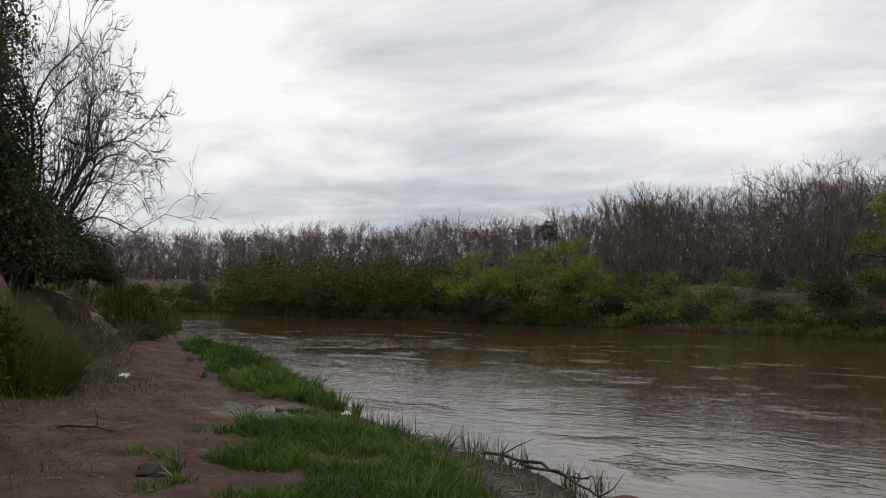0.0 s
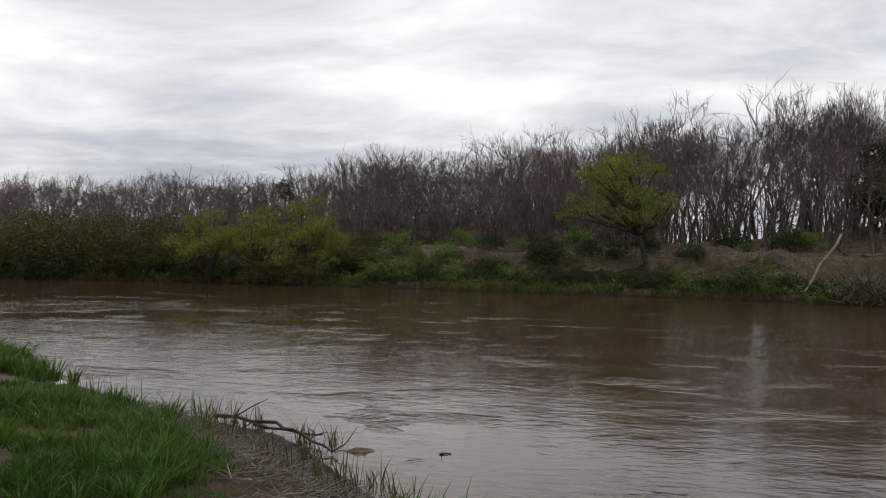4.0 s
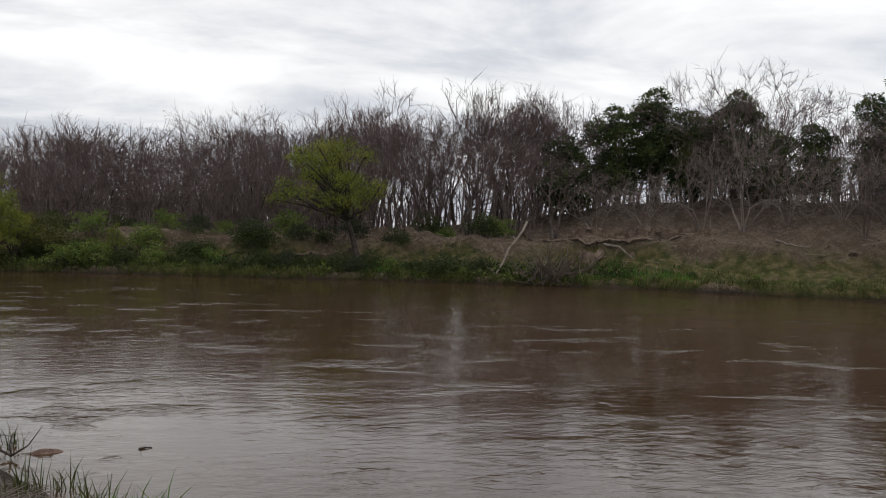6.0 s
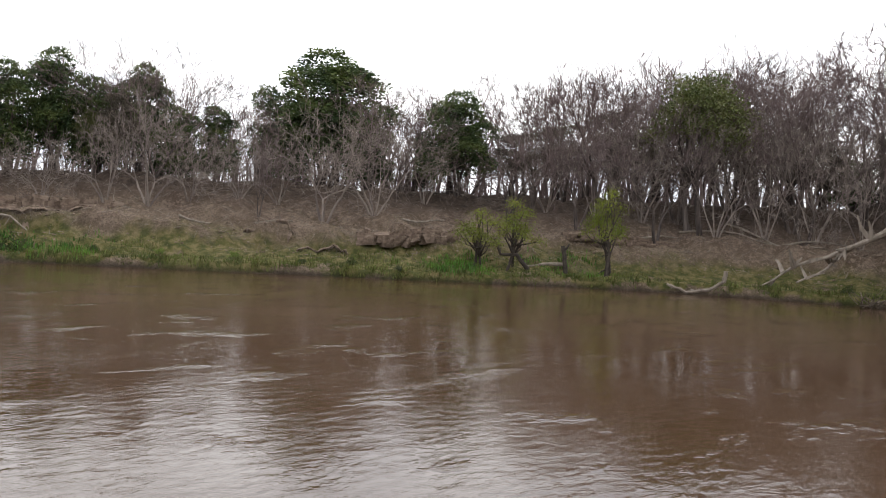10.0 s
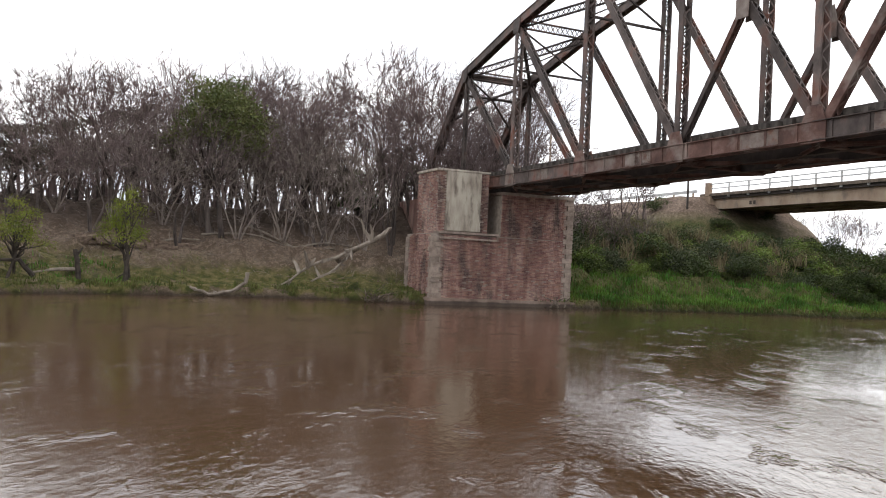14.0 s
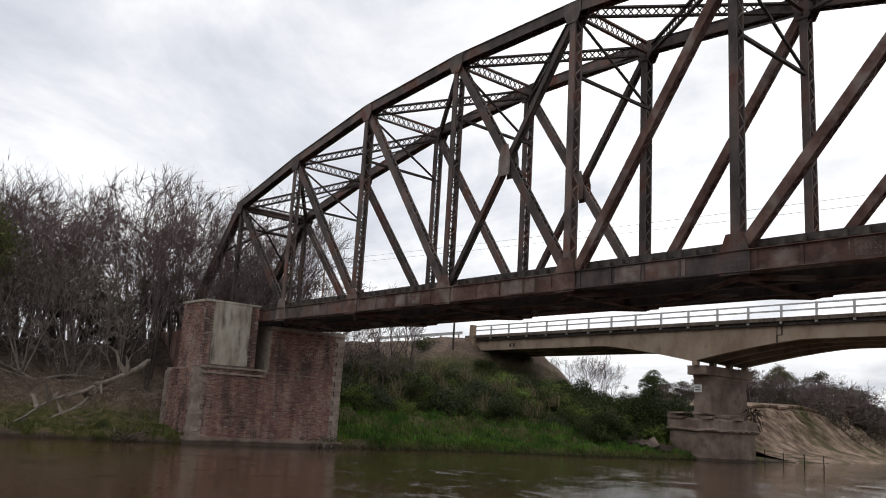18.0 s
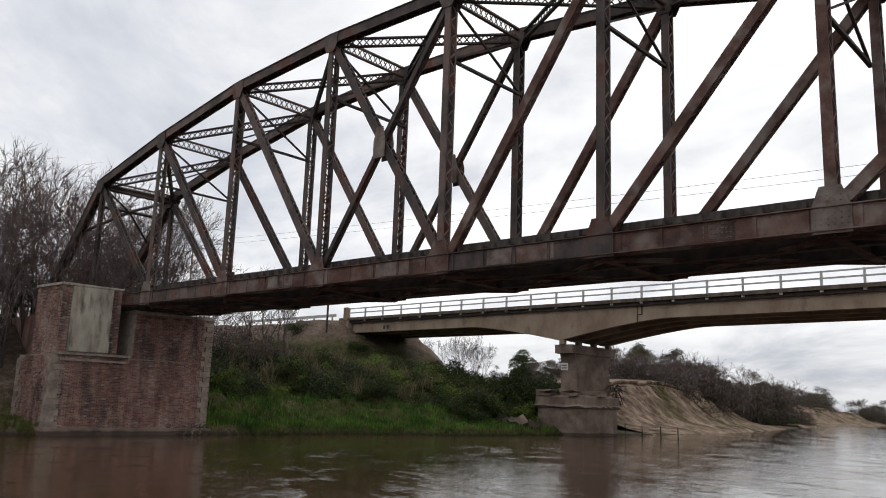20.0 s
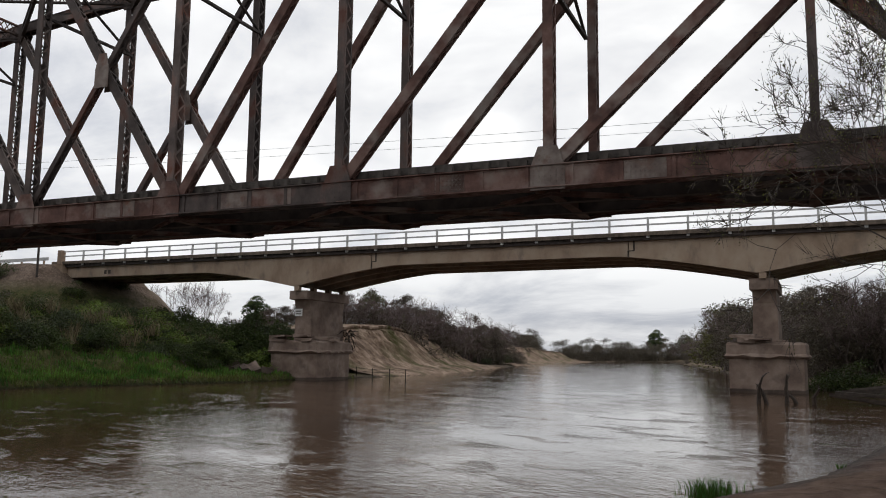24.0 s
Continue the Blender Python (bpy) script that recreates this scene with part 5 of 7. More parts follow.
    # a scrub row that closes the wood behind
    az = 52.0
    while az > 2:
        r = shore_r(az) + 46 + rnd.uniform(-4, 8)
        x, y = at(az, r)
        h = rnd.uniform(5.5, 8.5) * (0.75 if az > 10 else 1.25)
        SCRUB[rnd.randrange(2)].plant(x, y, h, rnd.random() * 6.28, sink=h * 0.38, stretch=1.2)
        az -= rnd.uniform(1.5, 2.4)
    # pale shrubby trees in front
    for az, el, off, width in ((-42.6, 10.2, 8, 7.0), (-46.0, 9.4, 9, 6.0), (-31, 9.0, 9, 5.0), (-33.6, 7.4, 10, 4.4), (-28.4, 7.6, 9, 4.0), (-58, 8.4, 12, 5.0), (-61.4, 9.4, 12, 5.0), (-24.6, 5.6, 9, 3.6),
                               (-21.4, 5.0, 9, 3.4), (-36.8, 6.6, 10, 4.0), (-39.4, 6.8, 11, 4.0), (-64.5, 10.4, 10, 5.0), (-49.5, 7.8, 12, 4.5), (-75.4, 10.4, 9, 4.6), (-69.4, 9.6, 8, 4.6), (-72.4, 10.8, 9, 4.4), (-78.0, 9.6, 8, 3.6)):
        set_tree(PALE[rnd.randrange(2)], az, el, off, width, 9.0)
    # willows
    x, y = at(-5.0, 44.2)
    WILLOW[0].plant(x, y, EYE + 44.2 * math.tan(radians(7.8)) - gz(x, y), 0.1, stretch=0.92)
    for az, r, el, width in ((18.6, 47.6, 4.1, 7.0), (21.9, 46.8, 3.2, 7.4), (25.4, 47.4, 3.0, 6.6), (16.8, 46.0, 1.6, 4.0)):
        x, y = at(az, r)
        h = EYE + r * math.tan(radians(el)) - gz(x, y)
        WILLOW[1].plant(x, y, h, rnd.random() * 6.28, stretch=radians(width) * r / (7.0 * h / 6.0))
    for az, r, h, s in ((22, 45.8, 2.3, 1.3), (19, 45.2, 2.2, 1.4), (31, 50.5, 2.8, 1.2), (36, 53, 4.4, 1.2), (33.5, 52.5, 4.0, 1.2), (29, 50.5, 3.8, 1.2), (39.5, 57, 4.6, 1.2), (41.5, 60, 4.0, 1.2), (27, 50, 3.6, 1.1), (38, 55, 3.6, 1.3), (31.5, 51.5, 4.2, 1.1), (15, 46.5, 3.0, 1.1)):
        OLIVE_BUSH[0].plant(*at(az, r), h, rnd.random() * 6.28, stretch=s)
    for az, r, el, width in ((-53.4, 42.6, 2.6, 5.0), (-56.0, 42.9, 3.5, 4.8), (-62.2, 44.0, 4.7, 4.4)):
        x, y = at(az, r)
        h = EYE + r * math.tan(radians(el)) - gz(x, y)
        WILLOW[2].plant(x, y, h, rnd.random() * 6.28, stretch=radians(width) * r / (3.6 * h / 4.0))
    WILLOW[2].plant(*at(11.0, 44.8), 2.3, 1.0, stretch=0.7)
    # bushes at the water
    az = 50.0
    while az > -50:
        dense = az > -14
        r = shore_r(az) + rnd.uniform(0.3, 2.2)
        x, y = at(az, r)
        MIXED[rnd.randrange(5)].plant(x, y, rnd.uniform(0.7, 1.5) * (1.25 if az > 8 else 0.95 if dense else 0.42), rnd.random() * 6.28, stretch=1.3)
        az -= rnd.uniform(1.0, 1.9) * (1.0 if dense else 2.6)
    for az, off, h in ((26, 4, 2.6), (29, 4, 2.4), (14, 3, 2.2), (9, 4, 2.0), (6, 3, 1.8), (2, 4, 2.2), (38, 5, 2.5), (33, 4, 2.2), (-77.5, 1.0, 0.6)):
        MIXED[rnd.randrange(5)].plant(*at(az, shore_r(az) + off), h, rnd.random() * 6.28, stretch=1.3)
    # olive undergrowth along the foot of the wood
    for i in range(40):
        az = 54 - 70 * (i + rnd.random()) / 40
        r = shore_r(az) + rnd.uniform(4, 10)
        (SAGE_BUSH[0] if rnd.random() < 0.55 else LIGHT_BUSH[0] if rnd.random() < 0.5 else BUSH[0]).plant(*at(az, r), rnd.uniform(1.0, 2.4), rnd.random() * 6.28, stretch=1.3)


plant_far_bank()


def build_thicket():
    """The close underwood of thin stems and brush that fills the wood between the trees."""
    rnd = random.Random(57)
    for name, label, mat, count, lo, hi, tall, side in (
            ("underwood", "dense leafless underwood of thin stems below the trees", TWIG, 1700, 10, 30, 0.46, 7),
            ("brushwood", "pale tangled dry brush under the wood's edge", PALE_TWIG, 320, 9.5, 14, 0.2, 6),
            ("distant_wood", "depth of the leafless wood, stem behind stem", TWIG, 1500, 24, 50, 0.95, 9),
            ("back_brush", "low dark brush that closes the foot of the wood", TWIG, 900, 17, 32, 0.0, 8)):
        g = Geo()
        az = [rnd.uniform(-87, 57) if rnd.random() < 0.5 else rnd.uniform(-6, 57) for _ in range(count)]
        rr = [shore_r(a) + rnd.uniform(lo, hi) + (8 if a > 22 else 0) for a in az]
        xy = [at(a, r) for a, r in zip(az, rr)]
        zz = ground_height(np.array([p[0] for p in xy]), np.array([p[1] for p in xy]))
        for a, r, (x, y), z in zip(az, rr, xy, zz):
            if a < -18 and r < shore_r(a) + 15:
                continue
            h = max(0.8, (EYE + r * math.tan(radians(top_el(a))) - z)) * tall * rnd.uniform(0.55, 1.0) if tall else rnd.uniform(0.9, 2.3)
            p = Vector((x, y, z - 0.1))
            d = (Vector((0, 0, 1)) + vec3(rnd, 0.22)).normalized()
            q = p + d * (h * 0.4)
            e = q + (d + vec3(rnd, 0.3)).normalized() * (h * 0.5)
            g.cone([p, q, e], 0.025 + 0.011 * h)
            for _ in range(side):
                f = rnd.uniform(0.2, 1)
                o = p.lerp(q, f * 2) if f < 0.5 else q.lerp(e, f * 2 - 1)
                bd = (d * 0.7 + vec3(rnd, 0.9) + Vector((0, 0, 0.15))).normalized()
                ln = h * rnd.uniform(0.16, 0.34)
                o2 = o + bd * (ln * 0.5)
                o3 = o2 + (bd + vec3(rnd, 0.4)).normalized() * (ln * 0.5)
                g.cone([o, o2, o3], 0.018 + 0.003 * h)
                for _ in range(4):
                    w = o2.lerp(o3, rnd.uniform(-0.6, 1.0))
                    g.cone([w, w + (bd + vec3(rnd, 0.9)).normalized() * (ln * rnd.uniform(0.3, 0.6))], 0.02)
        tagged(new(name, g.mesh(name, mat)), label, "thicket", kind="stuff")


build_thicket()


def plant_bridge_bank():
    rnd = random.Random(17)
    # shrubs over the slope between the brick pier and the road bridge
    for i in range(85):
        az = rnd.uniform(-117.5, -91.5)
        r0 = float(np.interp(az, [-117, -112, -107, -100, -92], [70, 61.5, 57.5, 54.5, 51]))
        r = r0 + 4.0 + rnd.random() ** 1.1 * (18 if az > -108 else 10)
        x, y = at(az, r)
        h = rnd.uniform(1.2, 2.6) * min(1.0, 0.35 + (r - r0) / 7)
        (LIGHT_BUSH[0] if i % 4 == 0 else SAGE_BUSH[0] if i % 4 == 1 else BUSH[i % 3]).plant(x, y, h, rnd.random() * 6.28, stretch=1.4)
    for az, r, h in ((-112, 72, 3.4), (-113.5, 74, 3.6), (-111, 70, 2.8), (-115.5, 80, 3.2), (-108, 72, 2.6), (-109.5, 70, 2.8), (-106.5, 70, 2.4), (-110.2, 74, 3.0), (-107.5, 76, 2.4), (-105, 72, 2.2), (-109, 79, 2.6), (-116.5, 76, 2.6), (-114.8, 71.5, 2.4), (-93, 66, 2.6), (-94.5, 70, 2.8), (-96, 72, 2.6), (-97.5, 72, 2.4), (-98.6, 70, 2.2), (-95, 64, 2.2), (-92.2, 62, 2.4), (-99.8, 69, 2.0)):
        BUSH[rnd.randrange(3)].plant(*at(az, r), h, rnd.random() * 6.28, stretch=1.3)
    for i in range(34):
        az, r = rnd.uniform(-99.5, -90.5), rnd.uniform(64, 80)
        (SAGE_BUSH[0] if i % 3 else OLIVE_BUSH[0]).plant(*at(az, r), rnd.uniform(1.0, 2.2), rnd.random() * 6.28, stretch=1.3)
    for az, r, h in ((-93.4, 60, 5.5), (-95.2, 62, 4.6), (-92.0, 62, 6.0), (-97.0, 64, 3.6)):
        CROOKED[rnd.randrange(3)].plant(*at(az, r), h, rnd.random() * 6.28)
    for i in range(12):
        az, r = rnd.uniform(-109, -95), rnd.uniform(70, 92)
        x, y = at(az, r)
        if gz(x, y) < 9.8:
            BUSH[rnd.randrange(3)].plant(x, y, rnd.uniform(1.0, 2.0), rnd.random() * 6.28, stretch=1.6)
    for i in range(16):
        x, y = at(rnd.uniform(-118.5, -112.5), rnd.uniform(73, 84))
        (BUSH[i % 3] if i % 3 else SAGE_BUSH[0]).plant(x, y, rnd.uniform(1.8, 3.2), rnd.random() * 6.28, stretch=1.2)
    # trees behind
    for az, r, h in ((-90, 74, 9), (-93, 80, 7), (-95.5, 70, 8.5), (-97, 82, 7.5), (-87, 70, 10), (-85, 66, 9), (-88, 62, 7), (-91.5, 66, 6), (-109, 118, 9), (-110.5, 125, 8)):
        BARE[rnd.randrange(len(BARE))].plant(*at(az, r), h, rnd.random() * 6.28, stretch=1.2)
    # the far reach: trees set back behind the cliff's edge
    for az, el, r, k in ((-113.7, 3.9, 116, 1.2), (-121.6, 4.7, 112, 1.1), (-119.0, 3.6, 108, 1.0), (-123.6, 3.2, 118, 1.2), (-141.05, 1.85, 420, 1.1), (-143.0, 1.5, 400, 1.6)):
        x, y = at(az, r)
        (DARK[0] if az in (-113.7, -141.05, -143.0) else OLIVE[0]).plant(x, y, EYE + r * math.tan(radians(el)) - gz(x, y), rnd.random() * 6.28, stretch=k)

    cliff_line = walk_line([(61.5, -32), (64, -38), (69.5, -48), (79, -61), (108, -93.5)], 1.0)
    far_line = walk_line([(112, -98), (149, -137), (209, -226), (226, -294), (215, -400)], 2.0)

    def inland(line, f, d):
        x, y, nx, ny = line[min(int(f * len(line)), len(line) - 1)]
        return x + nx * d, y + ny * d

    # the wood behind the cliff, by bearing and height angle of its tops
    for i in range(64):
        az = -114.5 - 16.5 * (i + rnd.random()) / 64
        el = float(np.interp(-az, [114, 118, 121, 124, 127, 131], [3.6, 4.1, 4.9, 4.6, 3.5, 2.3])) * rnd.uniform(0.70, 1.04)
        r = float(np.interp(-az, [114, 120, 124.6, 127.7, 131], [96, 102, 113, 132, 170])) + rnd.uniform(-3, 12)
        x, y = at(az, r)
        h = max(2.5, EYE + r * math.tan(radians(el)) - gz(x, y))
        (GREY_DOME if i % 4 == 0 else SCRUB[i % 2] if i % 4 == 2 else CROOKED[i % 3]).plant(x, y, h, rnd.random() * 6.28, stretch=1.25)
    for i in range(34):
        x, y = inland(cliff_line, (i + rnd.random()) / 34, rnd.uniform(14, 22))
        SCRUB[i % 2].plant(x, y, rnd.uniform(1.4, 2.8), rnd.random() * 6.28, stretch=1.2)
    for i in range(110):
        f = (i + rnd.random()) / 110
        x, y = inland(far_line, f, rnd.uniform(10, 20) if 0.13 < f < 0.40 else rnd.uniform(1.5, 11))
        h = float(np.interp(f, [0, 0.3, 0.6, 1], [5.0, 7.0, 12.5, 15.5])) * rnd.uniform(0.55, 1.0)
        SCRUB[i % 2].plant(x, y, h * 1.3, rnd.random() * 6.28, sink=h * 0.32, stretch=1.5)
    for i in range(24):
        x, y = inland(far_line, 0.14 * rnd.random(), rnd.uniform(3, 9))
        (SAGE_BUSH[0] if i % 2 else BUSH[0]).plant(x, y, rnd.uniform(1.4, 2.8), rnd.random() * 6.28, stretch=1.5)
    # right bank: scrub and trees beyond the road bridge
    def right_r(az):
        return float(np.interp(az, [-158, -153, -148.5, -145.7, -145.1, -142.6], [60, 66, 84, 108, 160, 262]))

    for i in range(95):
        az = rnd.uniform(-158, -143.0)
        r = right_r(az) + rnd.uniform(3, 32)
        x, y = at(az, r)
        el = float(np.interp(az, [-158, -151, -148, -146, -144.6, -143.0], [6.4, 5.6, 5.2, 4.6, 3.2, 1.8]))
        h = max(2.0, (EYE + r * math.tan(radians(el)) - gz(x, y)) * rnd.uniform(0.5, 1.0))
        (BARE[i % 6] if i % 5 == 0 else CROOKED[i % 3] if i % 5 == 1 else GREY_DOME if i % 5 == 3 else OLIVE_BUSH[0] if i % 19 == 2 else SCRUB[i % 2]).plant(x, y, h, rnd.random() * 6.28, sink=0.3, stretch=1.2)
    bank = walk_line([(152, -200), (90, -127), (59, -87), (44, -70), (33, -59.8)], 1.0)
    for i in range(50):
        x, y = inland(bank, rnd.random(), rnd.uniform(4.5, 9))
        (SCRUB[i % 2] if i % 4 else SAGE_BUSH[0]).plant(x, y, rnd.uniform(1.2, 3.4), rnd.random() * 6.28, stretch=1.4)
    for az, r, h in ((-149.5, 66, 1.6), (-150.6, 64, 2.0), (-151.5, 63, 2.2), (-152.5, 62, 2.4), (-148.8, 72, 1.8), (-153.5, 60, 2.4)):
        BUSH[rnd.randrange(3)].plant(*at(az, r), h, rnd.random() * 6.28, stretch=1.4)


plant_bridge_bank()


def build_reeds():
    """Dry reeds drooping among the bushes of the slope."""
    rnd = random.Random(151)
    g = Geo()
    for _ in range(46):
        az = rnd.uniform(-112, -92)
        r = float(np.interp(az, [-117, -112, -107, -100, -92], [75, 67, 63, 60, 56])) + rnd.uniform(1, 11)
        x, y = at(az, r)
        z = gz(x, y)
        for _ in range(46):
            a, ln = rnd.uniform(0, 6.283), rnd.uniform(0.8, 2.0)
            out = Vector((math.cos(a), math.sin(a), 0)) * (ln * rnd.uniform(0.3, 0.7))
            g.blade(Vector((x + rnd.gauss(0, 0.3), y + rnd.gauss(0, 0.3), z + 0.5)), out - Vector((0, 0, ln * rnd.uniform(0.1, 0.6))), ln, 0.06, rnd)
    tagged(new("dry_reeds", g.mesh("dry_reeds", DRY_GRASS)), "drooping dry reeds among the bushes of the slope", "reeds", kind="stuff")


build_reeds()


def plant_near_bank():
    rnd = random.Random(27)
    # the dark trees and bare branches over the path
    close_tree = clump_species(165, "dark_bank_tree", "very dark dense evergreen tree on top of the near bank", DARK_LEAF, 9.0, 5.4, 34, 0.11, 900, "dark trees of the near bank", base=0.12, stems=3, lobe=(0.13, 0.21), ragged=0.55, hollow=0.5)
    thick_bush = clump_species(166, "dark_bush", "dense dark bush on the brow of the near bank", DARK_LEAF, 3.0, 3.4, 16, 0.10, 900, "dark bushes of the near bank", base=0.10, stems=3, lobe=(0.16, 0.26), ragged=0.4, hollow=0.5, trunk_r=0.06)
    brow = 2.3

    def on_brow(sp, az, r, el, width, spread):
        x, y = at(az, r)
        h = EYE + r * math.tan(radians(el)) - brow
        sp.plant(x, y, h, rnd.random() * 6.28, sink=gz(x, y) - brow + 0.15, stretch=width / (spread * h / sp.height))

    for az, r, el, width in ((60.0, 23, 22, 5.6), (58.6, 27, 20, 5.0), (62.5, 19, 24, 5.0), (57.2, 26, 12, 3.4)):
        on_brow(close_tree, az, r, el, width, 5.4)
    for az, r, el, width in ((55.2, 23, 7.5, 3.4), (56.6, 22, 10, 3.6), (53.8, 25, 5.6, 2.6), (54.4, 27, 6.6, 3.6), (52.6, 29, 5.0, 2.8), (51.0, 29.5, 3.4, 1.9), (55.9, 25, 5.2, 3.0), (53.2, 28, 2.6, 3.4), (50.2, 29, 1.6, 1.6)):
        on_brow(thick_bush, az, r, el, width, 3.4)
    kinds = []
    for seed, lean, fan, up in ((301, (0.20, 0.27), 0.42, 0.06), (302, (0.55, 0.74), 0.30, 0.02)):
        w, f, e = vase(random.Random(seed), 9.0, stems=3, levels=5, split=0.58, up=up, wob=0.19, fan=fan, trunk_r=0.13, thin=0.012, twigs=4, ratio=0.82, lean=lean, forks=0.15)
        kinds.append(Species("bare_bank_tree", "dark leafless tree leaning out over the near bank", "tree", [("trunk", w, STUMP), ("crown", f, STUMP)], 9.0, "leafless trees of the near bank"))
    for k, az, r, h in ((0, 54.6, 25, 9.6), (1, 54.8, 26, 5.0), (1, 53.6, 27, 3.0), (0, 56.5, 24, 8.0), (0, 55.4, 26, 7.4), (1, 55.6, 25, 6.8), (0, 55.8, 24.5, 10.2)):
        x, y = at(az, r)
        kinds[k].plant(x, y, h, rnd.uniform(-0.5, 0.5), sink=gz(x, y) - brow + 0.2, stretch=0.58 if h > 7 else 0.72)
    # bushes and weeds on the brow and at the scarp's foot
    for i in range(22):
        az = rnd.uniform(46.6, 57)
        r = float(np.interp(az, [46.5, 50, 53, 57], [28.2, 29.4, 28.6, 22.5])) + rnd.uniform(-0.6, 1.2)
        top = float(np.interp(az, [46, 47.5, 49.5, 57], [0.6, 1.3, 2.2, 2.5]))
        x, y = at(az, r)
        (BUSH[i % 3] if i % 3 else SAGE_BUSH[0]).plant(x, y, rnd.uniform(0.4, 1.0), rnd.random() * 6.28, sink=gz(x, y) - top + 0.15, stretch=1.2)
    for az, r, h in ((48.0, 25.6, 0.8), (47.2, 25.8, 0.6), (53.6, 14.6, 0.5), (52.6, 15.6, 0.5), (57.4, 13.4, 1.7)):
        (SAGE_BUSH[0] if h < 0.85 else BUSH[0]).plant(*at(az, r), h, rnd.random() * 6.28, stretch=1.1)
    w, f, e = vase(random.Random(305), 0.9, stems=9, levels=3, split=0.5, up=0.06, wob=0.2, fan=0.7, trunk_r=0.010, thin=0.0035, twigs=4, ratio=0.85)
    weed = Species("dry_weed", "dry reddish-brown weed stalks beside the path", "weed", [("stems", w, DRY_GRASS), ("twigs", f, DARK_DRIFT)], 0.9, "dry weeds of the path")
    for i in range(9):
        az, r = rnd.uniform(49.4, 53.2), rnd.uniform(14, 21)
        weed.plant(*at(az, r), rnd.uniform(0.45, 0.95), rnd.random() * 6.28, sink=0.03, stretch=1.2)
        for c in weed.first.children:
            tagged(c, kind="stuff")
    # a budding tree over the water by the near end of the bridge
    rn = random.Random(311)
    w, f, e = vase(rn, 9.0, stems=3, levels=6, split=0.55, up=0.04, wob=0.18, fan=0.42, trunk_r=0.08, thin=0.007, twigs=6, ratio=0.80, lean=(0.07, 0.03), forks=0.3)
    buds = crown_leaves(rn, e, 9.0, 0.16, 0.035)
    bud_tree = Species("budding_tree", "grey tree just coming into bud beside the water", "tree", [("trunk", w, BARK), ("branchwork", f, STUMP), ("crown", buds, BROWN_OLIVE_LEAF)], 9.0, "")
    bud_tree.plant(*at(-160.6, 16.0), 10.5, 0.4, stretch=0.8)


plant_near_bank()


# ---- grass ----


def grass_patch(name, label, mat, spots, rnd, h, w, lean=0.5):
    g = Geo()
    for x, y, n, r in spots:
        xs = [x + rnd.gauss(0, r) for _ in range(n)]
        ys = [y + rnd.gauss(0, r) for _ in range(n)]
        zs = ground_height(np.array(xs), np.array(ys))
        k = rnd.uniform(0.55, 1.15)
        for a, b, z in zip(xs, ys, zs):
            if z < 0.02:
                continue
            hh = h * k * rnd.uniform(0.5, 1.2)
            ln = vec3(rnd, hh * lean * rnd.random())
            ln.z = -abs(ln.z) * 0.4
            g.blade(Vector((a, b, z - 0.03)), ln, hh, w * rnd.uniform(0.7, 1.3), rnd)
    return tagged(new(name, g.mesh(name, mat)), label, "grass", kind="stuff")


def along_shore(line, rnd, n, lo, hi, x0, x1):
    """Random spots between lo and hi metres inland of a shoreline, between two x limits."""
    seg = [(a, b) for a, b in zip(line[:-1], line[1:]) if min(a[0], b[0]) < x1 and max(a[0], b[0]) > x0 and abs(a[1]) < 150]
    lens = [math.hypot(b[0] - a[0], b[1] - a[1]) for a, b in seg]
    out = []
    for _ in range(n):
        a, b = rnd.choices(seg, lens)[0]
        t, d = rnd.random(), rnd.uniform(lo, hi)
        dx, dy = b[0] - a[0], b[1] - a[1]
        k = math.hypot(dx, dy)
        out.append((a[0] + dx * t - dy / k * d, a[1] + dy * t + dx / k * d))
    return out


def inside(poly, x, y):
    hit = False
    for (ax, ay), (bx, by) in zip(poly, poly[1:] + poly[:1]):
        if (ay > y) != (by > y) and x < (bx - ax) * (y - ay) / (by - ay) + ax:
            hit = not hit
    return hit


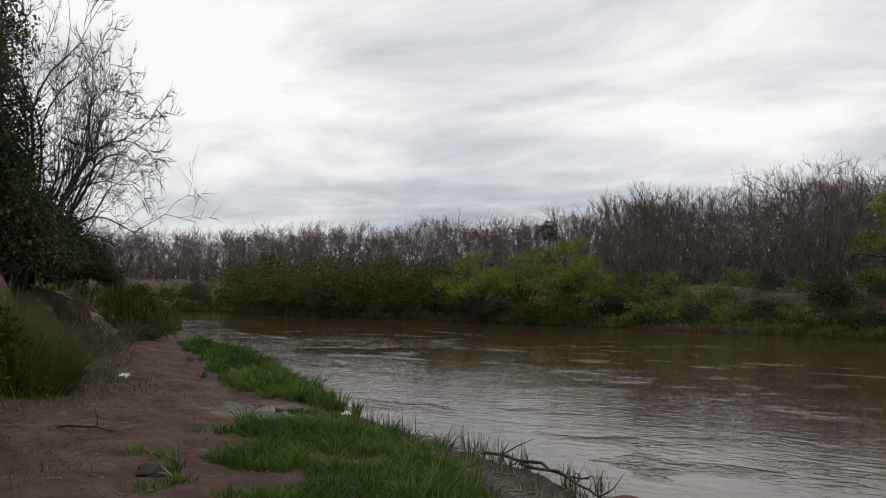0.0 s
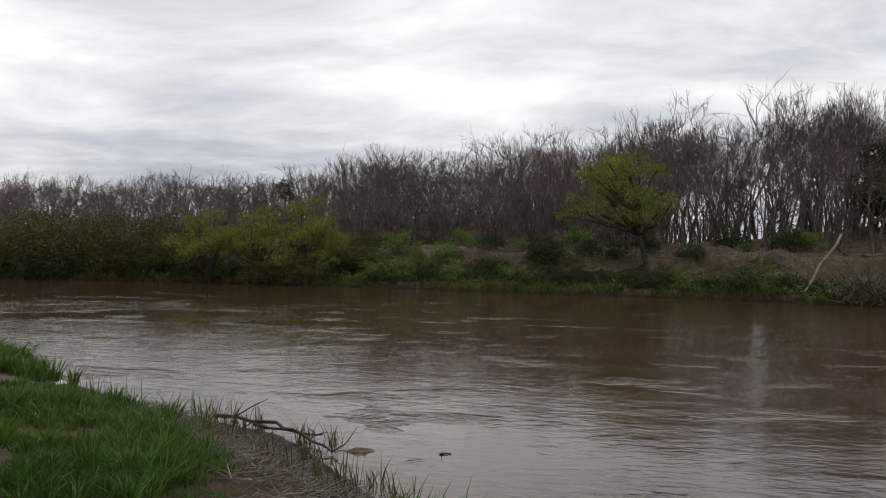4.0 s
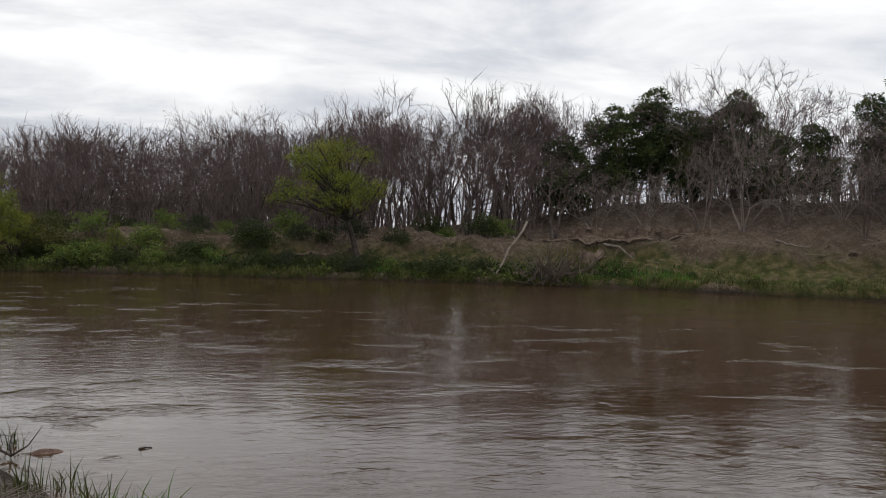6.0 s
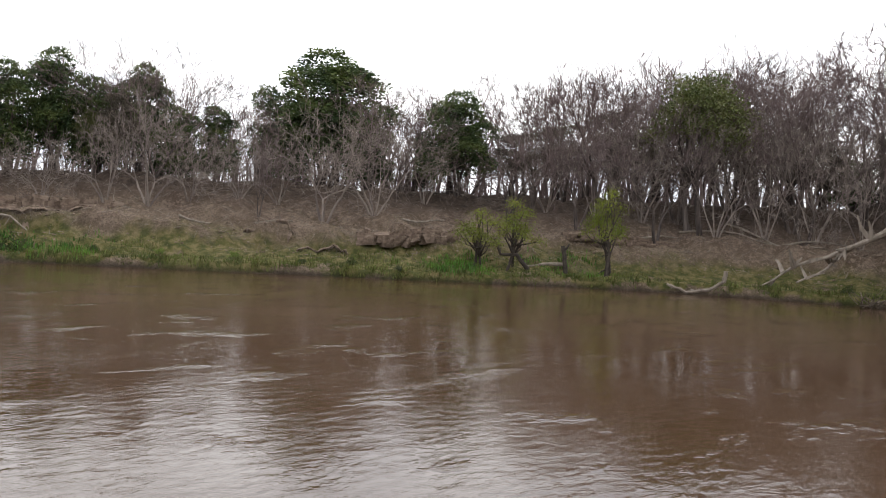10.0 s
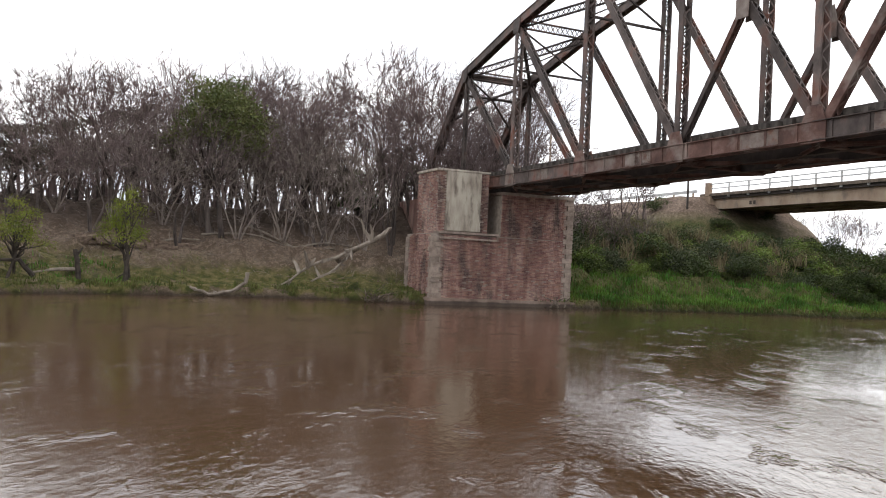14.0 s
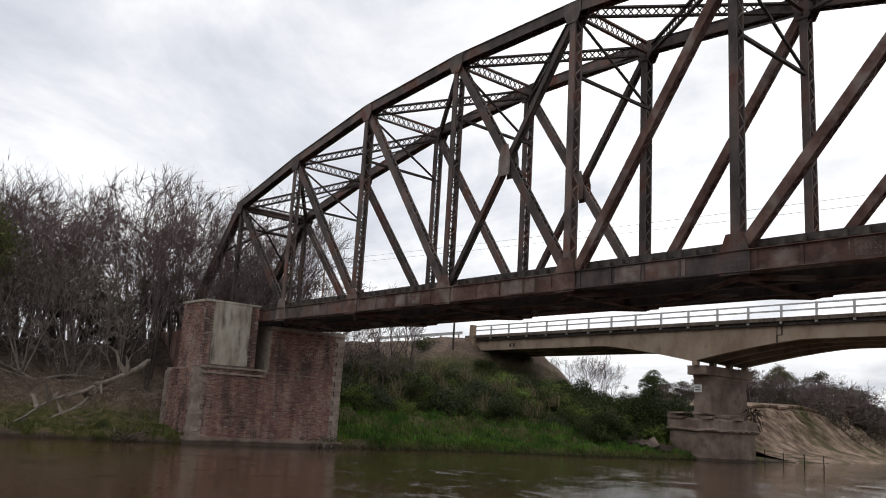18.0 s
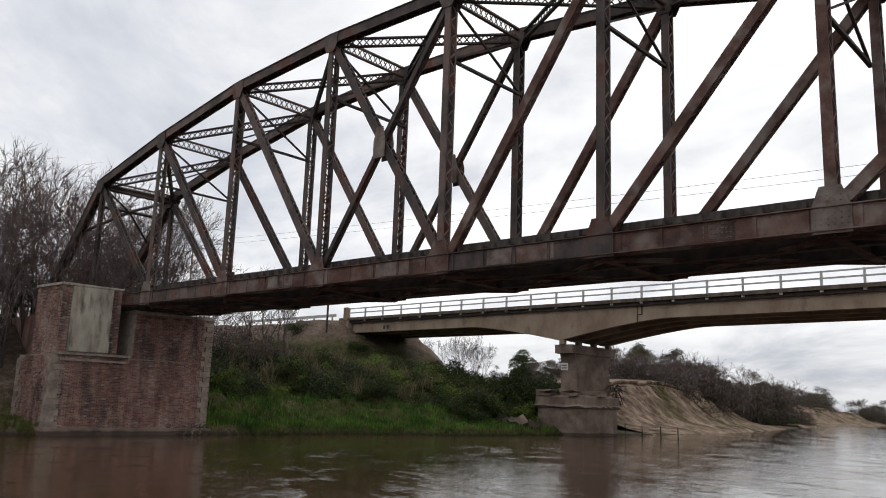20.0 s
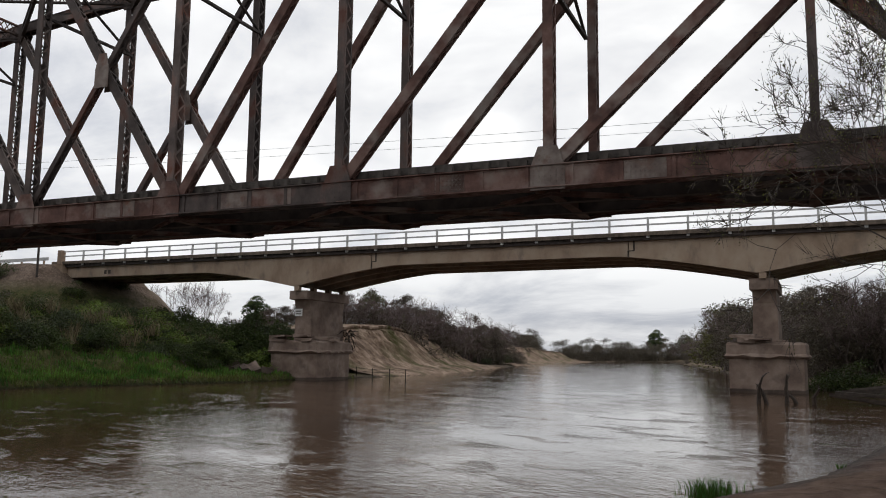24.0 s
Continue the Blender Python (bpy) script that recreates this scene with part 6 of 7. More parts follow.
def tufts(name, label, rnd):
    """Two thick mats of grass on the shore, tuft by tuft, with ragged edges."""
    far_mat = [(-17.3, 17.8), (-17.5, 19.0), (-14.7, 17.3), (-11.3, 14.2), (-9.5, 12.7), (-8.3, 11.7), (-7.6, 10.9), (-8.4, 10.8), (-9.4, 10.9), (-12.4, 13.5)]
    near_mat = [(-6.2, 6.8), (-6.6, 7.8), (-6.1, 8.3), (-5.8, 8.7), (-5.2, 8.8), (-4.6, 8.2), (-3.9, 7.4), (-3.4, 6.8), (-2.9, 6.2), (-3.2, 5.0), (-4.2, 4.5), (-5.1, 5.2)]
    bridge_mat = [(8.3, -10.8), (9.6, -11.6), (11.5, -15), (9.0, -16), (8.5, -12)]
    small_mat = [(-7.8, 9.8), (-7.4, 10.6), (-6.3, 9.4), (-6.9, 9.1)]
    g = Geo()
    for poly, n, tall, wide in ((far_mat, 1500, 0.36, 0.020), (near_mat, 1150, 0.24, 0.012), (small_mat, 60, 0.15, 0.012), (bridge_mat, 420, 0.26, 0.014)):
        xs, ys = [p[0] for p in poly], [p[1] for p in poly]
        spots = []
        while len(spots) < n:
            x, y = rnd.uniform(min(xs) - 0.3, max(xs) + 0.3), rnd.uniform(min(ys) - 0.3, max(ys) + 0.3)
            if inside(poly, x + rnd.gauss(0, 0.25), y + rnd.gauss(0, 0.25)):
                spots.append((x, y))
        thick = fbm(np.array([p[0] for p in spots]) * 0.9, np.array([p[1] for p in spots]) * 0.9, 83)
        zs = ground_height(np.array([p[0] for p in spots]), np.array([p[1] for p in spots]))
        for (x, y), f, z in zip(spots, thick, zs):
            if f < -0.09 or z < 0.03:
                continue
            k = 0.62 + 1.6 * max(f, -0.1) + (0.5 if rnd.random() < 0.06 else 0)
            for _ in range(int(26 * min(1.4, 0.6 + k * 0.5))):
                a, h = rnd.uniform(0, 6.283), tall * k * rnd.uniform(0.55, 1.25)
                out = Vector((math.cos(a), math.sin(a), 0))
                g.blade(Vector((x, y, z - 0.02)) + out * rnd.uniform(0, 0.09), out * (h * rnd.uniform(0.1, 0.95)) - Vector((0, 0, h * rnd.uniform(0, 0.35))), h, wide * rnd.uniform(0.7, 1.4), rnd)
    for x, y, n in ((-1.0, 5.6, 90), (8.0, -11.0, 260), (8.2, -11.6, 160)):
        for _ in range(n):
            a, h = rnd.uniform(0, 6.283), rnd.uniform(0.12, 0.36)
            out = Vector((math.cos(a), math.sin(a), 0))
            px, py = x + rnd.gauss(0, 0.16), y + rnd.gauss(0, 0.16)
            g.blade(Vector((px, py, max(0.0, gz(x, y)))), out * (h * rnd.uniform(0.1, 0.8)), h, 0.013, rnd)
    return tagged(new(name, g.mesh(name, GRASS)), label, "grass", kind="stuff")


def build_grass():
    rnd = random.Random(37)
    every = along_shore(FAR_SHORE, rnd, 1500, 0.1, 4.2, -40, 62)
    lush = [(x, y, 24, 0.3) for x, y in every if float(fbm(np.array([x * 0.18]), np.array([y * 0.18]), 61)[0]) > (0.03 if x < 14 else 0.12)]
    thin = [(x, y, 18, 0.4) for x, y in every if -0.1 < float(fbm(np.array([x * 0.18]), np.array([y * 0.18]), 61)[0]) <= 0.12]
    grass_patch("bank_grass", "fringe of green grass along the far water's edge", GRASS, lush, rnd, 0.34, 0.04)
    grass_patch("thin_bank_grass", "thin olive grass on the far bank", OLIVE_GRASS, thin, rnd, 0.24, 0.035)
    spots = [(x, y, 20, 0.6) for x, y in along_shore(FAR_SHORE, rnd, 70, 3, 10, 5, 60)]
    grass_patch("dry_bank_grass", "thin dry grass on the eroded slope", DRY_GRASS, spots, rnd, 0.25, 0.03)
    edge = along_shore(FAR_SHORE, rnd, 700, 0.2, 6.5, 48, 66)
    grass_patch("slope_grass", "bright green grass along the water between the two bridges", GRASS, [(x, y, 34, 0.4) for x, y in edge if -34 < y < 2], rnd, 0.42, 0.06)
    rim = along_shore(FAR_SHORE, rnd, 1500, -0.05, 0.55, -42, 62)
    grass_patch("edge_grass", "dark drooping grass over the far water's edge", OLIVE_GRASS, [(x, y, 15, 0.16) for x, y in rim if x < 14 or rnd.random() < 0.4], rnd, 0.32, 0.05, 1.3)
    tufts("river_grass", "lush bright green grass clumps on the muddy shore", rnd)
    dry = [(x, y, 420, 0.5) for x, y in ((-9.6, 6.6), (-10.3, 7.8), (-10.9, 9.0), (-12.3, 10.2), (-10.2, 8.6), (-13.0, 10.8), (-13.8, 11.6), (-12.2, 9.2), (-14.6, 12.6), (-7.2, 4.6), (-6.6, 4.3))]
    grass_patch("dry_path_grass", "dry straw and weeds at the foot of the bank", DRY_GRASS, dry, rnd, 0.16, 0.010, 1.8)


build_grass()


def build_undergrowth():
    """Close leafy cover over the slope between the two bridges and along the far water's edge, too fine to count."""
    rnd = random.Random(47)
    for name, label, mat, n, low, high in (("bank_undergrowth", "close dark green undergrowth over the bank below the road", BUSH_LEAF, 900, 0.5, 1.3), ("light_undergrowth", "patches of fresh green leafy undergrowth on the bank", LIGHT_LEAF, 420, 0.3, 0.9),
                                           ("grey_undergrowth", "grey-green weeds between the bushes of the bank", SAGE_LEAF, 420, 0.4, 1.1)):
        g = Geo()
        az = np.array([rnd.uniform(-118, -90.5) for _ in range(n)])
        r = np.interp(az, [-117, -112, -107, -100, -92], [75, 67, 64, 61.5, 57]) + np.array([rnd.random() ** 0.9 * 20 for _ in range(n)])
        x, y = -np.sin(np.radians(az)) * r, np.cos(np.radians(az)) * r
        far_x = np.array([at(a, shore_r(a) + rnd.uniform(0.2, 3.4)) for a in (rnd.uniform(-13, 52) if rnd.random() < 0.9 else rnd.uniform(-24, -13) for _ in range(n // 2))])
        x, y = np.concatenate([x, far_x[:, 0]]), np.concatenate([y, far_x[:, 1]])
        z = ground_height(x, y)
        for k, (a, b, c) in enumerate(zip(x.tolist(), y.tolist(), z.tolist())):
            if c > 8.2 or c < 0.1:
                continue
            h = rnd.uniform(low, high) * (1.0 if k < n else 0.55)
            for _ in range(42 if k < n else 26):
                d = vec3(rnd, 1.0)
                d.z = abs(d.z)
                q = Vector((a + d.x * h * 1.1 * rnd.random() ** 0.5, b + d.y * h * 1.1 * rnd.random() ** 0.5, c - 0.05 + d.z * h * rnd.random() ** 0.6))
                g.leaf(q, (d + vec3(rnd, 0.8)).normalized(), rnd.uniform(0.06, 0.12), rnd.uniform(0.12, 0.24), rnd)
        tagged(new(name, g.mesh(name, mat)), label, "undergrowth", kind="stuff")


build_undergrowth()


# ---- driftwood, litter and other small things ----


def limb(name, label, category, pts, r0, r1, mat, twigs=0, seed=1, sides=7, group="", reach=0.5):
    """A bent limb through the given points with a few broken side shoots."""
    rnd = random.Random(seed)
    base = Vector(pts[0])
    ps = [Vector(p) - base for p in pts]
    fine = []
    for a, b in zip(ps[:-1], ps[1:]):
        for i in range(3):
            fine.append(a.lerp(b, i / 3) + vec3(rnd, 0.035 * (b - a).length))
    fine.append(ps[-1])
    n = len(fine)
    g = Geo()
    g.tube(fine, [r0 + (r1 - r0) * i / (n - 1) for i in range(n)], sides, cap=True)
    for _ in range(twigs):
        i = rnd.randrange(1, n)
        d = (vec3(rnd, 1.0) + Vector((0, 0, 0.3))).normalized()
        q = fine[i]
        ln = reach * rnd.uniform(0.4, 1.2)
        m = q + d * (ln * 0.5) + vec3(rnd, ln * 0.1)
        g.tube([q, m, m + (d + vec3(rnd, 0.4)).normalized() * (ln * 0.5)], [r1 * 1.1, r1 * 0.7, r1 * 0.3], 4)
    return thing(name, label, category, Matrix.Translation(base), group, geo=g, mat=mat)


def ground_at(az, r, dz=0.0):
    x, y = at(az, r)
    return (x, y, max(0.0, gz(x, y)) + dz)


def build_driftwood():
    rnd = random.Random(71)
    limb("fallen_log", "long pale dead trunk leaning down the far bank into the water", "log", [(*at(-16.7, 44.6), 3.2), (*at(-15.4, 42.0), 1.65), (*at(-14.2, 39.4), -0.05)], 0.07, 0.04, DRIFT, 5, 3)
    limb("curved_branch", "bleached curved branch lying at the water's edge", "branch", [(39.86, 17.41, 0.45), (40.25, 16.5, 0.12), (40.66, 15.47, 0.3), (40.89, 14.83, 0.75), (40.91, 14.78, 1.3)], 0.06, 0.11, DRIFT, 4, 5, reach=0.4)
    limb("fallen_tree", "bleached fallen tree limb on the bank beside the brick pier", "branch", [(43.6, 13.9, 0.6), (44.1, 12.4, 1.7), (44.6, 10.3, 2.7), (45.0, 8.5, 3.7)], 0.04, 0.15, DRIFT, 14, 7, reach=1.1)
    limb("fallen_tree", "bleached fallen tree limb on the bank beside the brick pier", "branch", [(44.0, 12.2, 0.9), (44.5, 11.0, 1.7), (44.9, 9.9, 2.9)], 0.05, 0.1, DRIFT, 6, 8, reach=0.8)
    limb("tree_stump", "dark broken stump standing on the eroded bank", "stump", [ground_at(-59.6, 44.4, -0.1), ground_at(-59.5, 44.4, 0.7), ground_at(-59.3, 44.4, 1.35)], 0.14, 0.11, STUMP, 1, 9, reach=0.5)
    limb("fallen_log", "grey fallen log lying on bare earth by a stump", "log", [ground_at(-56.6, 44.0, 0.08), ground_at(-58.0, 44.2, 0.1), ground_at(-59.4, 44.5, 0.3)], 0.05, 0.11, DRIFT, 2, 10, reach=0.4)
    limb("crooked_willow", "dark crooked willow trunk growing low over the bank", "tree", [ground_at(-57.0, 43.2, 0.0), ground_at(-56.2, 43.0, 0.7), ground_at(-55.0, 42.8, 0.9), ground_at(-54.6, 42.7, 1.5)], 0.13, 0.05, STUMP, 4, 11, reach=0.7)
    limb("crooked_willow", "dark upright willow trunk on the bare bank", "tree", [ground_at(-62.4, 43.7, -0.1), ground_at(-62.5, 43.8, 1.2), ground_at(-61.8, 43.9, 2.6)], 0.12, 0.05, STUMP, 5, 12, reach=0.7)
    for i, (a0, r0, a1, r1) in enumerate(((-67, 53, -73, 52), (-70, 54, -76, 51), (-73, 52, -78, 53), (-48, 47, -51, 49), (-38, 46, -40.5, 45.5), (-28, 47, -30, 46), (-22, 44, -24, 43.5), (-64, 50, -67, 52), (-33, 44, -35, 45))):
        limb("fallen_log", "grey fallen trunk lying among dry litter under the trees", "log", [ground_at(a0, r0, 0.1), ground_at((a0 + a1) / 2, (r0 + r1) / 2, 0.25), ground_at(a1, r1, 0.15)], 0.075, 0.03, DRIFT, 5, 30 + i, reach=0.9, group="fallen trunks")
    # heaps of flood wood
    for name, az, r, wide, n, tall in (("driftwood_heap", -18.4, 39.8, 1.6, 110, 1.3), ("driftwood_heap", -79.0, 43.9, 0.9, 26, 0.6), ("driftwood_heap", -21.0, 41.5, 1.4, 18, 0.8)):
        x0, y0 = at(az, r)
        top = thing(name, "tangled heap of grey flood-borne branches at the water's edge", "driftwood", Matrix.Translation((x0, y0, 0)), group="driftwood heaps")
        for i in range(n):
            g = Geo()
            a = rnd.uniform(0, 6.28)
            px, py = rnd.gauss(0, wide * 0.4), rnd.gauss(0, wide * 0.3)
            z0 = max(0, gz(x0 + px, y0 + py))
            p = Vector((px, py, z0 + rnd.uniform(0, 0.25)))
            d = Vector((math.cos(a), math.sin(a), rnd.uniform(0.1, 1.4 if n > 60 else 0.9))).normalized() * rnd.uniform(0.8, 2.3 if n > 60 else 1.6)
            d.z = min(d.z, tall)
            rr = rnd.uniform(0.015, 0.045)
            g.tube([p, p + d * 0.5 + vec3(rnd, 0.08), p + d], [rr, rr * 0.8, rr * 0.3], 5, cap=True)
            part("stick", g, DARK_DRIFT, top)
    # pale roots at the foot of the brick pier
    for i in range(5):
        q = BRIDGE @ Vector((-40.5 + rnd.uniform(0, 0.4), 25.0 + rnd.uniform(-0.5, 0.5), 0.05))
        limb("root", "pale washed-up root at the foot of the pier", "root", [q, q + Vector((rnd.uniform(-0.3, 0.3), rnd.uniform(-0.3, 0.3), 0.35)), q + Vector((rnd.uniform(-0.5, 0.5), rnd.uniform(-0.5, 0.5), 0.6))], 0.05, 0.025, DRIFT, 1, 60 + i, reach=0.3, group="washed-up roots")
    # dark stumps and timbers in the shallows beside the road bridge pier
    for az, r, h, k in ((-147.4, 43, 1.3, 0.5), (-148.0, 43, 0.9, -0.4), (-149.1, 43.5, 1.4, 0.25), (-150.6, 43, 0.8, 0.6), (-149.8, 44, 0.5, -0.5)):
        x, y = at(az, r)
        limb("drowned_stump", "black broken snag standing in the shallow water", "stump", [(x, y, -0.5), (x - 0.3 * k, y + 0.2, h * 0.5), (x - 0.9 * k, y + 0.3, h)], 0.13, 0.04, STUMP, 2, int(-az * 10), reach=0.4, group="snags in the shallows")
    for i in range(4):
        x, y = at(-153.6 - 0.35 * i, 44 + i * 0.5)
        g = Geo()
        g.box(-1.6, -0.14, -0.09, 1.6, 0.14, 0.09, 0.02, rnd)
        thing("old_timber", "dark old squared timber lying at the water's edge", "timber", pose(x, y, 0.25 + 0.2 * i, 4, -8 + 5 * i, 20 + 9 * i), group="stacked old timbers", geo=g, mat=STUMP)
    # fallen twigs strewn over the far slope
    g = Geo()
    az = np.array([rnd.uniform(-82, -8) for _ in range(2600)])
    rr = np.array([shore_r(a) + rnd.uniform(3.5, 16) for a in az])
    x, y = -np.sin(np.radians(az)) * rr, np.cos(np.radians(az)) * rr
    ang, ln = np.array([rnd.uniform(0, 6.28) for _ in az]), np.array([rnd.uniform(0.2, 0.8) for _ in az])
    x2, y2 = x + np.cos(ang) * ln, y + np.sin(ang) * ln
    for p, q in zip(zip(x, y, ground_height(x, y) + 0.03), zip(x2, y2, ground_height(x2, y2) + 0.05)):
        g.cone([Vector(p), Vector(q)], rnd.uniform(0.01, 0.022))
    tagged(new("fallen_twigs", g.mesh("fallen_twigs", DRIFT)), "pale fallen twigs strewn over the eroded bank", "twigs", kind="stuff")


build_driftwood()


def on_ground(spots):
    xs, ys = np.array([p[0] for p in spots]), np.array([p[1] for p in spots])
    return list(zip(xs.tolist(), ys.tolist(), ground_height(xs, ys).tolist()))


def build_near_things():
    rnd = random.Random(81)
    z = lambda x, y, d=0.02: (x, y, gz(x, y) + d)
    limb("stick", "pale forked stick lying on the muddy path", "stick", [z(-5.69, 5.18), z(-5.3, 5.12, 0.06), z(-4.99, 5.02)], 0.014, 0.008, DRIFT, 2, 2, reach=0.25)
    limb("stick", "dark stick lying on the muddy path", "stick", [z(-7.88, 6.03), z(-7.6, 6.2, 0.05), z(-7.3, 6.3)], 0.016, 0.008, STUMP, 2, 4, reach=0.2)
    limb("washed_branch", "brown branch caught in the grass at the water's edge", "branch", [z(-4.1, 8.9, 0.1), z(-3.3, 8.75, 0.14), (-2.9, 8.5, 0.14), (-2.5, 8.3, 0.03)], 0.022, 0.012, STUMP, 5, 6, reach=0.35)
    limb("washed_branch", "brown branch caught in the grass at the water's edge", "branch", [z(-3.5, 8.6, 0.08), z(-3.0, 8.8, 0.16), (-2.75, 8.75, 0.1)], 0.018, 0.008, STUMP, 3, 7, reach=0.25)
    limb("floating_twig", "small black twig floating on calm water", "twig", [(-1.40, 8.55, 0.005), (-1.34, 8.58, 0.01), (-1.28, 8.60, 0.005)], 0.010, 0.005, STUMP, 2, 8, reach=0.1)
    g = Geo()
    for i in range(5):
        for j in range(9):
            a, q = j * 0.698, math.sqrt(max(0.02, 1 - (i / 4.3) ** 2))
            r = 0.12 * q * (1 + rnd.uniform(-0.14, 0.14))
            g.v.append((r * 1.2 * math.cos(a), r * math.sin(a), -0.03 + 0.028 * i + rnd.uniform(-0.008, 0.008)))
    for i in range(4):
        g.f += [(i * 9 + j, i * 9 + (j + 1) % 9, i * 9 + 9 + (j + 1) % 9, i * 9 + 9 + j) for j in range(9)]
    g.f.append(tuple(36 + j for j in range(9)))
    thing("stone", "dark rounded stone half sunk in the muddy path", "stone", pose(*z(-5.5, 5.15, 0.0), 0, 0, 20), geo=g, mat=STUMP)
    # mud lump off the point, with dead stalks
    g = Geo()
    for i in range(5):
        for j in range(10):
            a = j * 0.628
            r = (0.24 - 0.05 * i) * (1 + 0.3 * math.sin(a * 2.3) + rnd.uniform(-0.28, 0.28))
            g.v.append((r * 1.3 * math.cos(a), r * 0.7 * math.sin(a), -0.06 + 0.028 * i + rnd.uniform(-0.012, 0.012)))
    for i in range(4):
        for j in range(10):
            g.f.append((i * 10 + j, i * 10 + (j + 1) % 10, i * 10 + 10 + (j + 1) % 10, i * 10 + 10 + j))
    g.f.append(tuple(40 + j for j in range(10)))
    thing("mud_bar", "low bar of dark wet mud in the shallows", "mud", pose(-2.25, 8.5, -0.015, 0, 0, 15), geo=g, mat=MUD)
    g = Geo()
    for x, y, h in on_ground([(-5.6 + 3.4 * t + rnd.gauss(0, 0.35), 8.9 - 2.4 * t + rnd.gauss(0, 0.35)) for t in (rnd.random() * 1.25 for _ in range(1500))]):
        if h < 0.0:
            continue
        a, ln = rnd.uniform(0, 6.28), rnd.uniform(0.1, 0.45)
        g.cone([Vector((x, y, h + 0.02)), Vector((x + math.cos(a) * ln, y + math.sin(a) * ln, h + rnd.uniform(0.02, 0.14)))], rnd.uniform(0.004, 0.009))
    ts = [rnd.random() for _ in range(700)]
    for x, y, h in on_ground([(-6 - 9 * t + rnd.gauss(0, 0.8), 4.5 + 8 * t + rnd.gauss(0, 0.8)) for t in ts]):
        a, ln = rnd.uniform(0, 6.28), rnd.uniform(0.08, 0.4)
        g.cone([Vector((x, y, h + 0.01)), Vector((x + math.cos(a) * ln, y + math.sin(a) * ln, h + rnd.uniform(0.01, 0.08)))], rnd.uniform(0.003, 0.008))
    tagged(new("dead_stalks", g.mesh("dead_stalks", DRIFT)), "brown dead stalks and twigs littering the muddy shore", "stalks", kind="stuff")
    # tufts standing in the shallows
    spots = [(x, y, 26, 0.06) for x, y in ((-4.3, 9.25), (-2.95, 8.75), (-2.65, 8.8), (-1.75, 7.3), (-4.9, 9.4), (-0.95, 5.7), (-3.6, 9.0))] + [(-6.4 + 5.0 * t + rnd.gauss(0, 0.2), 9.8 - 3.4 * t + rnd.gauss(0, 0.2), 22, 0.07) for t in (rnd.random() for _ in range(20))]
    g = Geo()
    for x, y, n, r in spots:
        for _ in range(n):
            p = Vector((x + rnd.gauss(0, r), y + rnd.gauss(0, r), max(-0.05, gz(x, y) - 0.03)))
            g.blade(p, vec3(rnd, 0.14), rnd.uniform(0.12, 0.34), 0.012, rnd)
    tagged(new("shore_tufts", g.mesh("shore_tufts", OLIVE_GRASS)), "thin grass tufts standing in the shallows", "grass", kind="stuff")

    def scrap(name, label, x, y, s):
        g = Geo()
        for i in range(4):
            for j in range(5):
                g.v.append(((i - 1.5) * s / 3 + rnd.uniform(-0.2, 0.2) * s / 3, (j - 2) * s / 4 + rnd.uniform(-0.2, 0.2) * s / 4, rnd.uniform(0, 0.45) * s))
        for i in range(3):
            for j in range(4):
                g.f.append((i * 5 + j, i * 5 + 5 + j, i * 5 + 6 + j, i * 5 + 1 + j))
        n = len(g.v)
        g.v += [(a, b, c + 0.004) for a, b, c in g.v]
        g.f += [tuple(n + k for k in reversed(f)) for f in g.f]
        thing(name, label, "litter", pose(x, y, gz(x, y) + 0.02, 10, 0, rnd.uniform(0, 180)), geo=g, mat=PAPER, group="litter")

    scrap("plastic_bag", "crumpled white plastic bag beside the path", -11.75, 10.34, 0.17)
    scrap("paper_scrap", "crumpled white scrap in the grass", -5.2, 7.3, 0.08)
    scrap("paper_scrap", "crumpled white scrap at the water's edge", -7.2, 10.6, 0.13)
    # long dry grass hanging from the bank, and tall weeds
    g, w = Geo(), Geo()
    ts = [rnd.random() for _ in range(1500)]
    brow = walk_line(NEAR_FOOT[:4], 0.2)
    for t in ts:
        x, y, nx, ny = brow[int(t * len(brow))]
        d = rnd.uniform(1.9, 3.0)
        g.blade(Vector((x + nx * d, y + ny * d, rnd.uniform(2.0, 2.7))), Vector((rnd.uniform(0.1, 0.7), rnd.uniform(0.0, 0.5), rnd.uniform(-0.7, -0.1))), rnd.uniform(0.3, 0.8), 0.012, rnd)
    tagged(new("hanging_grass", g.mesh("hanging_grass", DRY_GRASS)), "long pale dry grass hanging over the edge of the bank", "grass", kind="stuff")
    ts = [rnd.random() for _ in range(3600)]
    for x, y, h in on_ground([(-9.4 - 13 * t + rnd.uniform(-1.8, 0.9), 5.6 + 13.5 * t + rnd.uniform(-0.9, 0.9)) for t in ts]):
        w.blade(Vector((x, y, h - 0.03)), vec3(rnd, 0.3), rnd.uniform(0.06, 0.22), 0.014, rnd)
    for _ in range(5200):
        a, d = rnd.uniform(0, 6.283), rnd.random() ** 0.5
        x, y = -11.45 + 1.15 * d * math.cos(a), 7.75 + 0.95 * d * math.sin(a)
        out = Vector((math.cos(a), math.sin(a), 0)) * (0.75 * d * rnd.random()) - Vector((0, 0, 0.35 * d))
        w.blade(Vector((x, y, 0.5)), vec3(rnd, 0.25) + out, (1.75 - 1.0 * d) * rnd.uniform(0.6, 1.15), 0.017, rnd)
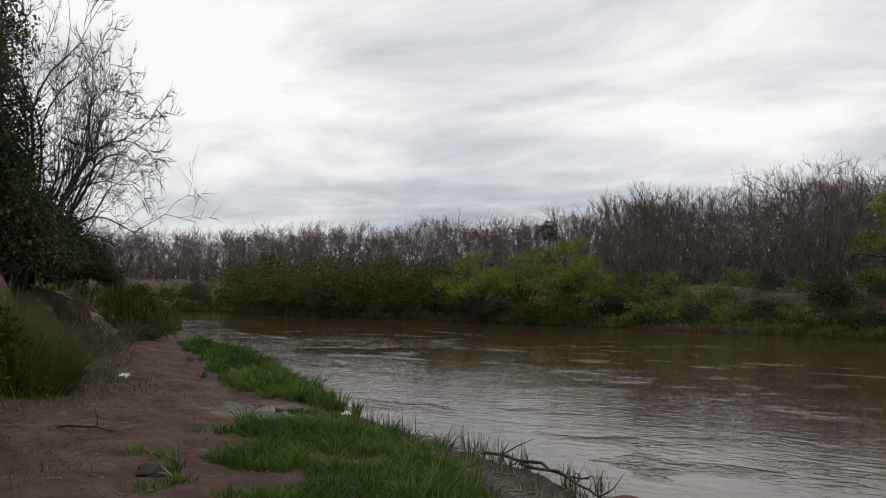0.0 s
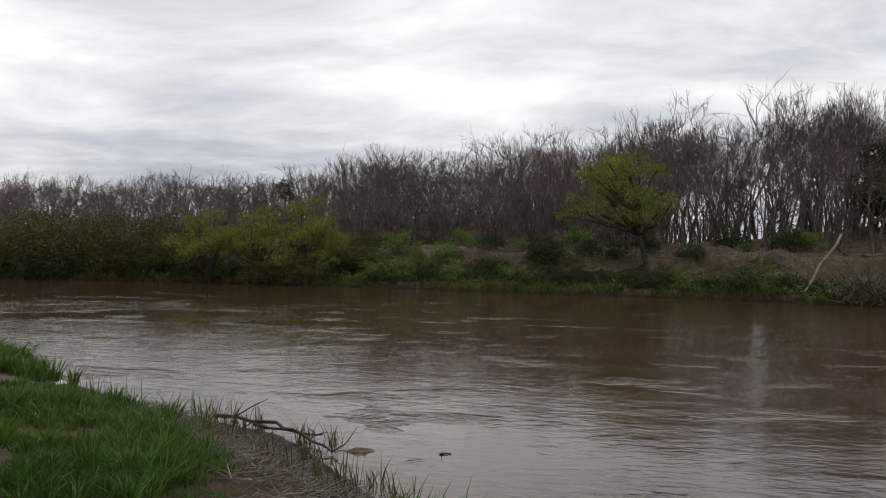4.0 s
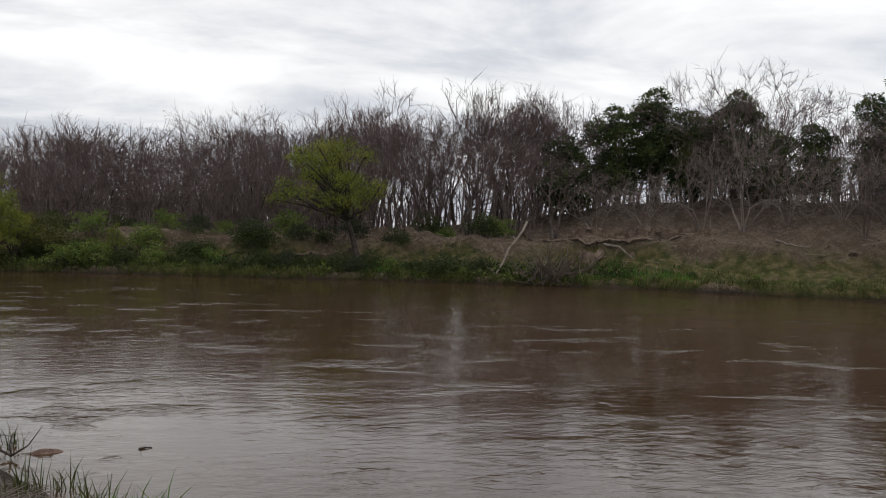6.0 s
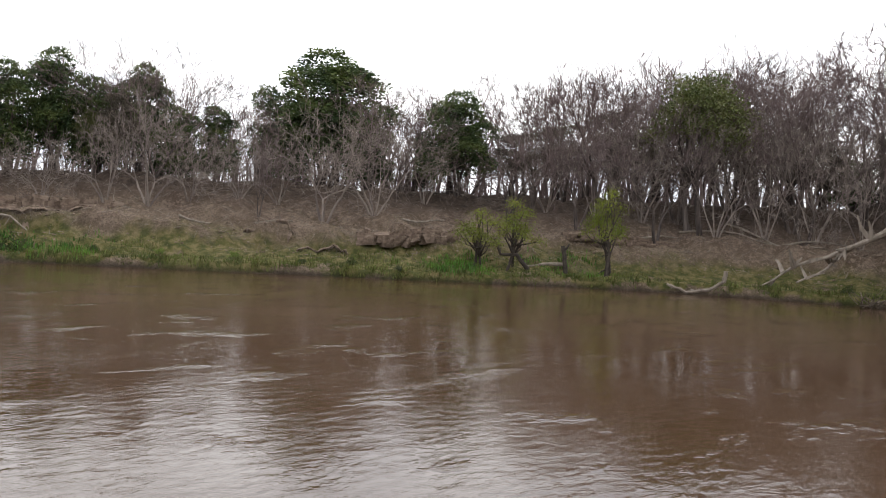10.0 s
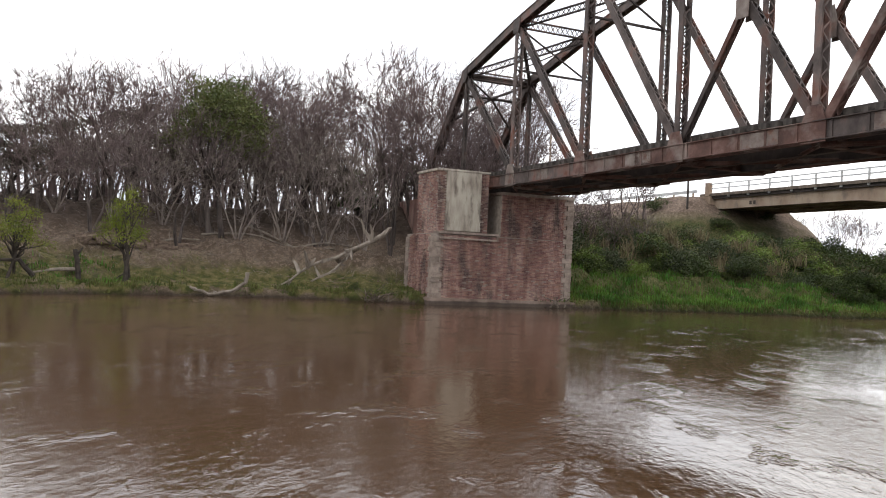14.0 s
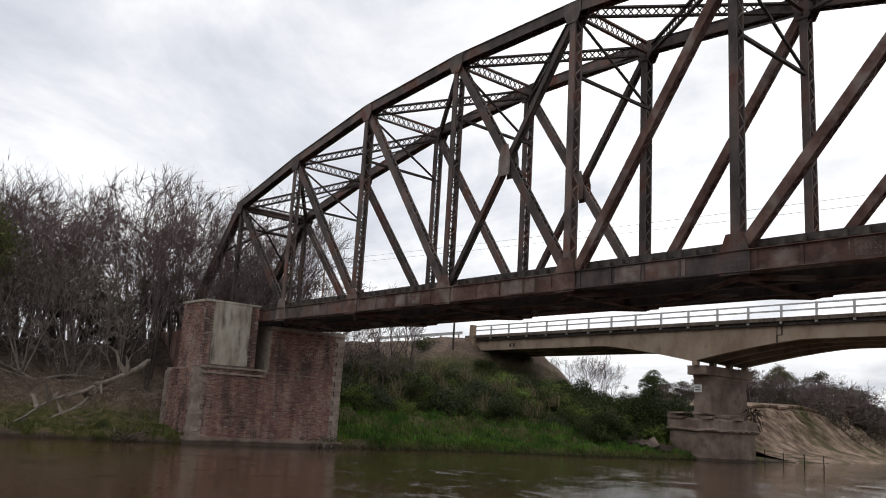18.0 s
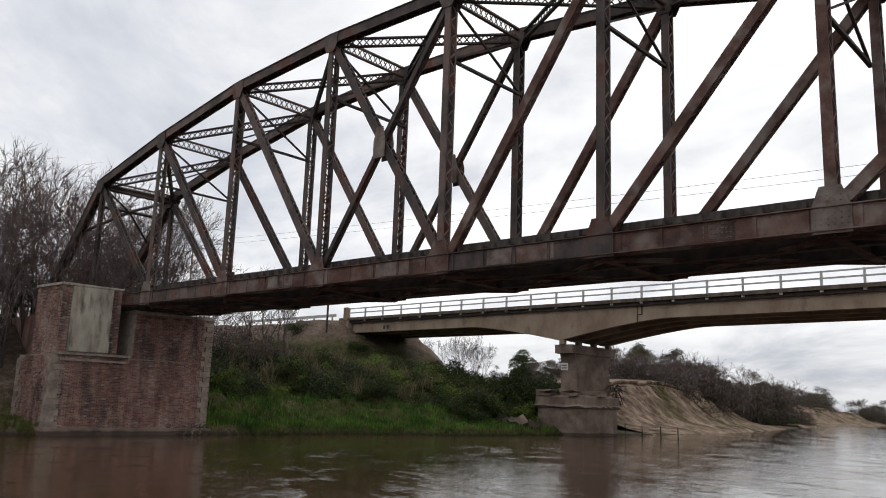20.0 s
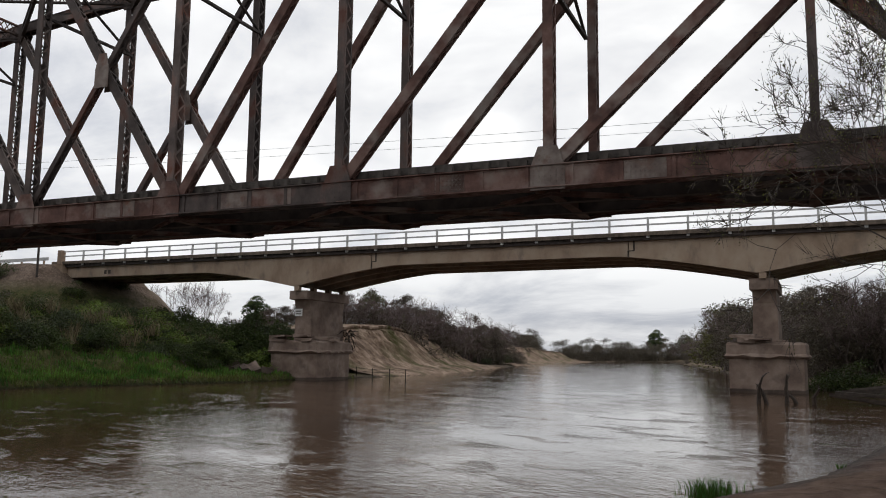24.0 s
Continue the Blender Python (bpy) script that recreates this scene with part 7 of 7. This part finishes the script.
    for k in range(70):
        az = rnd.uniform(46.0, 49.6) if k % 6 else rnd.uniform(49.6, 53)
        f = rnd.random()
        r0 = float(np.interp(az, [45.6, 46.6, 49.2, 52.3, 54.5, 58], [28, 26.2, 26.6, 26, 22, 17]))
        top = float(np.interp(az, [45.6, 47, 49, 52, 58], [0.6, 1.3, 2.2, 2.4, 2.8]))
        x, y = at(az, r0 + 0.5 + 2.2 * f)
        z = 0.5 + (top - 0.5) * f * 0.9
        for _ in range(34):
            w.blade(Vector((x + rnd.gauss(0, 0.22), y + rnd.gauss(0, 0.22), z - 0.15)), vec3(rnd, 0.3) - Vector((0, 0, 0.1)), rnd.uniform(0.25, 0.6), 0.03, rnd)
    tagged(new("bank_weeds", w.mesh("bank_weeds", OLIVE_GRASS)), "dull green weeds along the foot of the near bank", "grass", kind="stuff")


build_near_things()


def build_bridge_things():
    rnd = random.Random(91)
    # a small white board with two lines of unreadable writing on the road pier
    sg = thing("sign_board", "small white board with faded writing fixed to the road pier", "sign", ROAD)
    g = Geo()
    g.box(-39.45, 56.70, 5.2, -38.75, 56.74, 5.8)
    board = part("board", g, PAPER, sg)
    for z in (5.34, 5.56):
        g = Geo()
        g.box(-39.35, 56.685, z, -38.85, 56.70, z + 0.08)
        part("writing_bar", g, STUMP, board)
    # two small dark marks on the end of the first girder
    for s in (60.0, 59.5):
        g = Geo()
        g.box(-s - 0.15, 55.66, 9.25, -s + 0.15, 55.676, 9.6)
        thing("painted_mark", "small dark painted mark on the concrete girder", "marking", ROAD, geo=g, mat=STUMP, group="painted marks")
    # flood debris caught on the road pier
    db = thing("flood_debris", "dark tangle of flood debris hung on the pier's ledge", "debris", ROAD @ Matrix.Translation((-37.3, 61.6, 3.1)))
    for i in range(46):
        g = Geo()
        p = Vector((rnd.gauss(0.2, 0.3), rnd.gauss(0.0, 0.5), rnd.uniform(-0.6, 1.2)))
        d = vec3(rnd, rnd.uniform(0.4, 1.0))
        d.z = -abs(d.z)
        g.tube([p, p + d * 0.5 + vec3(rnd, 0.1), p + d], [0.05, 0.04, 0.015], 5, cap=True)
        part("stick", g, STUMP, db)
    # rubble on the shore
    for i in range(22):
        x, y = at(rnd.uniform(-114.6, -112.2), rnd.uniform(66, 70))
        g = Geo()
        s = rnd.uniform(0.25, 0.6)
        g.box(-s, -s * 0.7, -s * 0.35, s, s * 0.7, s * 0.35, s * 0.14, rnd)
        thing("rubble_block", "broken lump of grey concrete on the shore", "rubble", pose(x, y, max(0, gz(x, y)) + s * 0.25 + rnd.uniform(0, 0.3), rnd.uniform(-30, 30), rnd.uniform(-30, 30), rnd.uniform(0, 180)), geo=g, mat=PIER_CONCRETE, group="rubble on the shore")
    # a wire fence going down into the water
    fn = thing("wire_fence", "old wire fence of thin posts running into the river", "fence", Matrix())
    posts = []
    for az, r in ((-120.6, 76), (-121.7, 75), (-122.9, 74), (-124.0, 73)):
        x, y = at(az, r)
        h = max(0.0, gz(x, y))
        g = Geo()
        g.tube([Vector((x, y, h - 0.3)), Vector((x + 0.04, y, h + 0.85))], [0.05, 0.04], 6, cap=True)
        part("fence_post", g, STUMP, fn)
        posts.append(Vector((x, y, h)))
    for z in (0.25, 0.5, 0.75):
        for a, b in zip(posts[:-1], posts[1:]):
            g = Geo()
            g.tube([a + Vector((0, 0, z)), b + Vector((0, 0, z))], [0.015, 0.015], 4)
            part("wire", g, DARK_STEEL, fn)
    # marker pole and crash barrier by the abutment
    x, y = at(-100.0, 84)
    h = gz(x, y)
    g = Geo()
    g.box(-0.09, -0.09, 0, 0.09, 0.09, 12.0 - h)
    thing("marker_post", "dark marker post beside the road at the bridge end", "post", Matrix.Translation((x, y, h)), geo=g, mat=DARK_STEEL)
    rl = thing("crash_barrier", "low pale crash barrier along the road embankment", "barrier", ROAD)
    g = Geo()
    g.box(-84, 55.3, 10.75, -67.2, 55.4, 11.05)
    part("barrier_rail", g, RAILING, rl)
    for i in range(6):
        g = Geo()
        g.box(-83.5 + i * 3.1, 55.4, 9.6, -83.35 + i * 3.1, 55.52, 11.0)
        part("barrier_post", g, CONCRETE, rl)
    # overhead wires beyond the road
    for dz in (0.0, -1.0):
        g = Geo()
        g.tube([ROAD @ Vector((-s, 85.0, 25.9 + dz + 0.0385 * s + ((s - 40) / 80) ** 2 * 0.6)) for s in range(-70, 151, 10)], [0.022] * 23, 4)
        thing("overhead_wire", "thin overhead power wire beyond the road bridge", "wire", Matrix(), geo=g, mat=DARK_STEEL, group="overhead wires")
    for s in (-70, 150):
        g = Geo()
        q = ROAD @ Vector((-s, 85.0, 0))
        top = 26.2 + 0.0385 * s + ((s - 40) / 80) ** 2 * 0.6
        g.tube([Vector((0, 0, 0)), Vector((0, 0, top - gz(q.x, q.y)))], [0.3, 0.16], 10, cap=True)
        thing("power_pole", "tall concrete power pole carrying overhead wires", "pole", Matrix.Translation((q.x, q.y, gz(q.x, q.y))), geo=g, mat=CONCRETE, group="power poles")


build_bridge_things()


def build_ledges():
    """Broken scarps on the far bank: short undercut steps of earth with a ragged lip."""
    rnd = random.Random(101)
    blocks = []
    for _ in range(8):
        b = Geo()
        b.box(-0.32, -0.32, -0.5, 0.32, 0.32, 0.3, 0.09, rnd)
        blocks.append(b.mesh("earth_block", EARTH))
    for az0, az1, off, tall in ((-20.2, -29.2, 6.7, 0.5), (-45.5, -52.0, 5.4, 0.4), (-59.5, -66.5, 6.2, 0.3)):
        n = max(10, int((az0 - az1) * 3.6))
        azs = np.linspace(az0, az1, n)
        rr = np.array([shore_r(a) for a in azs]) + off + fbm(azs * 0.22, azs * 0 + off, 111) * 2.0
        X, Y = -np.sin(np.radians(azs)) * rr, np.cos(np.radians(azs)) * rr
        zg = ground_height(X, Y)
        zs = np.convolve(np.pad(zg, 4, mode="edge"), np.ones(9) / 9, "valid")
        x0, y0, z0 = float(X[n // 2]), float(Y[n // 2]), float(zs[n // 2])
        ledge = thing("eroded_ledge", "ledge of broken layered brown earth on the bank", "bank ledge", Matrix.Translation((x0, y0, z0)), "eroded ledges")
        for i in range(n - 1):
            run = math.atan2(Y[i + 1] - Y[i], X[i + 1] - X[i])
            for layer in range(3):
                if rnd.random() < 0.22 + 0.1 * layer:
                    continue
                ob = part("earth_block", blocks[rnd.randrange(len(blocks))], EARTH, ledge)
                ob.matrix_basis = (Matrix.Translation((float(X[i]) - x0 + rnd.gauss(0, 0.15), float(Y[i]) - y0 + 0.12 * layer + rnd.gauss(0, 0.12), float(zs[i]) - z0 - 0.05 + tall * 0.40 * layer))
                                   @ Matrix.Rotation(run + rnd.gauss(0, 0.25), 4, "Z") @ Matrix.Rotation(rnd.gauss(0, 0.12), 4, "X") @ Matrix.Rotation(rnd.gauss(0, 0.1), 4, "Y")
                                   @ Matrix.Diagonal((rnd.uniform(0.5, 1.5), rnd.uniform(0.7, 1.3), tall * rnd.uniform(1.0, 2.0), 1)))
    # clods of earth on the slope and on the muddy path
    for name, label, spots, lo, hi in (
            ("earth_clods", "clods and crumbs of earth on the eroded slope", [at(a, shore_r(a) + rnd.uniform(3, 9.5)) for a in (rnd.uniform(-80, 0) for _ in range(2200))], 0.03, 0.11),
            ("mud_clods", "trodden lumps of mud on the path", [(-4.2 - 13 * t + rnd.gauss(0, 1.2), 4.2 + 14 * t + rnd.gauss(0, 1.2)) for t in (rnd.random() ** 1.4 for _ in range(2000))], 0.008, 0.03)):
        g = Geo()
        for x, y, z in on_ground(spots):
            if z < 0.15:
                continue
            s = rnd.uniform(lo, hi)
            k = len(g.v)
            g.v += [(x + s * rnd.uniform(0.6, 1.2), y, z), (x, y + s * rnd.uniform(0.6, 1.2), z), (x - s * rnd.uniform(0.6, 1.2), y, z), (x, y - s * rnd.uniform(0.6, 1.2), z), (x + rnd.uniform(-0.3, 0.3) * s, y, z + s * rnd.uniform(0.35, 0.8)), (x, y, z - s * 0.5)]
            g.f += [(k, k + 1, k + 4), (k + 1, k + 2, k + 4), (k + 2, k + 3, k + 4), (k + 3, k, k + 4), (k + 1, k, k + 5), (k + 2, k + 1, k + 5), (k + 3, k + 2, k + 5), (k, k + 3, k + 5)]
        tagged(new(name, g.mesh(name, MUD if name == "mud_clods" else EARTH)), label, "earth", kind="stuff")


build_ledges()


def build_scarps():
    """Low undercut steps in the bank: a turf lip, a hollow face below it and roots that hang free."""
    rnd = random.Random(131)
    runs = (((0.4, -1.6), (-2.2, -1.5), (-4.4, -1.4), (-6.3, -1.6)),
            ((-8.6, 0.5), (-11, 0.8), (-14, 0.75), (-16.4, 0.4), (-17.2, -0.15), (-20.3, -0.4), (-22.7, -0.4), (-24.2, 0), (-28, 0.2)),
            ((-36.8, -0.5), (-39, -0.25), (-40.7, -0.25)), ((-40.4, -1.6), (-42.8, -1.5), (-44.8, -1.65)))
    for run in runs:
        a0, a1 = run[0][0], run[-1][0]
        n = int((a0 - a1) * 9) + 4
        azs = np.linspace(a0, a1, n)
        els = np.interp(-azs, [-p[0] for p in run], [p[1] for p in run]) + fbm(azs * 1.3, azs * 0, 133) * 0.2
        X, Y, Z = [], [], []
        for a, e in zip(azs, els):
            rr = shore_r(a) + np.arange(1.0, 16.0, 0.2)
            x, y = -np.sin(radians(a)) * rr, np.cos(radians(a)) * rr
            z = ground_height(x, y)
            k = int(np.argmin(np.abs(z - (EYE + rr * math.tan(radians(e))))))
            X.append(float(x[k])), Y.append(float(y[k])), Z.append(float(z[k]))
        smooth = lambda q: np.convolve(np.pad(np.array(q), 8, mode="edge"), np.ones(17) / 17, "valid") + fbm(azs * 2.1, azs * 0 + 3, 137) * 0.3
        X, Y = smooth(X), smooth(Y)
        Z = np.convolve(np.pad(ground_height(X, Y), 4, mode="edge"), np.ones(9) / 9, "valid") - 0.21
        m = n // 2
        base = Vector((float(X[m]), float(Y[m]), float(Z[m])))
        sc = thing("eroded_scarp", "undercut earth scarp with a ragged turf lip and bare roots", "bank ledge", Matrix.Translation(base), "eroded scarps")
        taper = np.clip(np.minimum(np.arange(n), n - 1 - np.arange(n)) / 5.0, 0.15, 1)
        tall = (0.34 + fbm(azs * 2.3, azs * 0 + 7, 139) * 0.4) * taper
        prof = ((-1.4, 0.2), (-0.5, 0.95), (0.02, 1.06), (0.13, 0.98), (0.15, 0.84), (0.05, 0.70), (-0.08, 0.45), (-0.06, 0.15), (0.08, -0.25), (0.3, -0.9), (0.6, -2.4))
        g = Geo()
        for d, h in prof:
            jig = fbm(azs * 13.0, azs * 0 + h * 5, 141) * 0.14 + fbm(azs * 3.0, azs * 0 + 2, 142) * 0.16
            k = np.hypot(X, Y)
            px, py = X - X / k * (d + jig), Y - Y / k * (d + jig)
            pz = Z + tall * h + fbm(azs * 8.0, azs * 0 + d * 4, 143) * 0.07
            g.v += list(zip((px - base.x).tolist(), (py - base.y).tolist(), (pz - base.z).tolist()))
        i = np.arange(n * len(prof)).reshape(len(prof), n)
        g.f = np.stack([i[:-1, :-1], i[1:, :-1], i[1:, 1:], i[:-1, 1:]], -1).reshape(-1, 4).tolist()
        part("earth_face", g, EARTH, sc)
        g = Geo()
        for _ in range(int(n * 1.6)):
            q = rnd.randrange(n)
            k = math.hypot(X[q], Y[q])
            p = Vector((float(X[q] - X[q] / k * 0.12), float(Y[q] - Y[q] / k * 0.12), float(Z[q] + tall[q] * 0.95))) - base
            d = Vector((rnd.uniform(-0.5, 0.5), -0.12, -rnd.uniform(0.15, 0.6)))
            g.cone([p, p + d * 0.5 + vec3(rnd, 0.05), p + d], rnd.uniform(0.008, 0.024))
        tagged(part("roots", g, DARK_DRIFT, sc, "bare hanging roots"), "bare hanging roots", kind="stuff")


build_scarps()
